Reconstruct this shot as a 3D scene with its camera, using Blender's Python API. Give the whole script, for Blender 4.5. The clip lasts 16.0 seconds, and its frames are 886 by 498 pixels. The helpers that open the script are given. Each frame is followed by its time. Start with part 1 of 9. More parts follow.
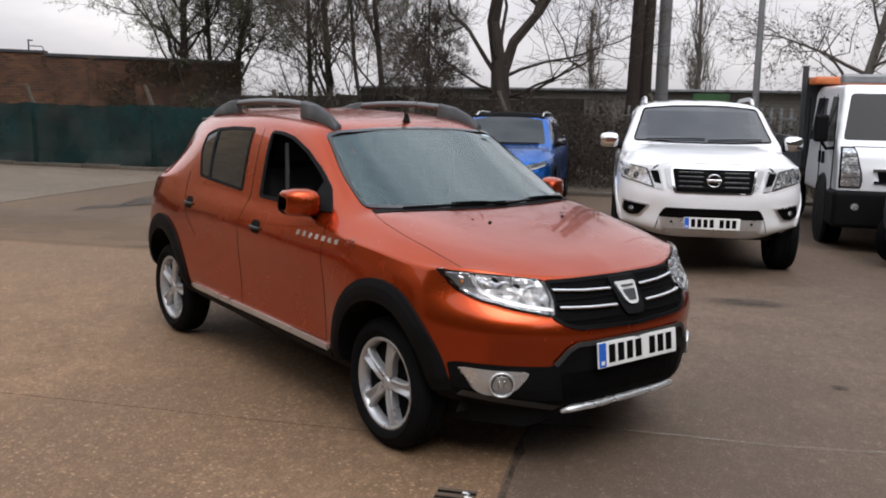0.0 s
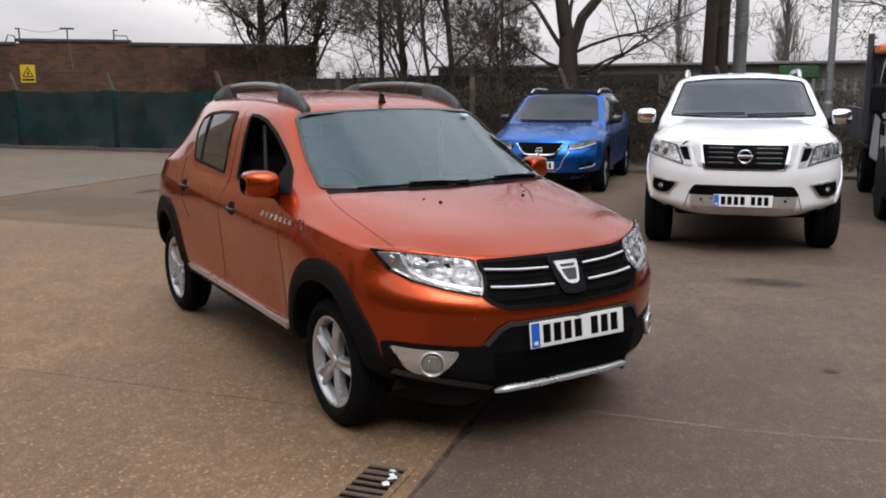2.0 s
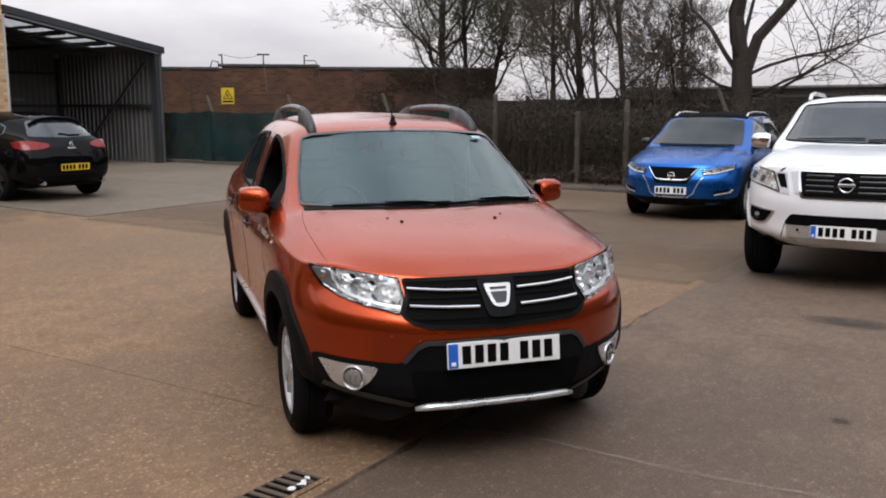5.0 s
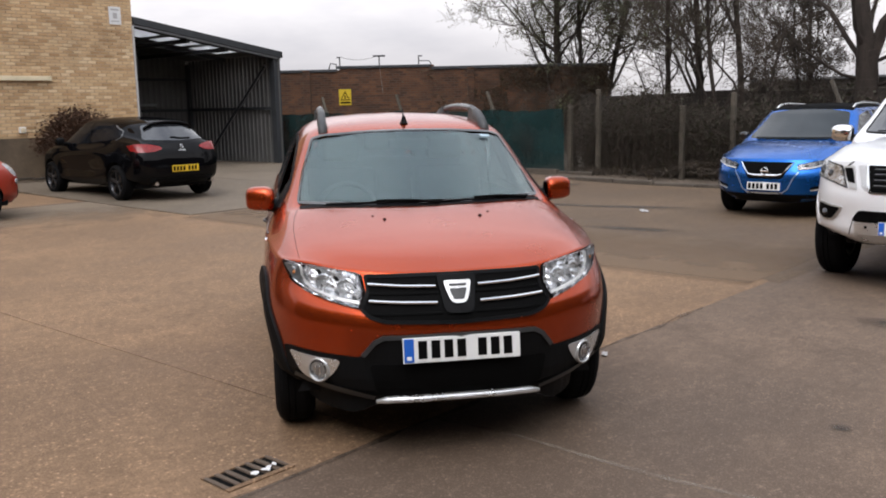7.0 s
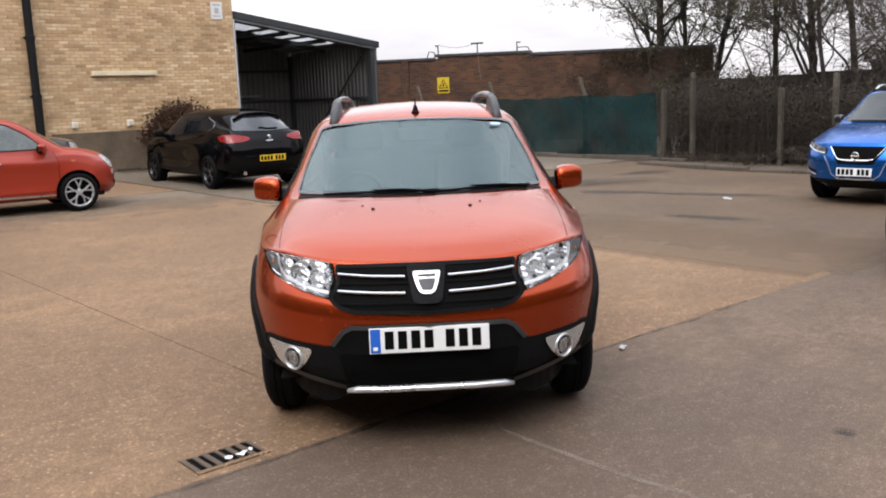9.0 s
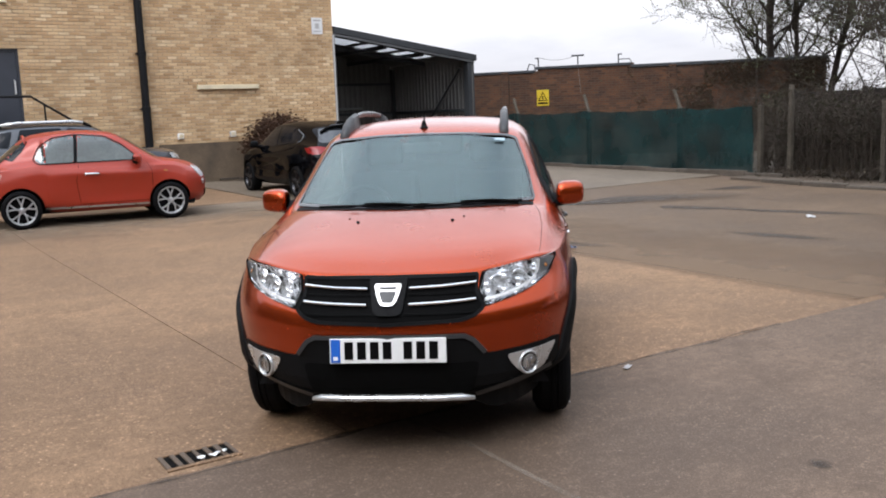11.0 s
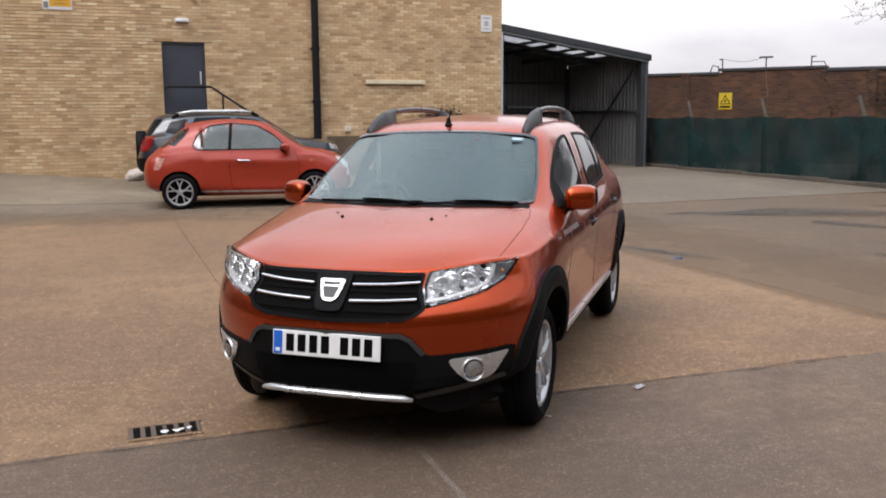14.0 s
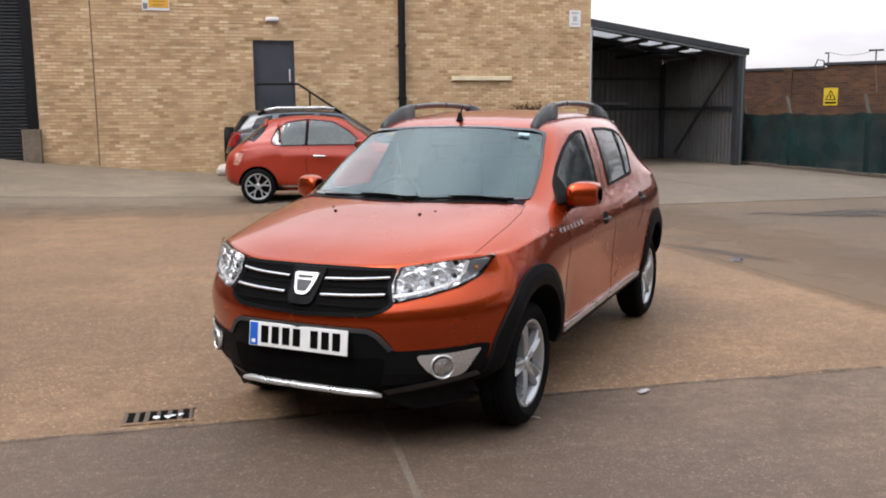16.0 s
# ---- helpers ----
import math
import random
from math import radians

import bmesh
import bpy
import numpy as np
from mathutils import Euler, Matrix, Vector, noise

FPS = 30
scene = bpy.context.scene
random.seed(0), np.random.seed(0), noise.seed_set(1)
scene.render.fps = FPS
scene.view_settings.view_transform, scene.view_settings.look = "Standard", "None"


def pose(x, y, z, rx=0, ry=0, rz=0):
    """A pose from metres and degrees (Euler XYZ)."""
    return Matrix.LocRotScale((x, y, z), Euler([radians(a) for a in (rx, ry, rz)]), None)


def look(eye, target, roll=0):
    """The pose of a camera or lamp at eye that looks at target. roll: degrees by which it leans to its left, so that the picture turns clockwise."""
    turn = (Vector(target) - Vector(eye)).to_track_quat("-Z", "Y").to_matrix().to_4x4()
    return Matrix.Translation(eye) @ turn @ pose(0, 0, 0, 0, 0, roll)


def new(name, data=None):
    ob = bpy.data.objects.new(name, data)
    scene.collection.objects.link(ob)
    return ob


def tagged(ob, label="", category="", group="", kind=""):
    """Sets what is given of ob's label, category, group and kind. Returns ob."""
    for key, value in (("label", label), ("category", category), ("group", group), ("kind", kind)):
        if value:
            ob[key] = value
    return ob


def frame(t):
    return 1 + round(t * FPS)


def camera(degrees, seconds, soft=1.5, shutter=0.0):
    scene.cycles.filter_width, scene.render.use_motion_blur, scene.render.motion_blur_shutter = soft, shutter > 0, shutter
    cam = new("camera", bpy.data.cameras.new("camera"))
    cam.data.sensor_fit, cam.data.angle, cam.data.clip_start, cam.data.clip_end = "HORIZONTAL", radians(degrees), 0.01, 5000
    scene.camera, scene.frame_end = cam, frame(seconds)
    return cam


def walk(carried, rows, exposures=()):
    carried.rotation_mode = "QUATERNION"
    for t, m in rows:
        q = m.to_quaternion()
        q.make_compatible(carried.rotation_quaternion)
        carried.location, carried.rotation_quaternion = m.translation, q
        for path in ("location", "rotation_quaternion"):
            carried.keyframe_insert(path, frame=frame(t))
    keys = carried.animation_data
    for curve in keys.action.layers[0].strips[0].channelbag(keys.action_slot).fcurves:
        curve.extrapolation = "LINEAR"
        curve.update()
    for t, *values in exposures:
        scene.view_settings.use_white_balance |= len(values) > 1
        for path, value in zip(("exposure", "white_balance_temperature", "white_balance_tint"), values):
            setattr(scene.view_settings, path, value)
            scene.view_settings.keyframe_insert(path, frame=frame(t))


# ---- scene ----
cam = camera(53.0, 16.0, 1.9)
METRES, EYE, TILT, LEAN, TURN = 5.76, 1.572, 0.0, 0.0, -38.0
ROWS = [
    (0.0, 0.0, 0.0, 0.0, 0.18, -9.1, -1.11),
    (0.5, 0.0331, -0.0039, -0.0001, -0.01, -9.84, -0.93),
    (1.0, 0.0617, -0.0058, 0.0003, 2.24, -10.05, -0.51),
    (1.5, 0.0887, 0.0008, -0.0015, 4.48, -10.1, -0.37),
    (2.0, 0.1194, 0.0052, 0.001, 6.15, -10.44, 0.21),
    (2.5, 0.1546, 0.006, 0.002, 8.09, -10.12, 1.12),
    (3.0, 0.194, 0.0025, 0.0042, 10.62, -10.05, 0.63),
    (3.5, 0.2228, 0.01, 0.0003, 12.59, -9.56, 0.59),
    (6.0, 0.382, 0.0585, 0.0018, 23.77, -9.07, 0.25),
    (6.5, 0.4091, 0.0702, 0.002, 25.69, -9.03, 0.84),
    (7.0, 0.4486, 0.0786, 0.0017, 28.13, -9.1, 1.23),
    (7.5, 0.4725, 0.0873, 0.0003, 29.32, -8.81, 1.19),
    (8.0, 0.4924, 0.1111, -0.0005, 31.59, -8.62, 0.79),
    (8.5, 0.5097, 0.1288, 0.0003, 33.66, -9.36, 1.45),
    (9.0, 0.5405, 0.1431, -0.0003, 35.6, -9.69, 2.19),
    (9.5, 0.5723, 0.1558, -0.0, 37.91, -9.44, 2.04),
    (12.0, 0.6797, 0.2519, -0.0028, 47.57, -8.17, 2.23),
    (12.5, 0.6933, 0.2828, -0.0046, 50.39, -8.07, 1.81),
    (13.0, 0.7031, 0.3141, -0.005, 52.41, -8.76, 0.98),
    (13.5, 0.7297, 0.3417, -0.0051, 54.51, -8.49, 0.85),
    (14.0, 0.7516, 0.3676, -0.0064, 56.33, -8.46, 0.42),
    (14.5, 0.7628, 0.3863, -0.0088, 57.43, -8.33, 0.98),
    (15.0, 0.7691, 0.4133, -0.0087, 59.58, -8.4, 0.34),
    (15.5, 0.7801, 0.4345, -0.009, 60.79, -8.57, 0.55),
    (16.0, 0.7972, 0.46, -0.0092, 63.25, -8.6, 0.45),
]
EXPOSURES = [(t, e, k, 15.5 if k > 6700 else 12.5) for t, e, k in ((0.0, 0.10, 6950), (3.5, 0.13, 6950), (6.0, 0.17, 6950), (6.5, 0.22, 6950), (7.5, 0.28, 6950), (8.0, 0.31, 6950), (8.5, 0.37, 6950), (9.0, 0.62, 6950), (9.5, 0.69, 6950), (12.0, 0.39, 6500), (12.6, 0.34, 6550), (13.0, 0.32, 6950), (14.0, 0.39, 6950), (16.0, 0.55, 6950))]
walk(cam, [(t, pose(-3.029, -3.258, EYE, TILT, LEAN, TURN) @ pose(METRES * x, METRES * y, METRES * z, 90 + pitch, roll, yaw)) for t, x, y, z, yaw, pitch, roll in ROWS],
     exposures=EXPOSURES)

# ---------------------------------------------------------------- world, sun, exposure
world = bpy.data.worlds.new("overcast")
scene.world = world
world.use_nodes = True
wn = world.node_tree
wn.nodes.clear()
w_out = wn.nodes.new("ShaderNodeOutputWorld")
w_bg = wn.nodes.new("ShaderNodeBackground")
w_sky = wn.nodes.new("ShaderNodeTexSky")
w_sky.sky_type, w_sky.sun_disc = "NISHITA", False
SUN_EL, SUN_AZ = radians(52), radians(205)
w_sky.sun_elevation, w_sky.sun_rotation = SUN_EL, SUN_AZ
w_sky.air_density, w_sky.dust_density, w_sky.ozone_density = 1.0, 4.0, 1.0
w_hs = wn.nodes.new("ShaderNodeHueSaturation")
w_hs.inputs["Saturation"].default_value = 0.10
w_co = wn.nodes.new("ShaderNodeTexCoord")
w_mp = wn.nodes.new("ShaderNodeMapping")
w_mp.inputs["Scale"].default_value = (1.0, 1.0, 3.2)
w_no = wn.nodes.new("ShaderNodeTexNoise")
w_no.inputs["Scale"].default_value, w_no.inputs["Detail"].default_value = 2.2, 6.0
w_no.inputs["Roughness"].default_value = 0.55
w_rp = wn.nodes.new("ShaderNodeMapRange")
w_rp.inputs["From Min"].default_value, w_rp.inputs["From Max"].default_value = 0.3, 0.7
w_rp.inputs["To Min"].default_value, w_rp.inputs["To Max"].default_value = 0.0, 1.0
w_mu = wn.nodes.new("ShaderNodeMix")
w_mu.data_type, w_mu.blend_type = "RGBA", "MULTIPLY"
w_mu.inputs["Factor"].default_value = 1.0
# a closed cloud layer: the sky's own gradient, evened out and broken by soft cloud
w_even = wn.nodes.new("ShaderNodeMix")
w_even.data_type = "RGBA"
w_even.inputs["Factor"].default_value = 0.55
w_even.inputs["B"].default_value = (6.2, 6.3, 6.6, 1)
wn.links.new(w_sky.outputs[0], w_hs.inputs["Color"])
wn.links.new(w_hs.outputs[0], w_even.inputs["A"])
wn.links.new(w_co.outputs["Generated"], w_mp.inputs[0])
wn.links.new(w_mp.outputs[0], w_no.inputs["Vector"])
wn.links.new(w_no.outputs[0], w_rp.inputs["Value"])
wn.links.new(w_even.outputs["Result"], w_mu.inputs["A"])
w_cl = wn.nodes.new("ShaderNodeMix")
w_cl.data_type = "RGBA"
w_cl.inputs["A"].default_value, w_cl.inputs["B"].default_value = (0.66, 0.69, 0.74, 1), (1.20, 1.21, 1.21, 1)
wn.links.new(w_rp.outputs[0], w_cl.inputs["Factor"])
wn.links.new(w_cl.outputs["Result"], w_mu.inputs["B"])
# an overcast sky is about three times brighter overhead than at the horizon
w_sep = wn.nodes.new("ShaderNodeSeparateXYZ")
wn.links.new(w_co.outputs["Generated"], w_sep.inputs[0])
w_gr = wn.nodes.new("ShaderNodeMapRange")
for _k, _v in (("From Min", 0.0), ("From Max", 1.0), ("To Min", 1.3), ("To Max", 2.6)):
    w_gr.inputs[_k].default_value = _v
wn.links.new(w_sep.outputs["Z"], w_gr.inputs["Value"])
w_mg = wn.nodes.new("ShaderNodeMix")
w_mg.data_type, w_mg.blend_type = "RGBA", "MULTIPLY"
w_mg.inputs["Factor"].default_value = 1.0
wn.links.new(w_mu.outputs["Result"], w_mg.inputs["A"])
w_tint = wn.nodes.new("ShaderNodeMix")
w_tint.data_type, w_tint.blend_type = "RGBA", "MULTIPLY"
w_tint.inputs["Factor"].default_value = 1.0
w_blue = wn.nodes.new("ShaderNodeMix")
w_blue.data_type = "RGBA"
w_blue.inputs["A"].default_value, w_blue.inputs["B"].default_value = (1.0, 1.0, 1.0, 1), (0.90, 1.0, 1.10, 1)
wn.links.new(w_sep.outputs["Z"], w_blue.inputs["Factor"])
wn.links.new(w_blue.outputs["Result"], w_tint.inputs["A"])
wn.links.new(w_gr.outputs[0], w_tint.inputs["B"])
wn.links.new(w_tint.outputs["Result"], w_mg.inputs["B"])
wn.links.new(w_mg.outputs["Result"], w_bg.inputs["Color"])
w_bg.inputs["Strength"].default_value = 0.125
wn.links.new(w_bg.outputs[0], w_out.inputs["Surface"])

sun = new("sun", bpy.data.lights.new("sun", "SUN"))
sun.data.energy, sun.data.angle, sun.data.color = 0.6, radians(30), (1.0, 0.96, 0.9)
_sd = Vector((math.sin(SUN_AZ) * math.cos(SUN_EL), math.cos(SUN_AZ) * math.cos(SUN_EL), math.sin(SUN_EL)))
sun.matrix_world = look(_sd * 60, (0, 0, 0))


# ---------------------------------------------------------------- materials
def nodes_of(name):
    m = bpy.data.materials.new(name)
    m.use_nodes = True
    nt = m.node_tree
    return m, nt, nt.nodes["Principled BSDF"]


def lin(r, g, b):
    """A colour from 8-bit values."""
    return tuple(((c / 255 + 0.055) / 1.055) ** 2.4 if c > 10 else c / 255 / 12.92 for c in (r, g, b)) + (1,)


def node(nt, kind, **values):
    nd = nt.nodes.new(kind)
    for key, v in values.items():
        nd.inputs[key.replace("_", " ")].default_value = v
    return nd


def mixed(nt, fac, a, b, blend="MIX"):
    """A colour mix; fac, a and b are sockets or values."""
    nd = nt.nodes.new("ShaderNodeMix")
    nd.data_type, nd.blend_type = "RGBA", blend
    for key, v in (("Factor", fac), ("A", a), ("B", b)):
        if isinstance(v, bpy.types.NodeSocket):
            nt.links.new(v, nd.inputs[key])
        else:
            nd.inputs[key].default_value = v
    return nd.outputs["Result"]


def ramp(nt, socket, a, b, lo=0.0, hi=1.0):
    nd = nt.nodes.new("ShaderNodeMapRange")
    nt.links.new(socket, nd.inputs["Value"])
    for key, v in (("From Min", a), ("From Max", b), ("To Min", lo), ("To Max", hi)):
        nd.inputs[key].default_value = v
    return nd.outputs[0]


def noise_of(nt, scale, detail=4.0, rough=0.55, stretch=None, kind="ShaderNodeTexNoise"):
    co = nt.nodes.new("ShaderNodeTexCoord")
    nd = nt.nodes.new(kind)
    nd.inputs["Scale"].default_value = scale
    if kind == "ShaderNodeTexNoise":
        nd.inputs["Detail"].default_value, nd.inputs["Roughness"].default_value = detail, rough
    if stretch:
        mp = nt.nodes.new("ShaderNodeMapping")
        mp.inputs["Scale"].default_value = stretch
        nt.links.new(co.outputs["Object"], mp.inputs[0])
        nt.links.new(mp.outputs[0], nd.inputs["Vector"])
    else:
        nt.links.new(co.outputs["Object"], nd.inputs["Vector"])
    return nd.outputs[0]


def bumped(nt, bsdf, height, strength, dist=0.01):
    nd = node(nt, "ShaderNodeBump", Strength=strength, Distance=dist)
    nt.links.new(height, nd.inputs["Height"])
    nt.links.new(nd.outputs[0], bsdf.inputs["Normal"])


def mat(name, col, rough=0.5, metal=0.0, var=0.25, scale=3.0, fine=60.0, bump=0.0, coat=0.0, spec=0.5, rvar=0.1, stretch=None, col2=None):
    """A plain surface with blotches and grain of its own."""
    m, nt, b = nodes_of(name)
    big, small = noise_of(nt, scale, 5.0, 0.6, stretch), noise_of(nt, fine, 3.0, 0.6, stretch)
    dark = tuple(c * (1 - var) for c in col[:3]) + (1,) if col2 is None else col2
    lite = tuple(min(1, c * (1 + var * 0.6)) for c in col[:3]) + (1,)
    c1 = mixed(nt, ramp(nt, big, 0.3, 0.7), dark, lite)
    c2 = mixed(nt, ramp(nt, small, 0.35, 0.65, 0, 0.5), c1, tuple(c * (1 - var) for c in col[:3]) + (1,))
    nt.links.new(c2, b.inputs["Base Color"])
    nt.links.new(ramp(nt, big, 0.3, 0.7, max(0.02, rough - rvar), min(1, rough + rvar)), b.inputs["Roughness"])
    b.inputs["Metallic"].default_value = metal
    b.inputs["Coat Weight"].default_value, b.inputs["Coat Roughness"].default_value = coat, 0.04
    b.inputs["Specular IOR Level"].default_value = spec
    if bump:
        bumped(nt, b, small, bump)
    return m


def car_paint(name, col, metal=0.35, rough=0.38, dirt=0.12):
    """Metallic lacquer with fine flake, orange peel and a film of road dust."""
    m, nt, b = nodes_of(name)
    flake = noise_of(nt, 900.0, 1.0, 0.5)
    dust = noise_of(nt, 5.0, 6.0, 0.65)
    base = mixed(nt, ramp(nt, flake, 0.35, 0.65, 0, 0.12), col, tuple(min(1, c * 1.5 + 0.01) for c in col[:3]) + (1,))
    dusty = mixed(nt, ramp(nt, dust, 0.5, 0.8, 0, dirt), base, (0.25, 0.21, 0.17, 1))
    nt.links.new(dusty, b.inputs["Base Color"])
    nt.links.new(ramp(nt, dust, 0.4, 0.8, rough, rough + 0.06), b.inputs["Roughness"])
    b.inputs["Metallic"].default_value = metal
    b.inputs["Coat Weight"].default_value = 1.0
    nt.links.new(ramp(nt, dust, 0.45, 0.85, 0.008, 0.04), b.inputs["Coat Roughness"])
    b.inputs["Coat IOR"].default_value = 1.5
    return m


def clear_glass(name, tint, rough=0.01, ior=1.45):
    m, nt, b = nodes_of(name)
    b.inputs["Base Color"].default_value = tint
    b.inputs["Transmission Weight"].default_value, b.inputs["IOR"].default_value = 1.0, ior
    b.inputs["Specular Tint"].default_value = (0.72, 0.93, 0.90, 1) if ior > 1.6 else (1, 1, 1, 1)
    smear = noise_of(nt, 6.0, 5.0, 0.6)
    nt.links.new(ramp(nt, smear, 0.45, 0.8, rough, rough + 0.006), b.inputs["Roughness"])
    return m


PAINT_ORANGE = car_paint("orange_metallic_paint", (0.37, 0.042, 0.003, 1), 0.86, 0.24, 0.02)
PAINT_ORANGE.node_tree.nodes["Principled BSDF"].inputs["Coat IOR"].default_value = 1.46
PAINT_ORANGE.node_tree.nodes["Principled BSDF"].inputs["Coat Weight"].default_value = 0.62
PAINT_WHITE = car_paint("white_paint", (0.78, 0.79, 0.80, 1), 0.0, 0.35, 0.05)
PAINT_BLUE = car_paint("blue_metallic_paint", (0.001, 0.105, 0.40, 1), 0.85, 0.24, 0.01)
PAINT_BLUE.node_tree.nodes["Principled BSDF"].inputs["Coat Weight"].default_value = 0.35
PAINT_BLACK = car_paint("black_paint", (0.0015, 0.0015, 0.002, 1), 0.0, 0.3, 0.0)
PAINT_BLACK.node_tree.nodes["Principled BSDF"].inputs["Specular IOR Level"].default_value = 0.0
PAINT_BLACK.node_tree.nodes["Principled BSDF"].inputs["Coat Weight"].default_value = 0.38
PAINT_RED = car_paint("coral_red_paint", (0.29, 0.021, 0.005, 1), 0.15, 0.4, 0.02)
PAINT_RED.node_tree.nodes["Principled BSDF"].inputs["Coat Weight"].default_value = 0.32
PAINT_GREY = car_paint("dark_grey_paint", (0.016, 0.019, 0.025, 1), 0.3, 0.35, 0.03)
PAINT_NAVY = car_paint("navy_paint", (0.012, 0.014, 0.03, 1), 0.2, 0.4, 0.05)
GLASS_CLEAR = clear_glass("car_glass", (0.70, 0.87, 0.86, 1), 0.0, 1.605)
GLASS_LAMP = clear_glass("lamp_glass", (0.95, 0.96, 0.97, 1))
GLASS_DARK = mat("dark_window_glass", (0.012, 0.014, 0.016, 1), 0.04, 0, 0.3, 3, 20, 0, 0.5, 0.7, 0.03)
GLASS_TEAL = mat("teal_tinted_glass", (0.016, 0.022, 0.024, 1), 0.05, 0, 0.3, 3, 20, 0, 0.10, 0.30, 0.03)
# the lifted greenish base colour stands in for reflections and the view through
GLASS_GREEN_REFLECT = mat("glass_with_painted_reflection", (0.045, 0.066, 0.062, 1), 0.05, 0, 0.5, 2.2, 20, 0, 0.8, 0.8, 0.03)
GLASS_DEEP = mat("deep_dark_glass", (0.006, 0.008, 0.011, 1), 0.08, 0, 0.3, 3, 20, 0, 0.0, 0.12, 0.03)
PLASTIC = mat("black_textured_plastic", (0.005, 0.0051, 0.0055, 1), 0.6, 0, 0.3, 6, 250, 0.12, 0, 0.1)
PLASTIC_GREY = mat("grey_plastic", (0.035, 0.036, 0.037, 1), 0.5, 0, 0.25, 6, 250, 0.1)
GLOSS_BLACK = mat("gloss_black", (0.008, 0.008, 0.009, 1), 0.12, 0, 0.3, 6, 80, 0, 0.5)
INSIDE = mat("dark_cabin_trim", (0.008, 0.008, 0.009, 1), 0.8, 0, 0.3, 8, 200, 0.1, 0, 0.2)
WEBBING = mat("grey_belt_webbing", (0.08, 0.08, 0.08, 1), 0.8, 0, 0.2, 12, 300, 0.1)
SEAT = mat("charcoal_seat_cloth", (0.016, 0.0165, 0.018, 1), 0.9, 0, 0.35, 12, 300, 0.2)
RUBBER = mat("tyre_rubber", (0.0055, 0.0055, 0.006, 1), 0.8, 0, 0.3, 10, 120, 0.15, 0, 0.08)
ALLOY = mat("silver_alloy", (0.49, 0.50, 0.51, 1), 0.32, 0.55, 0.15, 8, 100, 0.02, 0.3)
ALLOY_DARK = mat("dark_alloy", (0.03, 0.03, 0.033, 1), 0.3, 0.6, 0.2, 8, 100)
LAMP_IN = mat("lamp_interior", (0.72, 0.73, 0.74, 1), 0.22, 0.80, 0.50, 22, 60, 0, 0, 0.5, 0.1)
BADGE = mat("brushed_bright_badge", (0.66, 0.66, 0.65, 1), 0.30, 0.35, 0.06, 8, 200)
RAIL = mat("grey_rail_paint", (0.13, 0.133, 0.135, 1), 0.35, 0.4, 0.15, 8, 200, 0.02)
CHROME = mat("chrome", (0.85, 0.86, 0.87, 1), 0.07, 1.0, 0.05, 5, 60, 0, 0, 0.5, 0.03)
SATIN = mat("satin_silver_plastic", (0.64, 0.65, 0.65, 1), 0.32, 0.75, 0.12, 8, 200, 0.02)
PLATE_WHITE = mat("reflective_white_plate", (0.74, 0.74, 0.72, 1), 0.35, 0, 0.06, 12, 80)
PLATE_YELLOW = mat("reflective_yellow_plate", (0.75, 0.48, 0.03, 1), 0.35, 0, 0.06, 12, 80)
INK = mat("black_ink", (0.004, 0.004, 0.004, 1), 0.65, 0, 0.2, 12, 80, 0, 0, 0.03)
PLATE_BLUE = mat("plate_blue", (0.008, 0.11, 0.50, 1), 0.4, 0, 0.1, 12, 80)
WHITE_INK = mat("white_ink", (0.75, 0.75, 0.74, 1), 0.4, 0, 0.08, 12, 80)
RED_LENS = mat("red_lamp_lens", (0.24, 0.008, 0.008, 1), 0.2, 0, 0.5, 20, 90, 0, 0.2, 0.3)
AMBER = mat("amber_lens", (0.45, 0.17, 0.05, 1), 0.1, 0, 0.2, 20, 90, 0, 0.6)
MAST = mat("dull_grey_mast_paint", (0.13, 0.13, 0.13, 1), 0.6, 0.1, 0.4, 1.2, 40, 0.1)
STEEL = mat("weathered_grey_steel", (0.22, 0.225, 0.23, 1), 0.5, 0.5, 0.3, 3, 40, 0.1)
IRON = mat("worn_cast_iron", (0.118, 0.083, 0.057, 1), 0.75, 0.15, 0.4, 20, 90, 0.3, 0, 0.5, 0.15)
DARK_STEEL = mat("dark_painted_steel", (0.035, 0.038, 0.042, 1), 0.5, 0.1, 0.3, 3, 50, 0.08)


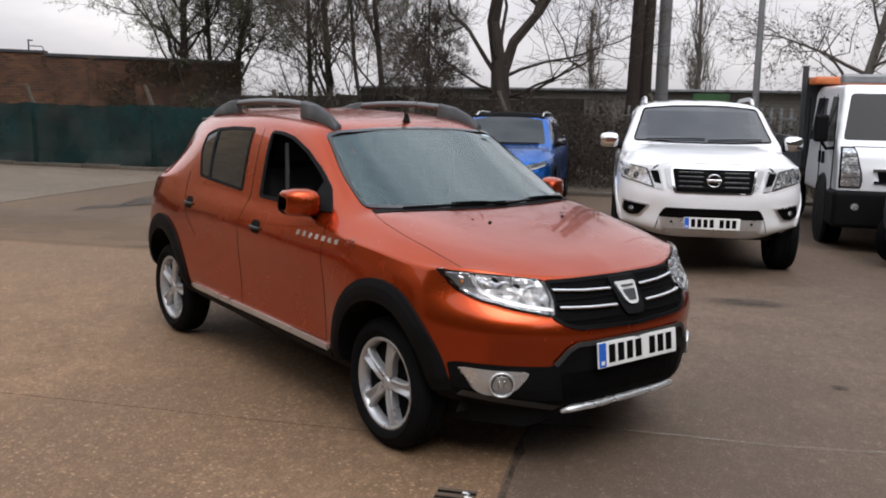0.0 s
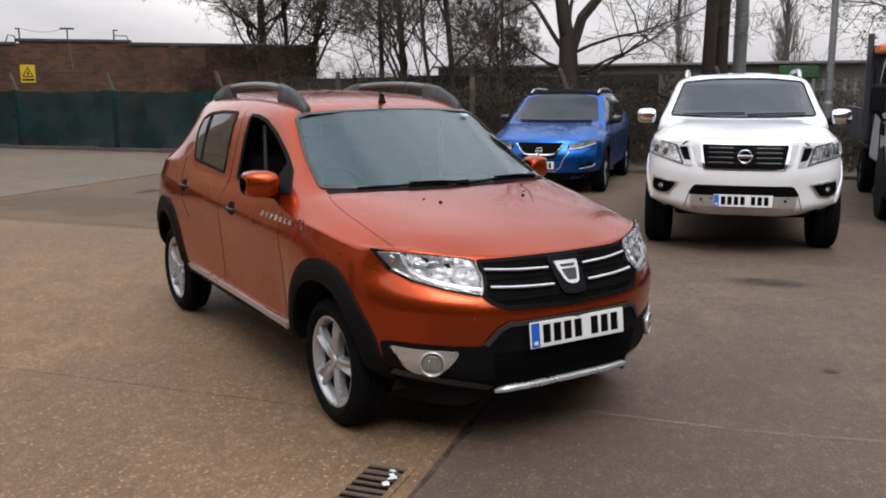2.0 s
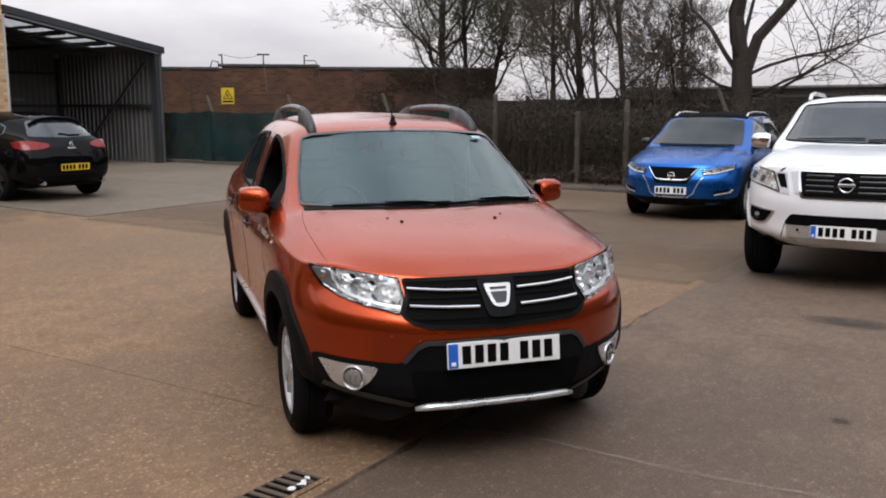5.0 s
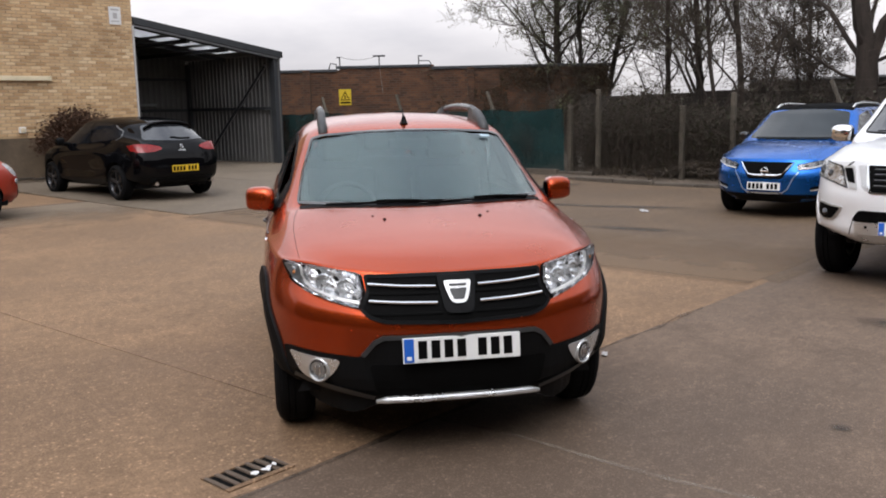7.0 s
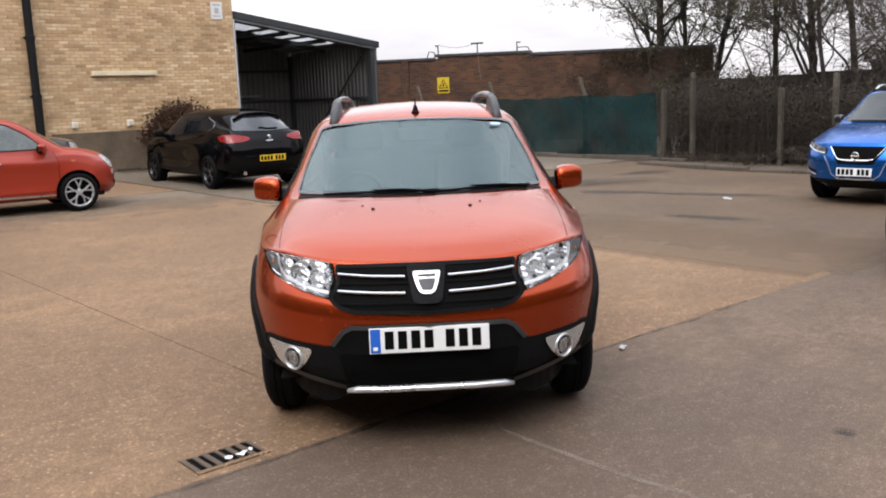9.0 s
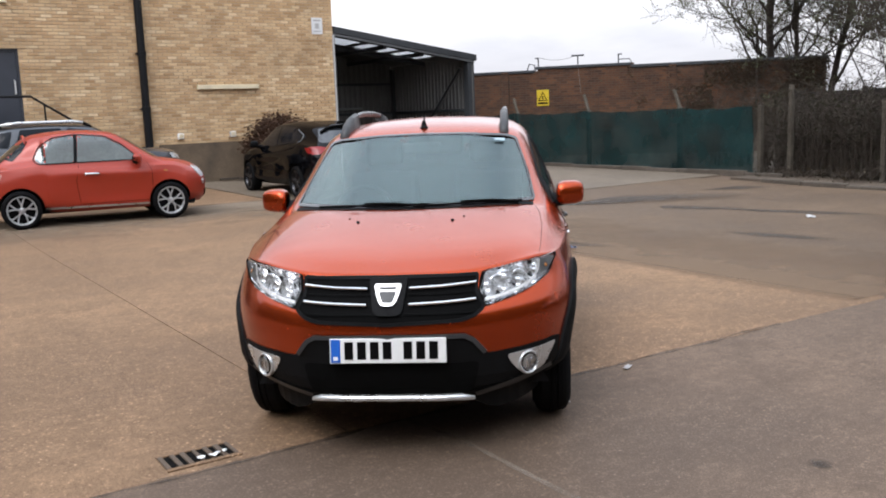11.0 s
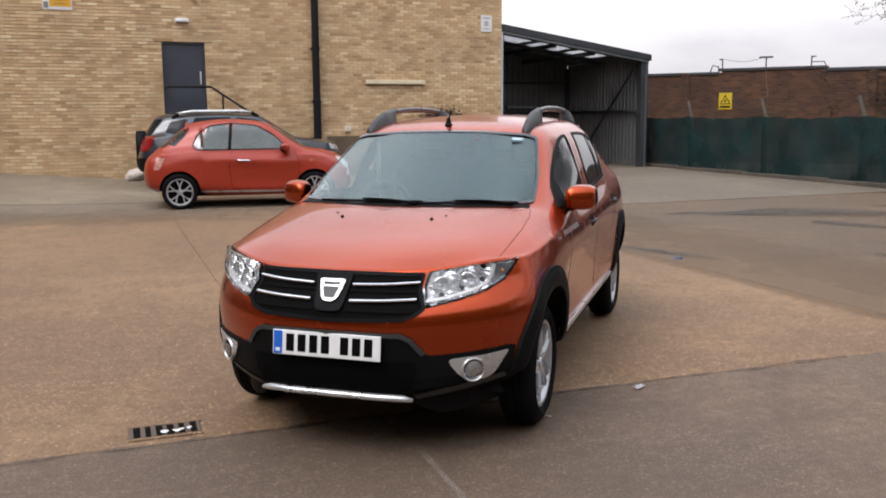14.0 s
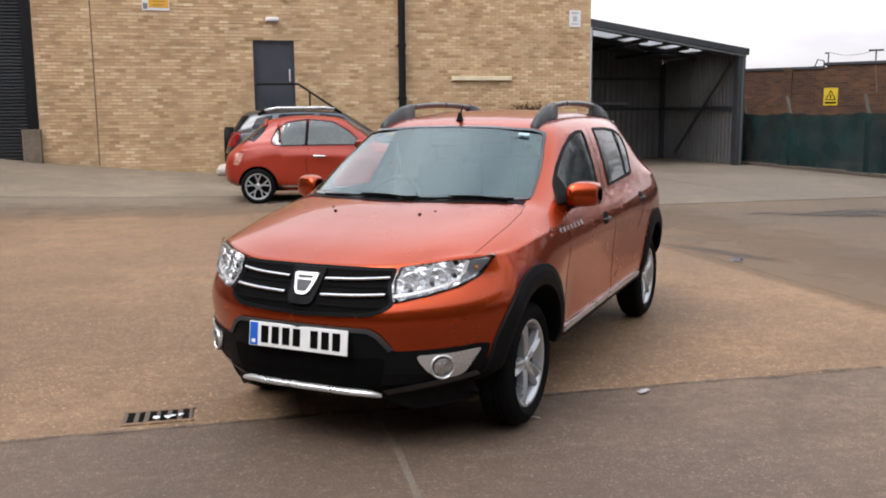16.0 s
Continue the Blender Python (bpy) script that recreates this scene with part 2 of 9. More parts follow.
def concrete(name, col, dark, patch_scale=0.35, speck=55.0, gloss=0.85, chip=0.55):
    """Worn yard concrete: broad stains, exposed stones, fine grit, hairline wear."""
    m, nt, b = nodes_of(name)
    stain = noise_of(nt, patch_scale, 7.0, 0.6)
    blot = noise_of(nt, 2.3, 6.0, 0.65)
    stones = noise_of(nt, speck, 2.0, 0.5, kind="ShaderNodeTexVoronoi")
    grit = noise_of(nt, 120.0, 4.0, 0.75)
    c = mixed(nt, ramp(nt, stain, 0.40, 0.60), tuple(v * 1.08 for v in col[:3]) + (1,), tuple(v * 0.88 for v in dark[:3]) + (1,))
    c = mixed(nt, ramp(nt, blot, 0.40, 0.68, 0, 0.85), c, tuple(v * 0.62 for v in col[:3]) + (1,))
    mottle = noise_of(nt, 17.0, 5.0, 0.7)
    c = mixed(nt, ramp(nt, mottle, 0.35, 0.62, 0.5, 0), c, tuple(v * 0.60 for v in col[:3]) + (1,))
    c = mixed(nt, ramp(nt, mottle, 0.55, 0.72, 0, 0.5), c, tuple(min(1, v * 1.45) for v in col[:3]) + (1,))
    c = mixed(nt, ramp(nt, stones, 0.08, 0.38, 0.5, 0), c, tuple(min(1, v * 1.75) for v in col[:3]) + (1,))
    drift = ramp(nt, noise_of(nt, 1.3, 5.0, 0.7), 0.40, 0.60)
    chips = noise_of(nt, speck * 0.45, 1.0, 0.5, kind="ShaderNodeTexVoronoi")
    chips = ramp(nt, chips, 0.10, 0.30, chip, 0)
    both = nt.nodes.new("ShaderNodeMath")
    both.operation = "MULTIPLY"
    nt.links.new(drift, both.inputs[0])
    nt.links.new(chips, both.inputs[1])
    c = mixed(nt, both.outputs[0], c, tuple(min(1, v * 2.3) for v in col[:3]) + (1,))
    worn = noise_of(nt, 6.5, 6.0, 0.75, (1.0, 1.6, 1.0))
    c = mixed(nt, ramp(nt, worn, 0.30, 0.47, 0.55, 0), c, tuple(v * 0.58 for v in dark[:3]) + (1,))
    c = mixed(nt, ramp(nt, worn, 0.55, 0.74, 0, 0.5), c, tuple(min(1, v * 1.4 + 0.012) for v in col[:3]) + (1,))
    pebble = noise_of(nt, 21.0, 1.0, 0.5, kind="ShaderNodeTexVoronoi")
    c = mixed(nt, ramp(nt, pebble, 0.06, 0.18, max(0.0, chip * 2.0 - 0.5), 0), c, tuple(min(1, v * 2.2 + 0.06) for v in col[:3]) + (1,))
    c = mixed(nt, ramp(nt, grit, 0.50, 0.62, 0, 0.8), c, tuple(v * 0.38 for v in col[:3]) + (1,))
    nt.links.new(c, b.inputs["Base Color"])
    b.inputs["Specular IOR Level"].default_value = 0.25
    nt.links.new(ramp(nt, stain, 0.3, 0.7, gloss, gloss - 0.18), b.inputs["Roughness"])
    bumped(nt, b, grit, 0.35, 0.004)
    return m


CONCRETE = concrete("brown_aggregate_concrete", (0.255, 0.157, 0.090, 1), (0.180, 0.110, 0.064, 1))
PALE = concrete("pale_greyed_concrete", (0.262, 0.208, 0.150, 1), (0.208, 0.164, 0.117, 1), 0.5)
APRON = concrete("pale_concrete", (0.180, 0.142, 0.104, 1), (0.132, 0.104, 0.076, 1), 0.4, 70.0)
ASPHALT = concrete("worn_asphalt", (0.160, 0.110, 0.077, 1), (0.114, 0.079, 0.056, 1), 0.3, 75.0, 0.8, 0.4)
WORN = concrete("brown_worn_asphalt", (0.147, 0.098, 0.061, 1), (0.104, 0.069, 0.044, 1), 0.45, 70.0, 0.82, 0.45)
KERB = concrete("kerb_concrete", (0.108, 0.088, 0.069, 1), (0.070, 0.058, 0.046, 1), 1.2, 120.0)
POST = concrete("post_concrete", (0.115, 0.098, 0.076, 1), (0.070, 0.059, 0.046, 1), 2.0, 150.0)
SOIL = mat("dark_leaf_litter", (0.07, 0.055, 0.038, 1), 0.95, 0, 0.5, 2.5, 60, 0.6)
VERGE = concrete("gritty_verge", (0.14, 0.108, 0.08, 1), (0.085, 0.066, 0.05, 1), 0.8, 80.0)
MORTAR_DARK = mat("sooty_mortar", (0.085, 0.066, 0.05, 1), 0.95, 0, 0.3, 3, 120, 0.4)
RUSTY = mat("rusty_wire", (0.055, 0.045, 0.036, 1), 0.8, 0.3, 0.4, 6, 80)
MORTAR = mat("sandy_mortar", (0.42, 0.33, 0.235, 1), 0.95, 0, 0.25, 5, 120, 0.4)


def brick_mat(name, shades, rand="island", soot=0.45):
    """Stock brick: every brick its own shade, with sooty blotches across courses."""
    m, nt, b = nodes_of(name)
    if rand == "island":
        r = nt.nodes.new("ShaderNodeNewGeometry").outputs["Random Per Island"]
    else:
        r = nt.nodes.new("ShaderNodeObjectInfo").outputs["Random"]
    cr = nt.nodes.new("ShaderNodeValToRGB")
    cr.color_ramp.interpolation = "LINEAR"
    els = cr.color_ramp.elements
    while len(els) < len(shades):
        els.new(0.5)
    for i, sh in enumerate(shades):
        els[i].position, els[i].color = i / (len(shades) - 1), sh
    nt.links.new(r, cr.inputs[0])
    blot = noise_of(nt, 1.1, 6.0, 0.6)
    grain = noise_of(nt, 70.0, 4.0, 0.6)
    c = mixed(nt, ramp(nt, blot, 0.42, 0.72, 0, soot), cr.outputs[0], tuple(v * 0.5 for v in shades[0][:3]) + (1,))
    c = mixed(nt, ramp(nt, grain, 0.45, 0.7, 0, 0.35), c, tuple(v * 0.55 for v in shades[0][:3]) + (1,))
    nt.links.new(c, b.inputs["Base Color"])
    b.inputs["Roughness"].default_value = 0.9
    bumped(nt, b, grain, 0.3, 0.004)
    return m


YELLOW_SHADES = [lin(168, 135, 98), lin(198, 165, 125), lin(212, 181, 141), lin(186, 151, 111), lin(224, 198, 160)]
RED_SHADES = [lin(66, 44, 31), lin(88, 58, 39), lin(104, 68, 44), lin(76, 51, 36)]
BRICK_YELLOW = brick_mat("yellow_stock_brick", YELLOW_SHADES)
BRICK_YELLOW_PIECE = brick_mat("yellow_stock_brick_piece", YELLOW_SHADES, "object")
BRICK_RED = brick_mat("red_brown_brick", RED_SHADES, "island", 0.75)
GREEN_NET = mat("green_debris_netting", (0.004, 0.027, 0.027, 1), 0.85, 0, 0.7, 1.1, 90, 0.4, 0, 0.2)
_nt = GREEN_NET.node_tree
_nt.links.new(ramp(_nt, noise_of(_nt, 1.3, 4.0, 0.6), 0.35, 0.65, 0.80, 0.99), _nt.nodes["Principled BSDF"].inputs["Alpha"])
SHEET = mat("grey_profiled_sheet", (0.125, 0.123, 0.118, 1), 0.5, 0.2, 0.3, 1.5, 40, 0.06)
# a darker tone of the sheet, for the roof and the right wall
SHEET_DARK = mat("darker_grey_sheet", (0.085, 0.083, 0.080, 1), 0.6, 0.1, 0.3, 1.5, 40, 0.06)
SKYLIGHT = clear_glass("frosted_rooflight", (0.9, 0.92, 0.93, 1), 0.5)
DOOR_PAINT = mat("anthracite_door_paint", (0.035, 0.040, 0.052, 1), 0.4, 0, 0.2, 3, 60, 0.04)
PIPE_BLACK = mat("black_pipe_paint", (0.006, 0.006, 0.007, 1), 0.6, 0, 0.3, 5, 60, 0.05, 0, 0.2)
CREAM = mat("cream_painted_timber", (0.68, 0.58, 0.40, 1), 0.6, 0, 0.2, 4, 60, 0.1)
SIGN_WHITE = mat("white_sign_face", (0.66, 0.66, 0.66, 1), 0.4, 0, 0.1, 6, 60)
SIGN_YELLOW = mat("yellow_sign_face", (0.56, 0.39, 0.02, 1), 0.4, 0, 0.12, 6, 60)
RENDER_GREY = mat("grey_rendered_plinth", (0.145, 0.104, 0.067, 1), 0.9, 0, 0.6, 1.2, 70, 0.3)
FAR_CLAD = mat("weathered_grey_cladding", (0.130, 0.118, 0.102, 1), 0.7, 0, 0.35, 0.4, 12, 0.1)
BARK = mat("dark_bark", (0.040, 0.031, 0.026, 1), 0.95, 0, 0.45, 5, 45, 0.8, 0, 0.2, 0.03, (1, 1, 0.25))
BARK_GREY = mat("grey_bark", (0.13, 0.115, 0.10, 1), 0.95, 0, 0.4, 5, 45, 0.7, 0, 0.2, 0.03, (1, 1, 0.25))
TWIG = mat("brown_twigs", (0.048, 0.034, 0.023, 1), 0.95, 0, 0.35, 3, 40)
LEAF = mat("sparse_spring_leaf", (0.075, 0.085, 0.03, 1), 0.7, 0, 0.5, 2, 30)
LEAF_DARK = mat("dark_ivy_leaf", (0.085, 0.062, 0.033, 1), 0.6, 0, 0.5, 2, 30)
LEAF_RUST = mat("rusty_brown_leaf", (0.135, 0.070, 0.042, 1), 0.85, 0, 0.4, 3, 30)
LEAF_MOSS = mat("mossy_bramble_leaf", (0.046, 0.047, 0.022, 1), 0.8, 0, 0.6, 0.8, 30)
LEAF_DRY = mat("dry_brown_leaf", (0.038, 0.026, 0.016, 1), 0.85, 0, 0.5, 2, 30)
SACK = mat("pale_cloth_sack", (0.55, 0.49, 0.44, 1), 0.8, 0, 0.25, 8, 60, 0.3)
ORANGE_SHEET = mat("orange_tarpaulin", (0.62, 0.16, 0.04, 1), 0.6, 0, 0.25, 3, 50, 0.2)
PAPER = mat("scrap_of_paper", (0.42, 0.41, 0.40, 1), 0.8, 0, 0.15, 20, 90)


def stain_mat(name, col, edge=0.45, round_rim=False):
    """A soaked patch whose rim breaks up into the ground."""
    m, nt, b = nodes_of(name)
    b.inputs["Base Color"].default_value = col
    b.inputs["Roughness"].default_value = 0.7
    n = noise_of(nt, 7.0, 6.0, 0.7)
    alpha = ramp(nt, n, 0.36, 0.64, (0.45 if round_rim else 0.15) * edge, edge)
    if round_rim:
        sub = nt.nodes.new("ShaderNodeVectorMath")
        sub.operation = "DISTANCE"
        sub.inputs[1].default_value = (0.5, 0.5, 0.0)
        flat = nt.nodes.new("ShaderNodeVectorMath")
        flat.operation = "MULTIPLY"
        flat.inputs[1].default_value = (1.0, 1.0, 0.0)
        nt.links.new(nt.nodes.new("ShaderNodeTexCoord").outputs["Generated"], flat.inputs[0])
        nt.links.new(flat.outputs[0], sub.inputs[0])
        soft = nt.nodes.new("ShaderNodeMath")
        soft.operation = "MULTIPLY"
        nt.links.new(alpha, soft.inputs[0])
        nt.links.new(ramp(nt, sub.outputs["Value"], 0.18, 0.47, 1.0, 0.0), soft.inputs[1])
        alpha = soft.outputs[0]
    nt.links.new(alpha, b.inputs["Alpha"])
    return m


STAIN = stain_mat("oily_stain", (0.044, 0.034, 0.026, 1), 0.78, True)


def spread_mat(name, col, reach, edge, axis="X", side=-1):
    """Grit carried off a slab by tyres, thinning out from the slab's edge at 0."""
    m, nt, b = nodes_of(name)
    b.inputs["Roughness"].default_value = 0.9
    n = noise_of(nt, 1.6, 7.0, 0.7)
    fine = noise_of(nt, 90.0, 3.0, 0.7)
    nt.links.new(mixed(nt, ramp(nt, fine, 0.4, 0.65), col, tuple(c * 0.55 for c in col[:3]) + (1,)), b.inputs["Base Color"])
    sep = nt.nodes.new("ShaderNodeSeparateXYZ")
    nt.links.new(nt.nodes.new("ShaderNodeTexCoord").outputs["Object"], sep.inputs[0])
    fade = ramp(nt, sep.outputs[axis], side * reach, 0.0, 0.0, 1.0)
    back = ramp(nt, sep.outputs[axis], 0.0, -side * 0.26, 1.0, 0.0)
    add = nt.nodes.new("ShaderNodeMath")
    add.operation = "ADD"
    nt.links.new(fade, add.inputs[0])
    nt.links.new(n, add.inputs[1])
    thin = nt.nodes.new("ShaderNodeMath")
    thin.operation = "MULTIPLY"
    nt.links.new(ramp(nt, add.outputs[0], 0.62, 1.35, 0.0, edge), thin.inputs[0])
    nt.links.new(back, thin.inputs[1])
    nt.links.new(thin.outputs[0], b.inputs["Alpha"])
    return m


GRIT_SPREAD = spread_mat("tyre_spread_grit", (0.19, 0.122, 0.072, 1), 2.6, 0.75)
PALE_SPREAD = spread_mat("pale_washed_grit", (0.205, 0.155, 0.108, 1), 3.2, 0.95, "Y", 1)
JOINT = mat("brown_joint_filler", (0.16, 0.115, 0.075, 1), 0.9, 0, 0.3, 3, 60, 0.1)
PALE_SEAM = stain_mat("pale_seam", (0.30, 0.25, 0.20, 1), 0.40)


# ---------------------------------------------------------------- mesh helpers
from mathutils.bvhtree import BVHTree
from mathutils.geometry import delaunay_2d_cdt


def mesh_of(name, verts, faces, material, smooth=False):
    me = bpy.data.meshes.new(name)
    me.from_pydata([tuple(v) for v in verts], [], [tuple(f) for f in faces])
    me.materials.append(material)
    if smooth:
        me.shade_smooth()
    me.update()
    return me


def part(name, bm, material, parent=None, label="", smooth=False, kind=""):
    """One mesh object, from a bmesh or a pair of vertices and faces."""
    if isinstance(bm, tuple):
        me = mesh_of(name, bm[0], bm[1], material, smooth)
    else:
        bmesh.ops.recalc_face_normals(bm, faces=bm.faces)
        me = bpy.data.meshes.new(name)
        bm.to_mesh(me)
        bm.free()
        me.materials.append(material)
        if smooth:
            me.shade_smooth()
    ob = new(name, me)
    ob.parent = parent
    return tagged(ob, label=label, kind=kind)


def thing(name, m, label, category, group="", kind=""):
    ob = new(name)
    ob.empty_display_size = 0.1
    ob.matrix_basis = m
    return tagged(ob, label, category, group, kind)


def box(x0, x1, y0, y1, z0, z1, bevel=0.0, seg=2, bm=None, m=None):
    """A box between limits, its edges rounded; added to bm where one is given."""
    b = bmesh.new()
    bmesh.ops.create_cube(b, size=1)
    bmesh.ops.scale(b, vec=(x1 - x0, y1 - y0, z1 - z0), verts=b.verts)
    bmesh.ops.translate(b, vec=((x0 + x1) / 2, (y0 + y1) / 2, (z0 + z1) / 2), verts=b.verts)
    if bevel:
        bmesh.ops.bevel(b, geom=b.edges[:], offset=bevel, segments=seg, affect="EDGES", profile=0.5)
    if m is not None:
        b.transform(m)
    return add_bm(bm, b)


def add_bm(bm, b):
    if bm is None:
        return b
    me = bpy.data.meshes.new("tmp")
    b.to_mesh(me)
    b.free()
    bm.from_mesh(me)
    bpy.data.meshes.remove(me)
    return bm


def tube(path, radius, n=8, bm=None, flat=1.0, closed=False):
    """A round bar along a path; radius is a number or one for each point."""
    own = bmesh.new() if bm is None else bm
    path = [Vector(p) for p in path]
    rad = [radius] * len(path) if isinstance(radius, (int, float)) else list(radius)
    rings, side = [], None
    for i, p in enumerate(path):
        a, c = path[max(0, i - 1)], path[min(len(path) - 1, i + 1)]
        d = (c - a).normalized()
        if side is None:
            side = d.orthogonal().normalized()
        side = (side - d * side.dot(d)).normalized()
        up = d.cross(side)
        rings.append([own.verts.new(p + (side * math.cos(t) + up * math.sin(t) * flat) * rad[i]) for t in (2 * math.pi * k / n for k in range(n))])
    for r0, r1 in zip(rings, rings[1:]):
        for k in range(n):
            own.faces.new((r0[k], r0[(k + 1) % n], r1[(k + 1) % n], r1[k]))
    own.faces.new(rings[0][::-1])
    own.faces.new(rings[-1])
    return own


def lathe(profile, n=40, axis="x", m=None, bm=None, closed=True):
    """Turns a profile of (radius, offset) about an axis."""
    own = bmesh.new()
    rings = []
    for r, a in profile:
        ring = []
        for k in range(n):
            t = 2 * math.pi * k / n
            c, s = r * math.cos(t), r * math.sin(t)
            ring.append(own.verts.new((a, c, s) if axis == "x" else (c, a, s) if axis == "y" else (c, s, a)))
        rings.append(ring)
    pairs = list(zip(rings, rings[1:])) + ([(rings[-1], rings[0])] if closed else [])
    for r0, r1 in pairs:
        for k in range(n):
            own.faces.new((r0[k], r0[(k + 1) % n], r1[(k + 1) % n], r1[k]))
    if m is not None:
        own.transform(m)
    return add_bm(bm, own)


def dense(poly, step, closed=True):
    out = []
    pts = list(poly)
    for a, b in zip(pts, pts[1:] + (pts[:1] if closed else [])):
        a, b = Vector(a), Vector(b)
        n = max(1, int((b - a).length / step + 0.5))
        out += [tuple(a.lerp(b, i / n)) for i in range(n)]
    if not closed:
        out.append(tuple(pts[-1]))
    return out


def rounded(poly, r, n=4):
    """The polygon with its corners rounded off."""
    out = []
    k = len(poly)
    for i in range(k):
        p, a, b = Vector(poly[i]), Vector(poly[i - 1]), Vector(poly[(i + 1) % k])
        ra, rb = min(r, (a - p).length * 0.45), min(r, (b - p).length * 0.45)
        s, e = p + (a - p).normalized() * ra, p + (b - p).normalized() * rb
        for j in range(n + 1):
            t = j / n
            out.append(tuple(s * (1 - t) ** 2 + p * 2 * t * (1 - t) + e * t * t))
    return out


def inside(poly, x, y):
    hit, j = False, len(poly) - 1
    for i in range(len(poly)):
        (xi, yi), (xj, yj) = poly[i][:2], poly[j][:2]
        if (yi > y) != (yj > y) and x < (xj - xi) * (y - yi) / (yj - yi) + xi:
            hit = not hit
        j = i
    return hit


# ---------------------------------------------------------------- vehicle shells
def smooth_line(pts, n):
    """A centripetal spline through rows of points (along the first axis), n pieces a span."""
    pts = np.asarray(pts, float)
    m = len(pts)
    ext = np.concatenate([2 * pts[:1] - pts[1:2], pts, 2 * pts[-1:] - pts[-2:-1]])
    out = []
    for i in range(m - 1):
        p0, p1, p2, p3 = ext[i], ext[i + 1], ext[i + 2], ext[i + 3]
        d = [np.maximum(np.linalg.norm(b - a, axis=-1, keepdims=True), 1e-4) ** 0.5 for a, b in ((p0, p1), (p1, p2), (p2, p3))]
        m1 = (p2 - p1) + d[1] * ((p1 - p0) / d[0] - (p2 - p0) / (d[0] + d[1]))
        m2 = (p2 - p1) + d[1] * ((p3 - p2) / d[2] - (p3 - p1) / (d[1] + d[2]))
        for k in range(n):
            t = k / n
            out.append(p1 * (2 * t**3 - 3 * t**2 + 1) + m1 * (t**3 - 2 * t**2 + t) + p2 * (-2 * t**3 + 3 * t**2) + m2 * (t**3 - t**2))
    out.append(pts[-1])
    return np.array(out)


def surface(net, n):
    a = smooth_line(net, n)
    return np.swapaxes(smooth_line(np.swapaxes(a, 0, 1), n), 0, 1)


def relax(g, times):
    for _ in range(times):
        h = g.copy()
        h[1:-1, 1:-1] = (g[1:-1, 1:-1] * 4 + g[:-2, 1:-1] + g[2:, 1:-1] + g[1:-1, :-2] + g[1:-1, 2:]) / 8
        g = h
    return g


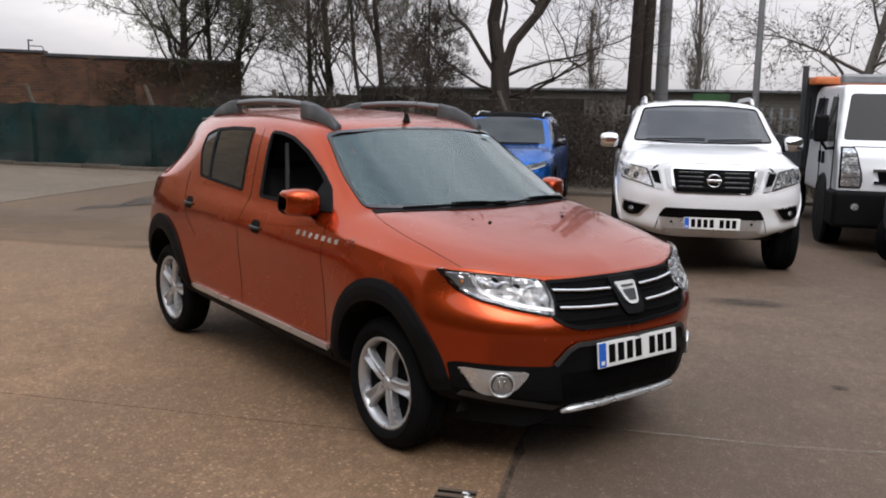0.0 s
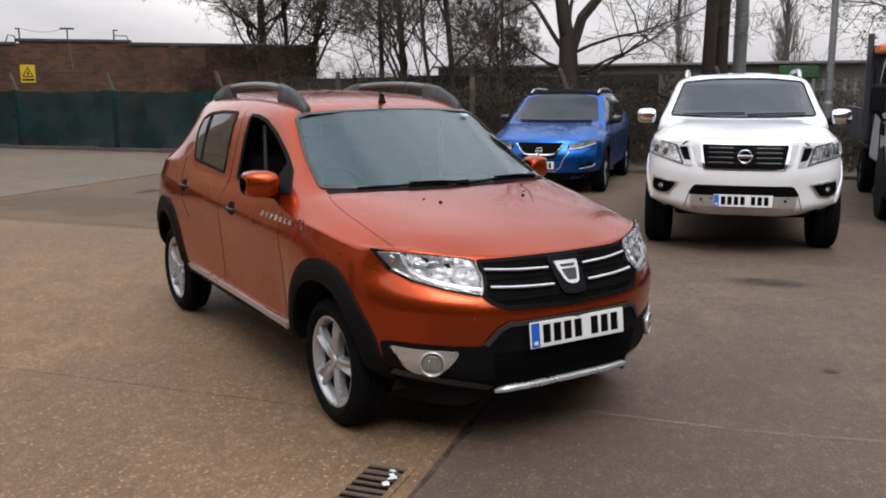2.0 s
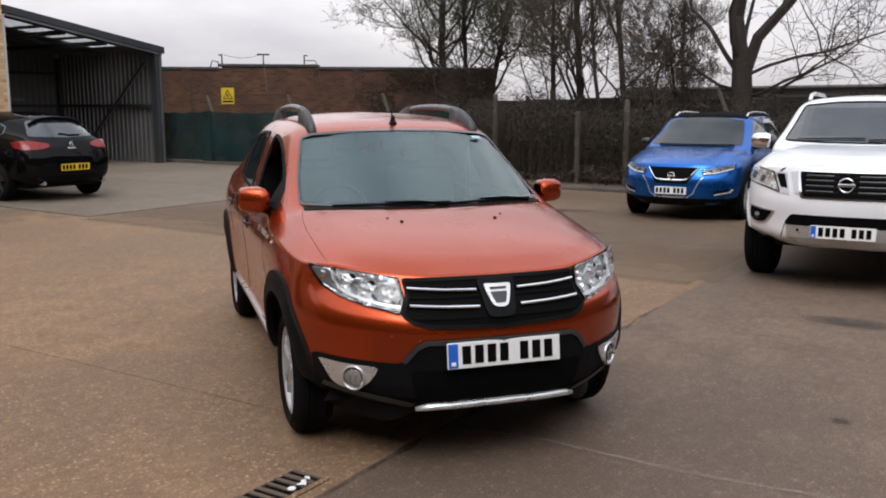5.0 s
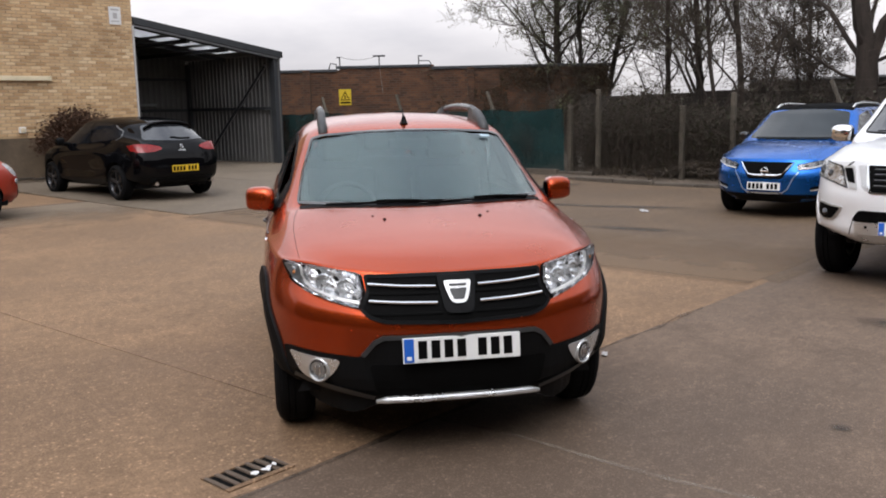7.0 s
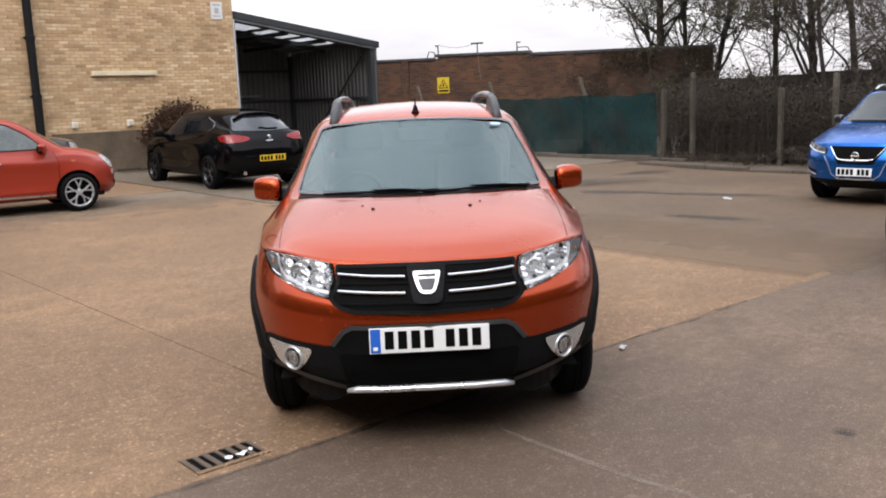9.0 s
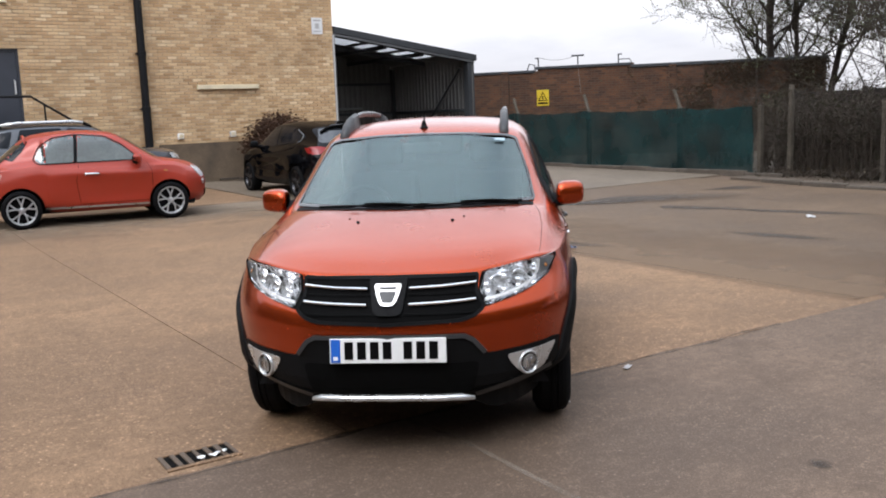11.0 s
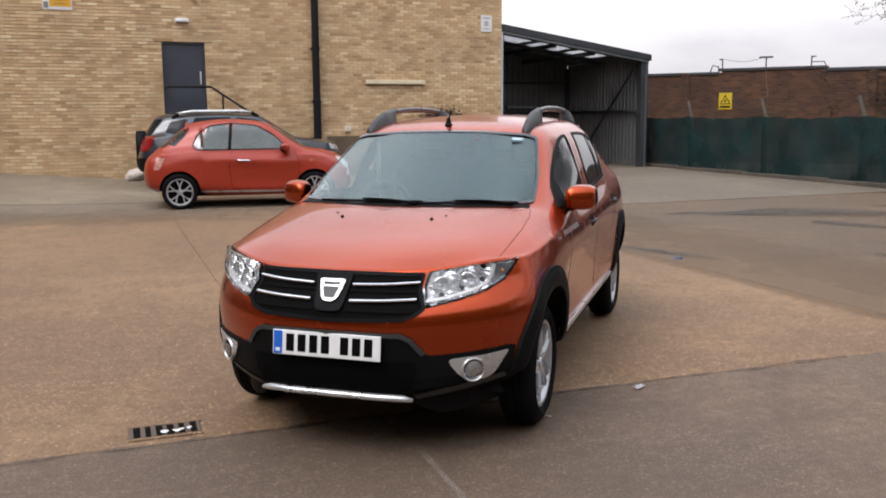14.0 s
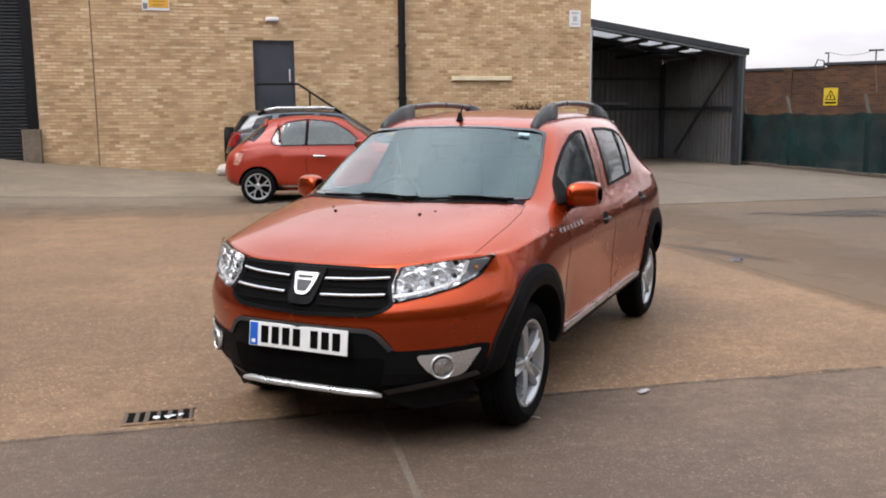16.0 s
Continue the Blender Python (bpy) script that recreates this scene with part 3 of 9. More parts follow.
class Shell:
    """A vehicle body: an upper net (bonnet, screen, roof, tail) and a lower net (nose, flanks, tail), right half given, left mirrored."""

    def __init__(self, upper, lower, n=6, ease=2):
        up = relax(surface(upper, n), ease)
        edge = np.concatenate([up[0], up[1:, -1], up[-1, -2::-1]])
        low = relax(surface(lower, n), ease)
        low[0] = edge
        verts, faces = [], []
        for g, flip in ((up, False), (low, True)):
            r, c = g.shape[:2]
            for sgn in (1, -1):
                base = len(verts)
                verts += [(sgn * p[0], p[1], p[2]) for p in g.reshape(-1, 3)]
                for i in range(r - 1):
                    for j in range(c - 1):
                        q = (base + i * c + j, base + i * c + j + 1, base + (i + 1) * c + j + 1, base + (i + 1) * c + j)
                        faces.append(q if (sgn > 0) != flip else q[::-1])
        self.verts, self.faces = verts, faces
        self.tree = BVHTree.FromPolygons([Vector(v) for v in verts], faces)

    def at(self, a, b, view, off=0.0):
        """The point of the shell seen at (a, b) from a side: 'l'/'r' (y, z), 'f'/'b' (x, z), 't' (x, y)."""
        if view in "lr":
            s = 1 if view == "l" else -1
            o, d = Vector((3 * s, a, b)), Vector((-s, 0, 0))
        elif view in "fb":
            s = -1 if view == "f" else 1
            o, d = Vector((a, 12 * s, b)), Vector((0, -s, 0))
        else:
            o, d = Vector((a, b, 6)), Vector((0, 0, -1))
        p, nrm, _, _ = self.tree.ray_cast(o, d)
        if p is None:
            o2 = o + d * ((3 - 0.8) if view in "lr" else 11.2 if view in "fb" else 4.8)
            p, nrm, _, _ = self.tree.find_nearest(o2)
        if nrm.dot(d) > 0:
            nrm = -nrm
        # lean the offset towards the view, so that edges stay clear of the shell
        return p + (nrm - d).normalized() * off

    def body(self, cut, material, parent, name="body", label="", fine=7):
        keep, verts = [], list(self.verts)
        for f in self.faces:
            q = [Vector(self.verts[i]) for i in f]
            gone = [bool(cut(*p)) for p in q + [(q[0] + q[1] + q[2] + q[3]) / 4] + [(q[k] + q[k - 1]) / 2 for k in range(4)]]
            if not any(gone):
                keep.append(f)
            elif not all(gone):
                # an edge runs through this face: split it finely and keep what lies outside
                n, base = fine, len(verts)
                for i in range(n + 1):
                    a, b = q[0].lerp(q[3], i / n), q[1].lerp(q[2], i / n)
                    verts += [tuple(a.lerp(b, j / n)) for j in range(n + 1)]
                for i in range(n):
                    for j in range(n):
                        k = [base + i * (n + 1) + j, base + i * (n + 1) + j + 1, base + (i + 1) * (n + 1) + j + 1, base + (i + 1) * (n + 1) + j]
                        if not cut(*[sum(verts[v][c] for v in k) / 4 for c in range(3)]):
                            keep.append(k)
        me = mesh_of(name, verts, keep, material)
        bm = bmesh.new()
        bm.from_mesh(me)
        bmesh.ops.remove_doubles(bm, verts=bm.verts, dist=0.0008)
        bmesh.ops.recalc_face_normals(bm, faces=bm.faces)
        loose = [v for v in bm.verts if not v.link_faces]
        bmesh.ops.delete(bm, geom=loose, context="VERTS")
        return part(name, bm, material, parent, label, smooth=True)

    def patch(self, name, poly, view, material, parent, off=0.004, thick=0.012, step=0.05, label="", smooth=True, lift=None, pane=0.0):
        """A piece lying on the shell, bounded by a polygon as seen from a side."""
        ring = dense(poly, step)
        pts = [Vector(p) for p in ring]
        xs, ys = [p[0] for p in ring], [p[1] for p in ring]
        nx, ny = int((max(xs) - min(xs)) / step), int((max(ys) - min(ys)) / step)
        for i in range(1, nx + 1):
            for j in range(1, ny + 1):
                q = (min(xs) + (max(xs) - min(xs)) * i / (nx + 1), min(ys) + (max(ys) - min(ys)) * j / (ny + 1))
                if inside(ring, *q) and min((Vector(q) - p).length for p in pts[: len(ring)]) > step * 0.4:
                    pts.append(Vector(q))
        k = len(ring)
        vs, _, fs, ov, _, _ = delaunay_2d_cdt(pts, [(i, (i + 1) % k) for i in range(k)], [], 1, 1e-5)
        bm = bmesh.new()
        spots = [self.at(v[0], v[1], view, off + (lift(v[0], v[1]) if lift else 0.0)) for v in vs]
        if pane:
            # glass is one even sheet: smooth the depth with a low polynomial
            k = 1 if view in "fb" else 0
            uv = np.array([(q[1 - k], q[2]) for q in spots])
            uv = (uv - uv.mean(0)) / 0.4
            u, w = uv[:, 0], uv[:, 1]
            terms = np.stack([np.ones_like(u), u, w, u * u, u * w, w * w, u * u * w, u * w * w, u ** 4], 1)
            dep = np.array([q[k] for q in spots])
            fit, mid = np.linalg.lstsq(terms, dep, rcond=None)[0], np.array([(q[1 - k], q[2]) for q in spots]).mean(0)

            def even(q):
                u, w = (q[1 - k] - mid[0]) / 0.4, (q[2] - mid[1]) / 0.4
                return float(np.dot(fit, (1, u, w, u * u, u * w, w * w, u * u * w, u * w * w, u ** 4)))
            self.even = even
            for q in spots:
                q[k] = even(q)
        top = [bm.verts.new(q) for q in spots]
        for f in fs:
            if len(set(f)) > 2:
                try:
                    bm.faces.new([top[i] for i in f])
                except ValueError:
                    pass
        if pane:
            bmesh.ops.recalc_face_normals(bm, faces=bm.faces)
            bmesh.ops.solidify(bm, geom=bm.faces[:], thickness=pane)
            for e in bm.edges:
                if len(e.link_faces) == 2 and e.calc_face_angle() > 0.9:
                    e.smooth = False
            thick = 0
        if thick:
            rim = [e for e in bm.edges if e.is_boundary]
            got = bmesh.ops.extrude_edge_only(bm, edges=rim)
            away = {"l": (-1, 0, 0), "r": (1, 0, 0), "f": (0, 1, 0), "b": (0, -1, 0), "t": (0, 0, -1)}[view]
            for v in got["geom"]:
                if isinstance(v, bmesh.types.BMVert):
                    v.co += Vector(away) * thick
        return part(name, bm, material, parent, label, smooth=bool(pane))

    def band(self, name, inner, outer, view, material, parent, off=0.006, thick=0.015, across=2, bulge=0.0, label="", sheet=None):
        """A strip lying on the shell between two lines of equally many points."""
        bm = bmesh.new()
        rows = []
        for a, b in zip(inner, outer):
            row = []
            for k in range(across + 1):
                t = k / across
                p = Vector(a).lerp(Vector(b), t)
                q = self.at(p[0], p[1], view, off + bulge * 4 * t * (1 - t))
                if sheet and t > 0.3:
                    q.y = min(q.y, sheet(q) - 0.004)
                row.append(bm.verts.new(q))
            rows.append(row)
        for r0, r1 in zip(rows, rows[1:]):
            for k in range(across):
                bm.faces.new((r0[k], r0[k + 1], r1[k + 1], r1[k]))
        rim = [e for e in bm.edges if e.is_boundary]
        got = bmesh.ops.extrude_edge_only(bm, edges=rim)
        away = {"l": (-1, 0, 0), "r": (1, 0, 0), "f": (0, 1, 0), "b": (0, -1, 0), "t": (0, 0, -1)}[view]
        for v in got["geom"]:
            if isinstance(v, bmesh.types.BMVert):
                v.co += Vector(away) * thick
        return part(name, bm, material, parent, label)

    def line(self, name, pts, view, material, parent, width=0.006, off=0.0015, step=0.04, label=""):
        """A narrow strip along a line on the shell: a shut line, a seal, a trim."""
        pts = dense(pts, step, closed=False)
        a, b = [], []
        for i, p in enumerate(pts):
            d = (Vector(pts[min(i + 1, len(pts) - 1)]) - Vector(pts[max(i - 1, 0)])).normalized()
            nrm = Vector((-d[1], d[0])) * width / 2
            a.append(tuple(Vector(p) + nrm))
            b.append(tuple(Vector(p) - nrm))
        return self.band(name, a, b, view, material, parent, off, 0.004, 1, 0, label)

    def ring(self, name, poly, view, material, parent, width=0.03, off=0.006, step=0.04, thick=0.01, label="", sheet=None):
        """A frame that follows the polygon's edge, inwards by width."""
        pts = dense(poly, step)
        area = sum(a[0] * b[1] - b[0] * a[1] for a, b in zip(pts, pts[1:] + pts[:1]))
        a, b = [], []
        k = len(pts)
        for i, p in enumerate(pts):
            d = (Vector(pts[(i + 1) % k]) - Vector(pts[i - 1])).normalized()
            nrm = Vector((-d[1], d[0])) * width * (1 if area > 0 else -1)
            a.append(tuple(Vector(p)))
            b.append(tuple(Vector(p) + nrm))
        return self.band(name, a + a[:1], b + b[:1], view, material, parent, off, thick, 2 if sheet else 1, 0, label, sheet)


def nets(front, stations, rows, rear):
    """Upper net from stations of five points; lower net: its top row is the upper net's edge, then rows of
    five nose points, one (x, z) for each station after the first, and four tail points."""
    upper = np.array(stations, float)
    top = np.concatenate([upper[0], upper[1:, -1], upper[-1, -2::-1]])
    low = [top]
    for nose, flank, tail in zip(front, rows, rear):
        side = [(x, upper[j + 1, -1, 1], z) for j, (x, z) in enumerate(flank)]
        low.append(np.concatenate([np.array(nose, float), np.array(side, float), np.array(tail, float)]))
    return upper, np.array(low)


def wheel(parent, x, y, z, r, width, rim, face, kind="five", rim_mat=None, spoke_mat=None):
    """A wheel with tyre, rim, spokes and hub; face: +1 or -1, the way it faces along x."""
    hub = new("wheel")
    hub.parent = parent
    hub.matrix_basis = Matrix.Translation((x, y, z)) @ Matrix.Diagonal((face, 1, 1, 1))
    w = width / 2
    rim_mat, spoke_mat = rim_mat or ALLOY, spoke_mat or ALLOY
    tyre = [(rim, w * 0.80), (rim + 0.012, w * 0.93), (rim + (r - rim) * 0.40, w * 1.04), (r - 0.052, w * 1.01), (r - 0.028, w * 0.91), (r - 0.012, w * 0.78),
            (r - 0.004, w * 0.62), (r - 0.001, w * 0.36), (r - 0.009, w * 0.34), (r - 0.009, w * 0.28), (r, w * 0.26), (r, w * 0.04), (r - 0.009, w * 0.03), (r - 0.009, -w * 0.03), (r, -w * 0.04),
            (r, -w * 0.5), (r - 0.012, -w * 0.78), (r - 0.05, -w * 1.0), (rim + (r - rim) * 0.45, -w * 1.04), (rim, -w * 0.85)]
    part("tyre", lathe(tyre, 48), RUBBER, hub, smooth=False)
    part("rim", lathe([(rim + 0.004, w * 0.82), (rim - 0.004, w * 0.86), (rim - 0.016, w * 0.80), (rim - 0.022, w * 0.3), (rim - 0.05, -w * 0.7), (rim + 0.002, -w * 0.8)], 48), rim_mat, hub, smooth=True)
    part("brake_disc", lathe([(0.05, -0.01), (rim * 0.66, -0.01), (rim * 0.66, -0.03), (0.05, -0.03)], 32), IRON, hub)
    part("backing", lathe([(0.02, -0.045), (rim - 0.03, -0.045), (rim - 0.03, -0.06), (0.02, -0.06)], 32), INSIDE, hub)
    def spoke(ang, prof, depth):
        """prof: rows of (distance out, half width, outer face); one bevelled bar."""
        b = bmesh.new()
        rows = []
        for d, hw, fx in prof:
            rows.append([b.verts.new(v) for v in ((fx - depth, -hw, d), (fx - 0.008, -hw, d), (fx, -hw * 0.6, d), (fx, hw * 0.6, d), (fx - 0.008, hw, d), (fx - depth, hw, d))])
        for r0, r1 in zip(rows, rows[1:]):
            for k in range(6):
                b.faces.new((r0[k], r0[(k + 1) % 6], r1[(k + 1) % 6], r1[k]))
        b.faces.new(rows[0])
        b.faces.new(rows[-1][::-1])
        b.transform(Matrix.Rotation(ang, 4, "X"))
        return b
    f = w * 0.62
    if kind == "five":
        for i in range(5):
            a = 2 * math.pi * i / 5
            part("spoke", spoke(a, [(0.03, 0.030, f + 0.006), (rim * 0.42, 0.027, f + 0.016), (rim * 0.75, 0.031, f + 0.014), (rim - 0.010, 0.046, f + 0.010)], 0.04), spoke_mat, hub)
    elif kind == "star":
        # broad spokes that flare to the rim, each folded along a sunk middle line
        # a black disc stands in for the shade between the spokes
        part("gap_shade_disc", lathe([(0.03, f - 0.030), (rim * 0.6, f - 0.026), (rim - 0.02, f - 0.034), (rim - 0.02, f - 0.040), (0.03, f - 0.040)], 40), INK, hub)
        for i in range(5):
            b = bmesh.new()
            rows = []
            for d, hw, fx, sunk in ((0.020, 0.024, f + 0.004, 0.003), (rim * 0.30, 0.028, f + 0.012, 0.004), (rim * 0.55, 0.027, f + 0.018, 0.012), (rim * 0.80, 0.033, f + 0.018, 0.018), (rim - 0.006, 0.050, f + 0.012, 0.014)):
                rows.append([b.verts.new(v) for v in ((fx - 0.040, -hw, d), (fx - 0.006, -hw, d), (fx, -hw * 0.72, d), (fx - sunk, -hw * 0.10, d), (fx - sunk, hw * 0.10, d), (fx, hw * 0.72, d), (fx - 0.006, hw, d), (fx - 0.040, hw, d))])
            for r0, r1 in zip(rows, rows[1:]):
                for k in range(8):
                    b.faces.new((r0[k], r0[(k + 1) % 8], r1[(k + 1) % 8], r1[k]))
            b.faces.new(rows[0])
            b.faces.new(rows[-1][::-1])
            b.transform(Matrix.Rotation(2 * math.pi * (i + 0.2) / 5, 4, "X"))
            part("spoke", b, spoke_mat, hub)
    else:
        # the same black disc, for the shaded gaps behind the forked spokes
        part("gap_shade_disc", lathe([(0.03, f - 0.030), (rim * 0.6, f - 0.026), (rim - 0.02, f - 0.034), (rim - 0.02, f - 0.040), (0.03, f - 0.040)], 40), INK, hub)
        for i in range(5):
            a = 2 * math.pi * i / 5
            b = spoke(a, [(0.03, 0.018, f), (rim * 0.42, 0.014, f + 0.008)], 0.03)
            for s in (-1, 1):
                q = spoke(0, [(0.0, 0.012, f + 0.008), (rim * 0.60, 0.013, f + 0.006)], 0.03)
                q.transform(Matrix.Rotation(a, 4, "X") @ Matrix.Translation((0, 0, rim * 0.38)) @ Matrix.Rotation(s * 0.42, 4, "X"))
                add_bm(b, q)
            part("spoke", b, spoke_mat, hub)
    part("hub_cap", lathe([(0.0, f + 0.012), (0.026, f + 0.012), (0.032, f + 0.004), (0.05, f - 0.004), (0.052, f - 0.04), (0.0, f - 0.04)], 24), spoke_mat, hub)
    for i in range(4):
        t = math.pi / 4 + i * math.pi / 2
        part("wheel_bolt", lathe([(0, f + 0.006), (0.008, f + 0.006), (0.009, f - 0.02), (0, f - 0.02)], 6, m=Matrix.Translation((0, 0.042 * math.cos(t), 0.042 * math.sin(t)))), STEEL, hub)
    return hub


def number_plate(parent, m, colour, euro=True, w=0.52, h=0.111, sub=False):
    """A number plate whose characters are plain bars."""
    pl = part("number_plate", box(-w / 2, w / 2, -0.004, 0.004, -h / 2, h / 2, 0.003), colour, parent, "number plate with plain bars for its characters")
    pl.matrix_basis = m
    x = -w / 2 + 0.005
    if euro:
        part("plate_band", box(x, x + 0.043, -0.0062, -0.003, -h / 2 + 0.004, h / 2 - 0.004, 0.001, 1), PLATE_BLUE, pl, "blue band at the end of the plate")
        part("band_mark", box(x + 0.011, x + 0.032, -0.0075, -0.004, -h / 2 + 0.014, -h / 2 + 0.030, 0.001, 1), WHITE_INK, pl)
        x += 0.05
    step = (w - 0.03 - (x + w / 2) - 0.035) / 7
    for i in range(7):
        a = x + 0.012 + step * i + (0.035 if i > 3 else 0)
        part("character_bar", box(a, a + step * 0.68, -0.0066, -0.003, -h * 0.34, h * 0.36, 0.001, 1), INK, pl)
    return pl


# ---------------------------------------------------------------- the yard: x along the brick front, y out into the yard
FRONT = Matrix(((-0.7773, 0.6292, 0, -0.911), (-0.6292, -0.7773, 0, 21.77), (0, 0, 1, 0), (0, 0, 0, 1)))


def gz(s, d):
    """Height of the ground: nearly level, rising to the brick front and the roller door, falling towards the fence."""
    base = float(np.interp(s, [-40, -0.7, 0.3, 6, 9, 14, 16.3, 17.85, 18.7, 30], [0.02, 0.02, 0.05, 0.05, 0.11, 0.16, 0.34, 0.50, 0.60, 1.1]))
    fall = 0.075 * min(1.0, max(0.0, (10.5 - s) / 7.0)) * min(1.0, max(0.0, (d - 8.6) / 3.0))
    return base * (min(1.0, max(0.0, 1 - d / 9.0)) ** 1.2 if d > 0 else 1.0) - fall


def yard(s, d, z=0.0):
    return FRONT @ Vector((s, d, z))


def sheet(s0, s1, d0, d1, lift, step, name, material, parent=None, skirt=0.06, ragged=0.0, top=None, frayed=0.0):
    """A slab of ground with thickness that follows the fall of the yard."""
    ns, nd = max(1, int((s1 - s0) / step)), max(1, int((d1 - d0) / step))
    verts, faces = [], []
    for i in range(ns + 1):
        for j in range(nd + 1):
            s, d = s0 + (s1 - s0) * i / ns, d0 + (d1 - d0) * j / nd
            z = gz(s, d) + (lift if top is None else top(s, d))
            if ragged and i in (0, ns):
                s += ragged * (noise.noise((d * 1.7, s0, 0)) + 0.5 * noise.noise((d * 6, s0, 4)))
            if frayed and j == nd:
                d += frayed * (noise.noise((s * 1.3, d0, 7)) + 0.6 * noise.noise((s * 4.5, d0, 3)))
            if ragged and j in (0, nd):
                d += ragged * (noise.noise((s * 1.7, d0, 7)) + 0.5 * noise.noise((s * 6, d0, 3)))
            verts.append((s, d, z))
    w = nd + 1
    for i in range(ns):
        for j in range(nd):
            faces.append((i * w + j, (i + 1) * w + j, (i + 1) * w + j + 1, i * w + j + 1))
    rim = [i * w for i in range(ns + 1)] + [ns * w + j for j in range(1, w)] + [i * w + nd for i in range(ns - 1, -1, -1)] + [j for j in range(nd - 1, 0, -1)]
    base = len(verts)
    # a ragged sheet feathers out into the ground instead of standing up
    out = 0.16 if ragged else 0.0
    end = 0.07 if frayed else 0.0
    verts += [(verts[i][0] + out * ((i // w == ns) - (i // w == 0)), verts[i][1] + out * ((i % w == nd) - (i % w == 0)) + end * (i % w == nd), verts[i][2] - (0.014 if frayed and i % w == nd else skirt)) for i in rim]
    k = len(rim)
    for a in range(k):
        b = (a + 1) % k
        faces.append((rim[b], rim[a], base + a, base + b))
    ob = part(name, (verts, faces), material, parent)
    if parent is None:
        ob.matrix_basis = FRONT
    return ob


def build_ground():
    axis = [-1500, -500, -150, -60, -30] + [-20 + 1.0 * i for i in range(60)] + [45, 60, 150, 500, 1500]
    verts, faces = [], []
    for s in axis:
        for d in axis:
            verts.append((s, d, gz(s, d)))
    k = len(axis)
    for i in range(k - 1):
        for j in range(k - 1):
            faces.append((i * k + j, (i + 1) * k + j, (i + 1) * k + j + 1, i * k + j + 1))
    ob = part("ground", (verts, faces), ASPHALT)
    ob.matrix_basis = FRONT
    tagged(ob, "worn dark grey asphalt of a sales yard", "ground", kind="structure")
    slabs = tagged(new("yard_concrete"), "brown aggregate concrete slabs with dark joints", "pavement", kind="structure")
    slabs.matrix_basis = FRONT
    for a, b in ((8.50, 13.444), (13.452, 18.204), (18.212, 23.004), (23.012, 28.0)):
        sheet(a, b, 5.4 if a > 8.8 else 0.02, 17.55, 0.006, 0.22, "slab", CONCRETE, slabs, 0.05, 0.0, None, 0.035)
        if a > 8.8:
            sheet(a, b, 0.02, 5.45, 0.010, 0.22, "slab", PALE, slabs, 0.05, 0.0, None, 0.16)
    apron = tagged(new("apron"), "pale raised concrete apron before the open shed", "pavement", kind="structure")
    apron.matrix_basis = FRONT
    lip = lambda s, d: 0.018 + 0.014 * min(1.0, max(0.0, (8.6 - d) / 4))  # noqa: E731
    for a, b in ((-0.45, 4.3), (4.312, 8.70)):
        sheet(a, b, -5.0 if a < 4 else 0.02, 8.6, 0, 0.45, "slab", APRON, apron, 0.12, 0.0, lip)
    w = sheet(0.26, 8.55, 8.61, 17.60, 0.009, 0.45, "worn_patch", WORN, None, 0.016, 0.03)
    tagged(w, "brown worn asphalt between the concrete and the apron", "pavement", kind="structure")
    g = sheet(-2.6, 0.27, 8.75, 17.50, 0.0, 0.14, "grit_spread", GRIT_SPREAD, None, 0.001, 0.0, lambda s, d: gz(s + 8.73, d) - gz(s, d) + (0.0115 if s < 0.0 else 0.0085))
    g.matrix_basis = FRONT @ Matrix.Translation((8.73, 0, 0))
    tagged(g, "brown grit carried from the concrete onto the asphalt", "grit", kind="structure")
    g = sheet(8.52, 27.9, -0.27, 3.2, 0.0, 0.22, "grit_spread", PALE_SPREAD, None, 0.001, 0.0, lambda s, d: gz(s, d + 5.45) - gz(s, d) + (0.013 if d < 0.25 else 0.0085))
    g.matrix_basis = FRONT @ Matrix.Translation((0, 5.45, 0))
    tagged(g, "pale grit washed over the brown concrete", "grit", kind="structure")
    kerb = tagged(new("kerb"), "low weathered concrete kerb along the fence", "kerb", kind="structure")
    kerb.matrix_basis = FRONT
    for i in range(26):
        d = -0.9 + i * 0.92
        s = -0.52 if d < 9.4 else 0.18
        bm = box(s - 0.065, s + 0.065, d, d + 0.908, gz(s, d) - 0.05, gz(s, d) + (0.115 if d < 9.4 else 0.075) + 0.012 * math.sin(i * 2.1), 0.018)
        part("kerbstone", bm, KERB, kerb)
    v = sheet(-1.2, 0.11, 9.3, 23.0, 0.05, 0.3, "verge", VERGE, None, 0.05, 0.0)
    tagged(v, "gritty earth verge at the foot of the fence", "verge", kind="structure")
    v = sheet(-40, -1.2, -12.0, 40.0, 0.03, 1.2, "scrub_ground", SOIL, None, 0.05, 0.0)
    tagged(v, "dark leaf litter under the trees behind the fence", "ground", kind="structure")


build_ground()


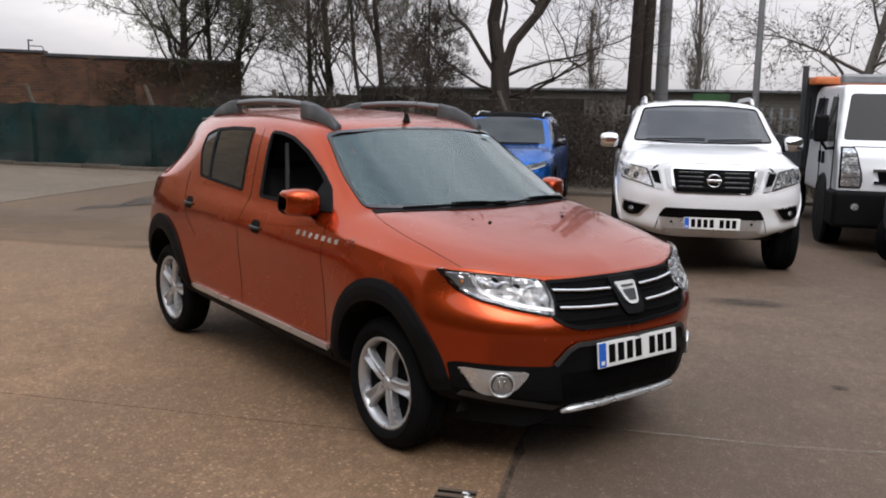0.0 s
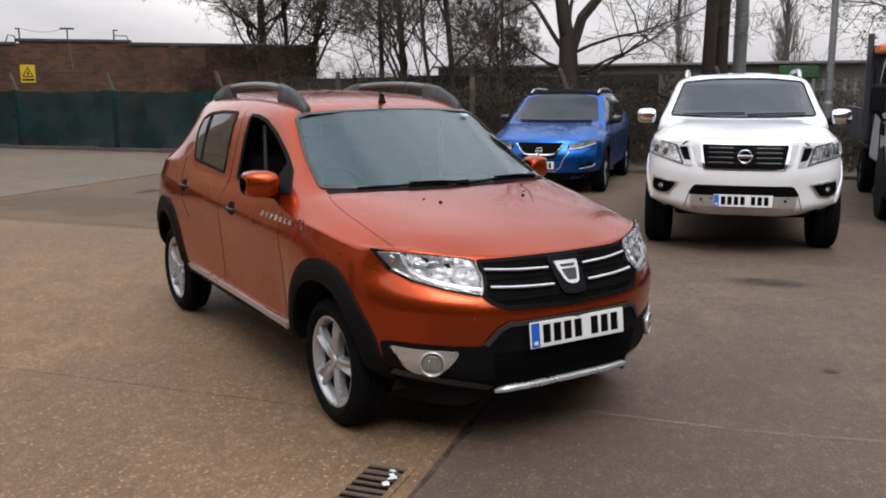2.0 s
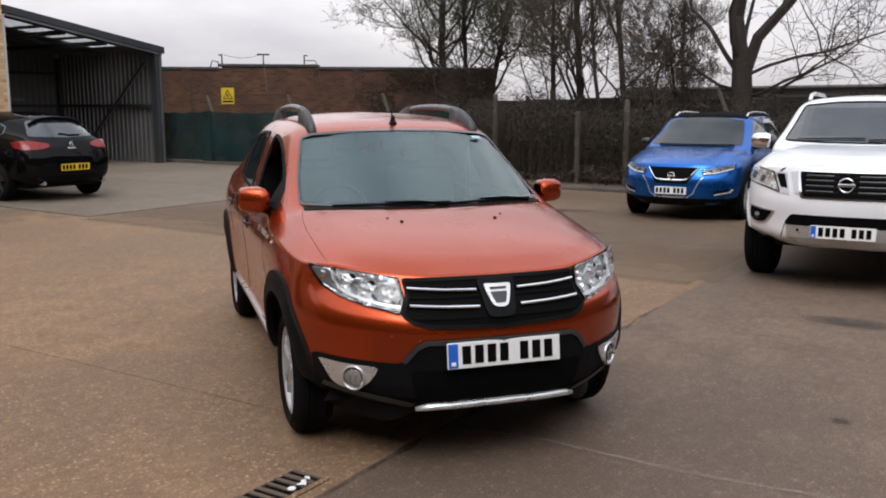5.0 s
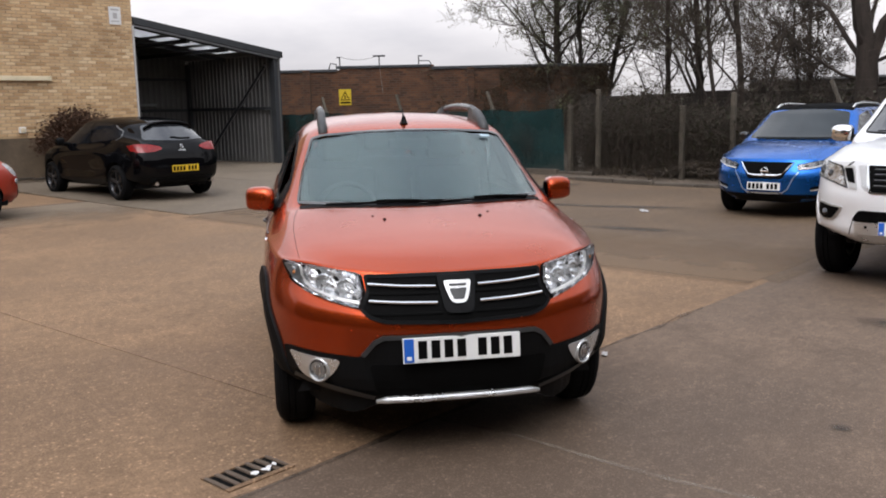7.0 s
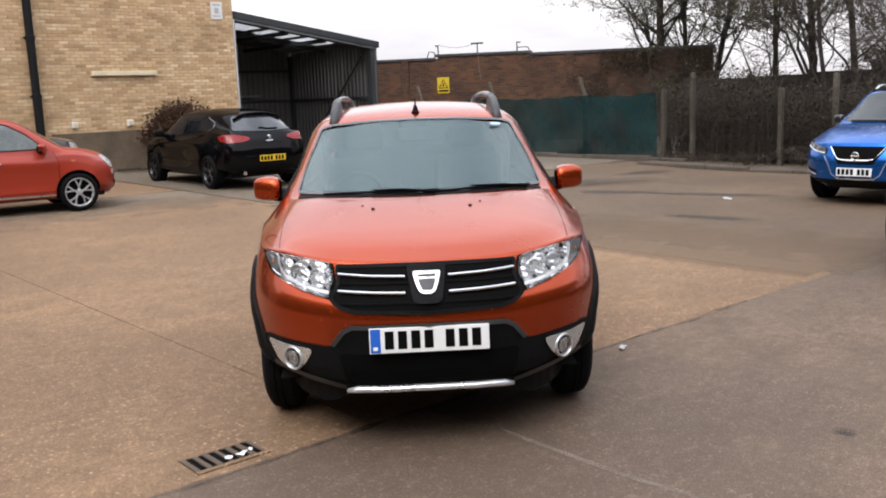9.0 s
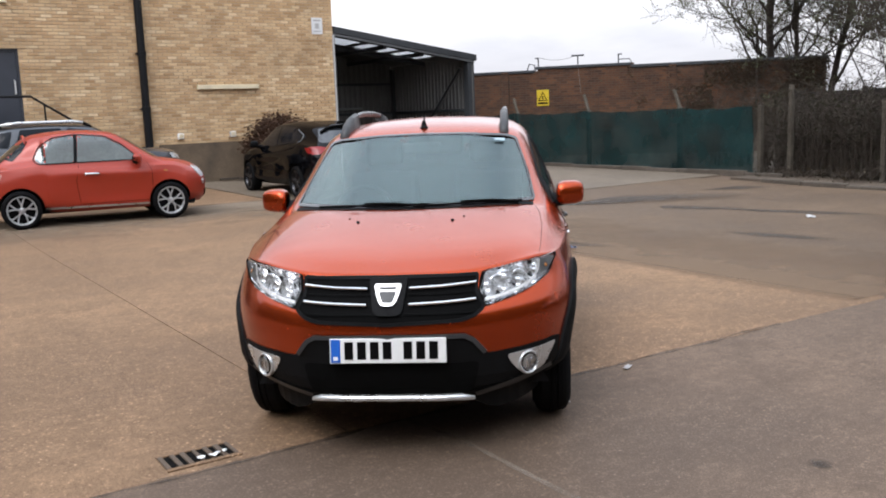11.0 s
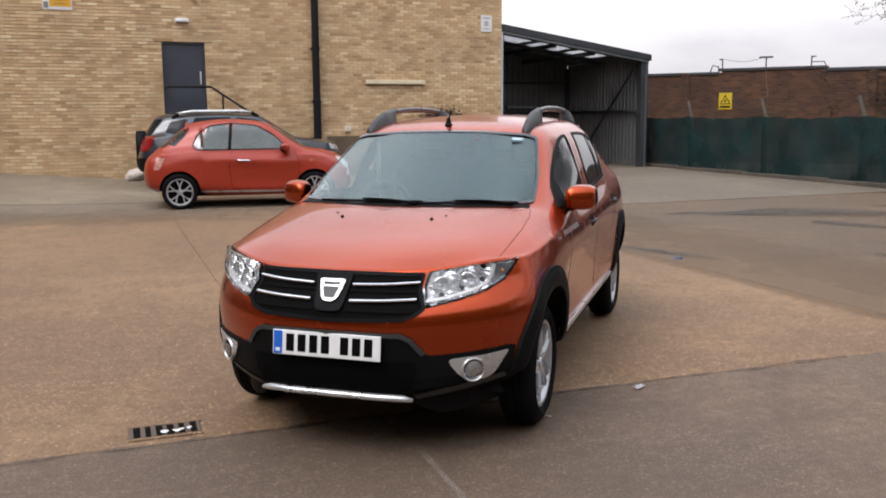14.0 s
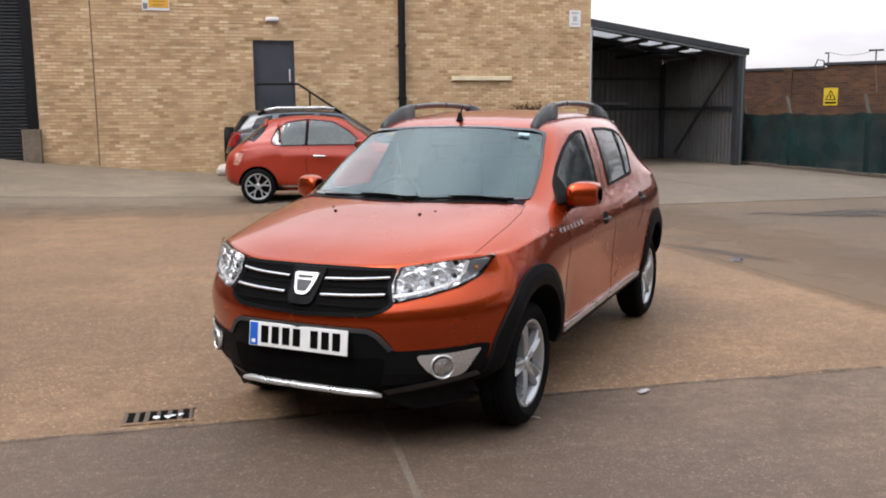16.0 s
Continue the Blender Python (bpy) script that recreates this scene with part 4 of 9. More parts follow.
def bricks(s0, s1, z0, z1, holes, length=0.225, course=0.075, proud=0.012, seed=1, skip=None):
    """Vertices and faces of stretcher courses on the plane y = 0, each brick with its own edges."""
    rnd = random.Random(seed)
    verts, faces, c = [], [], 0
    z = z0
    while z < z1:
        x = s0 - (length / 2 if c % 2 else 0)
        while x < s1:
            a, b = max(x, s0), min(x + length - 0.011, s1)
            zm = z + course / 2
            for h in holes:
                if h[2] < zm < h[3]:
                    a, b = (a, min(b, h[0])) if a < h[0] < b else (max(a, h[1]), b) if a < h[1] < b else (a, b)
            if b - a > 0.03 and not any(h[0] < (a + b) / 2 < h[1] and h[2] < zm < h[3] for h in holes) and not (skip and skip((a + b) / 2, zm)):
                y = proud * rnd.uniform(0.55, 1.15)
                k, e, t = len(verts), 0.004, course - 0.012
                verts += [(a, 0, z), (b, 0, z), (b, 0, z + t), (a, 0, z + t), (a + e, y, z + e), (b - e, y, z + e), (b - e, y, z + t - e), (a + e, y, z + t - e)]
                faces += [(k + 4, k + 7, k + 6, k + 5), (k, k + 4, k + 5, k + 1), (k + 1, k + 5, k + 6, k + 2), (k + 2, k + 6, k + 7, k + 3), (k + 3, k + 7, k + 4, k)]
            x += length
        z += course
        c += 1
    return verts, faces


DOOR = (12.06, 13.03, 1.27, 3.29)
NEAR_BRICKS = (4.47, 7.9, 1.12, 2.62)


def build_brick_front():
    wall = tagged(new("wall_brick"), "yellow stock brick front of an industrial unit", "wall", kind="structure")
    wall.matrix_basis = FRONT
    core = bmesh.new()
    for a, b, c, d in ((4.45, DOOR[0], -0.4, 8.2), (DOOR[1], 17.86, -0.4, 8.2), (DOOR[0], DOOR[1], DOOR[3], 8.2), (DOOR[0], DOOR[1], -0.4, DOOR[2]), (17.86, 21.6, 4.6, 8.2), (21.6, 34, -0.4, 8.2)):
        box(a, b, -0.33, -0.001, c, d, bm=core)
    box(4.45, 4.75, -14, -0.34, -0.4, 8.2, bm=core)
    part("masonry", core, MORTAR, wall)
    holes = [DOOR]
    near = lambda s, z: NEAR_BRICKS[0] < s < NEAR_BRICKS[1] and NEAR_BRICKS[2] < z < NEAR_BRICKS[3]  # noqa: E731
    part("brickwork", bricks(4.452, 17.855, 0.0, 6.0, holes, seed=3, skip=lambda s, z: near(s, z) or (s < 9.2 and z < 1.06)), BRICK_YELLOW, wall, "mottled yellow brick courses", kind="stuff")
    part("brickwork", bricks(4.452, 17.855, 6.0, 8.2, [], 0.45, 0.15, seed=4), BRICK_YELLOW, wall, kind="stuff")
    v, f = bricks(-6.0, 0.0, 1.0, 6.0, [], seed=6)
    part("return_brickwork", ([(4.45 - y, s, z) for s, y, z in v], [q[::-1] for q in f]), BRICK_YELLOW, wall, kind="stuff")
    part("plinth", box(4.44, 9.2, -0.02, 0.022, -0.2, 1.08, 0.006), RENDER_GREY, wall, "damp grey rendered plinth")
    part("movement_joint", box(16.60, 16.625, -0.005, 0.0155, 0.4, 6, 0.001, 1), JOINT, wall)
    part("lintel", box(DOOR[0] - 0.15, DOOR[1] + 0.15, -0.1, 0.004, DOOR[3] - 0.004, DOOR[3] + 0.012, 0.002), DARK_STEEL, wall)
    part("corner_trim", box(4.415, 4.47, -0.06, 0.03, 0.05, 3.72, 0.006), PAPER, wall, "pale weathered corner guard")
    # steel-framed roller door with its column and guard
    rd = tagged(new("door_1"), "dark grey ribbed steel roller shutter, closed", "roller door", kind="structure")
    rd.matrix_basis = FRONT
    prof, vv, ff = 0.075, [], []
    z, i = 0.5, 0
    while z < 4.5:
        for a, y in ((0, -0.20), (0.02, -0.155), (0.05, -0.155), (0.07, -0.20)):
            vv += [(18.0, y, z + a), (21.7, y, z + a)]
        z += prof
    for k in range(len(vv) // 2 - 1):
        ff.append((2 * k, 2 * k + 1, 2 * k + 3, 2 * k + 2))
    part("shutter", (vv, ff), DARK_STEEL, rd)
    part("jamb", box(17.87, 18.10, -0.3, 0.02, 0.3, 4.6, 0.01), PIPE_BLACK, rd, "dark steel door column")
    part("jamb", box(21.5, 21.7, -0.3, 0.02, 0.3, 4.6, 0.01), PIPE_BLACK, rd)
    part("guard", box(17.80, 18.20, 0.03, 0.22, 0.3, 1.26, 0.02), APRON, rd, "pale concrete corner guard")
    # personnel door, its landing and rail
    dr = tagged(new("door_2"), "anthracite steel personnel door above a landing, closed", "door", kind="structure")
    dr.matrix_basis = FRONT
    part("door_leaf", box(DOOR[0] + 0.05, DOOR[1] - 0.05, -0.11, -0.065, DOOR[2] + 0.02, DOOR[3] - 0.05, 0.004), DOOR_PAINT, dr)
    for a, b, c, d in ((DOOR[0] + 0.002, DOOR[0] + 0.05, DOOR[2], DOOR[3] - 0.002), (DOOR[1] - 0.05, DOOR[1] - 0.002, DOOR[2], DOOR[3] - 0.002), (DOOR[0] + 0.05, DOOR[1] - 0.05, DOOR[3] - 0.05, DOOR[3] - 0.002)):
        part("frame", box(a, b, -0.14, -0.03, c, d, 0.004), DOOR_PAINT, dr)
    part("pull_handle", tube([(12.18, -0.065, 2.34), (12.18, -0.012, 2.35), (12.18, -0.012, 2.61), (12.18, -0.065, 2.62)], 0.019), BADGE, dr, "bright steel pull handle")
    part("cylinder_lock", lathe([(0, 0), (0.022, 0), (0.022, 0.012), (0, 0.012)], 16, "y", Matrix.Translation((12.18, -0.066, 2.26))), CHROME, dr)
    st = thing("landing_steps", FRONT, "concrete landing and steps with a dark tubular handrail", "steps")
    part("landing", box(11.85, 13.25, 0.016, 1.1, 0.05, 1.25, 0.01), KERB, st)
    for i in range(6):
        part("step", box(11.85 - 0.27 * (i + 1), 11.85 - 0.27 * i, 0.016, 1.1, 0.05, 1.25 - 0.18 * (i + 1), 0.008), KERB, st)
    rail = bmesh.new()
    for y in (1.05,):
        tube([(12.99, 0.05, 2.24), (12.99, y - 0.03, 2.24), (12.96, y, 2.24), (12.07, y, 2.24), (12.02, y, 2.20), (10.40, y, 1.12)], 0.024, 8, rail)
        for s, z0, z1 in ((11.82, 1.0, 2.08), (10.48, 0.2, 1.18)):
            tube([(s, y, z0), (s, y, z1)], 0.02, 8, rail)
    part("handrail", rail, PIPE_BLACK, st)


build_brick_front()


def build_front_fittings():
    dp = thing("downpipe", FRONT, "black cast iron downpipe fixed to the brick front", "pipe")
    part("pipe", tube([(9.45, 0.10, 0.2), (9.45, 0.11, 1.9)], 0.095, 14), PIPE_BLACK, dp)
    part("pipe", tube([(9.45, 0.10, 1.9), (9.45, 0.11, 8.1)], 0.088, 14), PIPE_BLACK, dp)
    for z in (0.9, 1.93, 3.2, 4.6):
        part("collar", lathe([(0.084, -0.05), (0.104, -0.045), (0.104, 0.045), (0.084, 0.05)], 16, "z", Matrix.Translation((9.45, 0.10, z))), PIPE_BLACK, dp)
        part("bracket", box(9.33, 9.57, 0.012, 0.06, z - 0.02, z + 0.02, 0.004), PIPE_BLACK, dp)
    bt = thing("strip_light", FRONT, "cream batten light fixed to the brickwork", "light")
    part("casing", box(6.64, 8.17, 0.014, 0.10, 2.36, 2.47, 0.012), CREAM, bt)
    for s in (6.62, 8.16):
        part("end_cap", box(s, s + 0.03, 0.014, 0.105, 2.355, 2.475, 0.006), CREAM, bt)
    lp = thing("bulkhead_lamp", FRONT, "white bulkhead lamp above the steel door", "light")
    part("base", box(12.40, 12.71, 0.014, 0.05, 3.73, 3.83, 0.008), SIGN_WHITE, lp)
    part("cover", box(12.415, 12.695, 0.05, 0.12, 3.74, 3.82, 0.02), SIGN_WHITE, lp)
    lp = thing("security_lamp", FRONT, "cream wall lamp high on the brickwork", "light")
    part("base", box(12.2, 12.32, 0.014, 0.05, 4.25, 4.38, 0.006), CREAM, lp)
    part("cover", box(12.19, 12.33, 0.05, 0.15, 4.24, 4.36, 0.02), CREAM, lp)
    for s in (7.38, 8.68):
        ob = thing("junction_box", FRONT @ Matrix.Translation((s, 0, 1.26)), "small pale junction box on the brickwork", "junction box", "wall outlets")
        part("box", box(-0.07, 0.07, 0.014, 0.09, -0.07, 0.07, 0.012), SIGN_WHITE, ob)
        part("lid", box(-0.05, 0.05, 0.09, 0.10, -0.05, 0.05, 0.004), CREAM, ob)
    ng = thing("notice", FRONT, "small white notice high on the brickwork", "sign")
    part("plate", box(4.74, 5.05, 0.014, 0.026, 3.72, 4.14, 0.003), SIGN_WHITE, ng)
    for i, (a, b) in enumerate(((4.05, 4.09), (3.86, 3.99), (3.78, 3.81))):
        part("print_bar", box(4.84 if i == 1 else 4.79, 4.95 if i == 1 else 5.0, 0.027, 0.030, a, b, 0.001, 1), PAPER, ng)
    ws = thing("warning_notice", FRONT, "yellow and white safety notice on the brickwork", "sign")
    part("plate", box(14.88, 15.48, 0.014, 0.026, 3.94, 4.42, 0.003), SIGN_WHITE, ws)
    part("panel", box(14.90, 15.34, 0.027, 0.031, 4.0, 4.40, 0.001, 1), mat("amber_sign_face", (0.66, 0.33, 0.02, 1), 0.5, 0, 0.15, 6, 60), ws)
    part("panel", box(15.36, 15.46, 0.027, 0.031, 3.97, 4.1, 0.001, 1), STEEL, ws)
    for z in (4.06, 4.14, 4.22):
        part("print_bar", box(14.98, 15.26, 0.032, 0.035, z, z + 0.012, 0.001, 1), IRON, ws)


build_front_fittings()


def corrugated(width, height, pitch=0.19, depth=0.035, z_first=True):
    """A profiled sheet in the x-z plane."""
    v, f, x = [], [], 0.0
    while x < width:
        for a, y in ((0, 0), (0.06, 0), (0.08, depth), (0.17, depth)):
            v += [(x + a * pitch / 0.19, y, 0), (x + a * pitch / 0.19, y, height)]
        x += pitch
    for k in range(len(v) // 2 - 1):
        f.append((2 * k, 2 * k + 2, 2 * k + 3, 2 * k + 1))
    return v, f


def build_shed():
    sh = thing("open_shed", FRONT, "open-fronted dark steel shed with profiled sheet walls", "shed", kind="structure")
    D = -4.6
    top = lambda s: 3.06 + (3.74 - 3.06) * s / 4.4  # noqa: E731
    v, f = corrugated(4.4, 1.0)
    lowv = [(x, D - y, 0.05 + z * 1.55) for x, y, z in v]
    part("wall_sheet", (lowv, f), SHEET, sh, "grey profiled sheet, lower wall")
    upv = [(x, D + 0.03 - y * 0.6, 1.66 + z * (top(min(x, 4.4)) - 1.535)) for x, y, z in v]
    part("wall_sheet", (upv, f), SHEET, sh, "grey profiled sheet, upper wall")
    v, f = corrugated(4.6, 1.0)
    part("wall_sheet", ([(-0.02 - y, D + x if x < 4.6 else 0.0, 0.05 + z * 3.115) for x, y, z in v], f), SHEET, sh)
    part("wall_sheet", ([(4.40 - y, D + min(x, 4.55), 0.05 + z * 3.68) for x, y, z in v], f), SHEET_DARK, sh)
    for z in (1.60, 2.55):
        part("sheeting_rail", box(0.0, 4.4, D + 0.02, D + 0.10, z, z + 0.09, 0.006), DARK_STEEL, sh)
    part("brace", tube([(0.13, -0.4, 2.85), (0.13, -3.4, 0.3)], 0.045, 8), DARK_STEEL, sh)
    part("side_rail", box(0.02, 0.10, D, -0.1, 1.60, 1.69, 0.006), DARK_STEEL, sh)
    part("column", box(-0.11, 0.11, -0.24, -0.02, 0.05, 3.12, 0.008), DARK_STEEL, sh)
    part("column", box(-0.08, 0.08, D + 0.05, D + 0.2, 0.05, 3.05, 0.008), DARK_STEEL, sh)
    def slab(s0, s1, d0, d1, t, lift, material, name, label=""):
        m = [(s, d, top(s) + lift + k) for s in (s0, s1) for d in (d0, d1) for k in (0, t)]
        fs = [(0, 1, 3, 2), (4, 6, 7, 5), (0, 4, 5, 1), (2, 3, 7, 6), (0, 2, 6, 4), (1, 5, 7, 3)]
        return part(name, (m, fs), material, sh, label)
    slab(-0.16, 4.43, -0.12, 0.05, 0.17, 0.02, DARK_STEEL, "fascia", "dark steel fascia")
    slab(-0.1, 4.42, -0.05, 0.02, 0.05, -0.04, STEEL, "eaves_strip", "pale grey strip beneath the fascia")
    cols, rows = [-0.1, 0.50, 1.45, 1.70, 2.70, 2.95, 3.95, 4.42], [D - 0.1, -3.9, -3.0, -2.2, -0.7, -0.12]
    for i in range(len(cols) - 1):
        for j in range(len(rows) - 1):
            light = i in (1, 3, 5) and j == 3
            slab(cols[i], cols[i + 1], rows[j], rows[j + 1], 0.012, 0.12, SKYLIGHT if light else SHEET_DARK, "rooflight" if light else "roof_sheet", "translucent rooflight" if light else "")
    for d in (-0.45, -2.55):
        slab(0.0, 4.4, d, d + 0.07, 0.12, -0.01, DARK_STEEL, "purlin")
    for s in (1.6, 2.8):
        part("rafter", box(s - 0.05, s + 0.05, D, -0.12, top(s) - 0.12, top(s) - 0.012, 0.006), DARK_STEEL, sh)
    part("shelf", box(1.3, 2.3, D + 0.12, D + 0.30, 1.78, 1.86, 0.01), STEEL, sh, "pale steel shelf on the back wall")
    rb = thing("shrub", FRONT @ Matrix.Translation((6.38, 0.62, gz(6.38, 0.62) + 0.03)) @ Matrix.Diagonal((1.62, 1.2, 1.18, 1)), "round brown winter shrub against the brick wall", "shrub")
    return rb


shrub_root = build_shed()


def build_fence():
    posts = [(-0.9, 1), (1.2, 1), (4.15, 1), (7.2, 1), (9.4, 0), (10.13, 1), (12.12, 0), (13.2, 0), (15.2, 1), (18.2, 1), (21.2, 1), (24.2, 1)]
    fc = thing("chain_link_fence", FRONT, "concrete post and chain link fence with barbed wire", "fence")
    for d, crank in posts:
        h = 1.50 if not crank else 1.52
        if d == 13.2:
            h = 1.74
        z = gz(-0.72, d) - 0.05
        bm = box(-0.77, -0.67, d - 0.045, d + 0.045, z, h, 0.012)
        if d == 10.13:
            box(-0.76, -0.68, d - 0.04, d + 0.04, h - 0.02, h + 0.36, 0.012, bm=bm)
        elif crank:
            a = box(-0.034, 0.034, -0.030, 0.030, 0.0, 0.46, 0.010)
            a.transform(Matrix.Translation((-0.72, d, h - 0.03)) @ Matrix.Rotation(radians(22), 4, "X"))
            add_bm(bm, a)
        part("post", bm, POST, fc)
    wires = bmesh.new()
    for z in (0.12, 0.55, 1.0, 1.46):
        tube([(-0.655, d, z) for d in np.arange(9.4, 25, 1.4)], 0.003, 4, wires)
    for k, z in enumerate((1.62, 1.76, 1.90)):
        tube([(-0.71, d - 0.05 * (k + 1), z + 0.015 * math.sin(d * 2)) for d in np.arange(-1.0, 25, 0.7)], 0.0035, 4, wires)
    part("line_wire", wires, RUSTY, fc)
    v, f = [], []
    def strand(a, b):
        k = len(v)
        for p in (a, b):
            v.extend([(-0.655, p[0] - 0.002, p[1]), (-0.655, p[0] + 0.002, p[1]), (-0.652, p[0], p[1] + 0.002)])
        f.extend([(k, k + 1, k + 4, k + 3), (k + 1, k + 2, k + 5, k + 4), (k + 2, k, k + 3, k + 5)])
    d = 8.0
    while d < 25:
        strand((d, 0.08), (d + 1.4, 1.46))
        strand((d + 1.4, 0.08), (d, 1.46))
        d += 0.06
    part("mesh_wire", (v, f), RUSTY, fc, kind="stuff")
    net = thing("debris_netting", FRONT, "sagging dark green debris netting tied along the fence", "netting")
    edges = [-0.95, 1.2, 4.15, 7.2, 9.30]
    for a, b in zip(edges, edges[1:]):
        n, r = int((b - a) / 0.07), 16
        v, f = [], []
        for i in range(n + 1):
            for j in range(r + 1):
                d, t = a + (b - a) * i / n, j / r
                u = (d - a) / (b - a)
                sag = 0.05 * math.sin(math.pi * u) + 0.012 * math.sin(d * 9)
                fold = 0.035 * noise.noise((d * 1.6, t * 2.5, 3.1)) + 0.022 * math.sin(d * 14 + 3 * t) * max(0, 1 - 6 * min(u, 1 - u)) + 0.05 * math.sin(math.pi * u) * math.sin(math.pi * t)
                v.append((-0.60 + fold, d, 0.03 + (1.49 - sag - 0.03) * t))
        for i in range(n):
            for j in range(r):
                q = i * (r + 1) + j
                f.append((q, q + r + 1, q + r + 2, q + 1))
        part("net_panel", (v, f), GREEN_NET, net, smooth=True)


build_fence()


def build_back_wall():
    a = radians(-10)
    m = Matrix.Translation((1.166, 25.393, 0)) @ Matrix.Rotation(a + math.pi, 4, "Z")
    wl = tagged(new("wall_red_brick"), "old red-brown brick outbuilding wall with a dark coping", "wall", kind="structure")
    wl.matrix_basis = m
    part("masonry", box(-8.72, 3.4, -0.25, -0.001, -0.3, 2.82), MORTAR_DARK, wl)
    part("masonry", box(-8.72, -8.42, -6, -0.26, -0.3, 2.6), BRICK_RED, wl)
    part("brickwork", bricks(-8.72, 3.4, 0.9, 2.82, [], 0.225, 0.075, 0.010, 9), BRICK_RED, wl, kind="stuff")
    part("masonry", box(-3.0, 0.1, -0.25, -0.001, 2.821, 2.9), MORTAR_DARK, wl)
    part("brickwork", bricks(-3.0, 0.1, 2.82, 2.9, [], 0.225, 0.075, 0.010, 10), BRICK_RED, wl, kind="stuff")
    part("coping", box(-8.77, -2.9, -0.28, 0.05, 2.80, 2.90, 0.012), DARK_STEEL, wl)
    part("coping", box(-2.9, 0.2, -0.28, 0.05, 2.88, 2.97, 0.012), DARK_STEEL, wl)
    part("coping", box(0.2, 3.45, -0.28, 0.05, 2.78, 2.87, 0.012), DARK_STEEL, wl)
    for s in (1.2, -0.6 - 3.6):
        part("pier", box(s - 0.12, s + 0.12, -0.05, 0.06, 0.9, 2.78, 0.01), MORTAR_DARK, wl)
        pv, pf = bricks(s - 0.115, s + 0.115, 0.9, 2.78, [], 0.225, 0.075, 0.010, 12)
        part("brickwork", ([(x, y + 0.061, z) for x, y, z in pv], pf), BRICK_RED, wl, kind="stuff")
    sg = thing("hazard_sign", m @ Matrix.Translation((-0.05, 0, 1.95)) @ Matrix.Diagonal((0.80, 1, 0.86, 1)) @ Matrix.Translation((0.05, 0, -1.95)), "yellow rectangular hazard sign with a black triangle", "sign")
    part("plate", box(-0.30, 0.20, 0.016, 0.03, 1.66, 2.26, 0.004), SIGN_YELLOW, sg)
    tri = bmesh.new()
    for pts, y in ((((-0.05, 2.20), (-0.25, 1.84), (0.15, 1.84)), 0.034), (((-0.05, 2.13), (-0.195, 1.875), (0.095, 1.875)), 0.038)):
        if y == 0.034:
            vs = [tri.verts.new((x, yy, z)) for yy in (0.031, y) for x, z in pts]
            tri.faces.new(vs[3:])
            for i in range(3):
                tri.faces.new((vs[i], vs[(i + 1) % 3], vs[3 + (i + 1) % 3], vs[3 + i]))
    part("triangle", tri, INK, sg)
    t2 = bmesh.new()
    vs = [t2.verts.new((x, 0.037, z)) for x, z in ((-0.05, 2.13), (-0.195, 1.875), (0.095, 1.875))]
    t2.faces.new(vs)
    part("triangle_field", t2, SIGN_YELLOW, sg)
    part("symbol", box(-0.075, -0.025, 0.038, 0.042, 1.90, 2.03, 0.002, 1), INK, sg)
    part("print_bar", box(-0.25, 0.15, 0.031, 0.034, 1.72, 1.79, 0.002, 1), INK, sg)
    for x, arm in ((0.10, -0.0), (-1.20, 1), (-2.5, 2)):
        ob = thing("roof_post", m @ Matrix.Translation((x, -0.1, 2.85)), "thin steel post with a bracket on the wall top", "post", "roof posts")
        bm = tube([(0, 0, -0.02), (0, 0, 0.42)], 0.022, 6)
        if arm == 1:
            box(-0.2, 0.2, -0.05, 0.05, 0.40, 0.45, 0.008, bm=bm)
            box(-0.2, 0.18, -0.03, 0.03, 0.06, 0.10, 0.008, bm=bm)
        elif arm == 2:
            tube([(0, 0, 0.40), (-0.12, 0, 0.40)], 0.02, 6, bm)
            tube([(0, 0, 0.24), (-0.35, 0, 0.24), (-0.45, 0, 0.05)], 0.016, 6, bm)
        else:
            tube([(0, 0, 0.40), (0.10, 0, 0.40)], 0.025, 6, bm)
            tube([(0.12, 0, 0.0), (0.12, 0, 0.18), (0.30, 0, 0.22), (0.38, 0, 0.0)], 0.02, 6, bm)
        part("post", bm, DARK_STEEL, ob)
    cb = thing("slack_cable", m, "thin cable slung between the roof posts", "cable")
    part("cable", tube([(0.1 - 1.3 * t, -0.1, 3.27 - 0.12 * math.sin(math.pi * t) + 0.02 * t) for t in np.linspace(0, 1, 9)], 0.006, 5), PIPE_BLACK, cb)
    part("cable", tube([(-1.2 - 0.1 * t, 0.02, 3.28 - 1.2 * t ** 0.8) for t in np.linspace(0, 1, 9)], 0.006, 5), STEEL, cb)


build_back_wall()


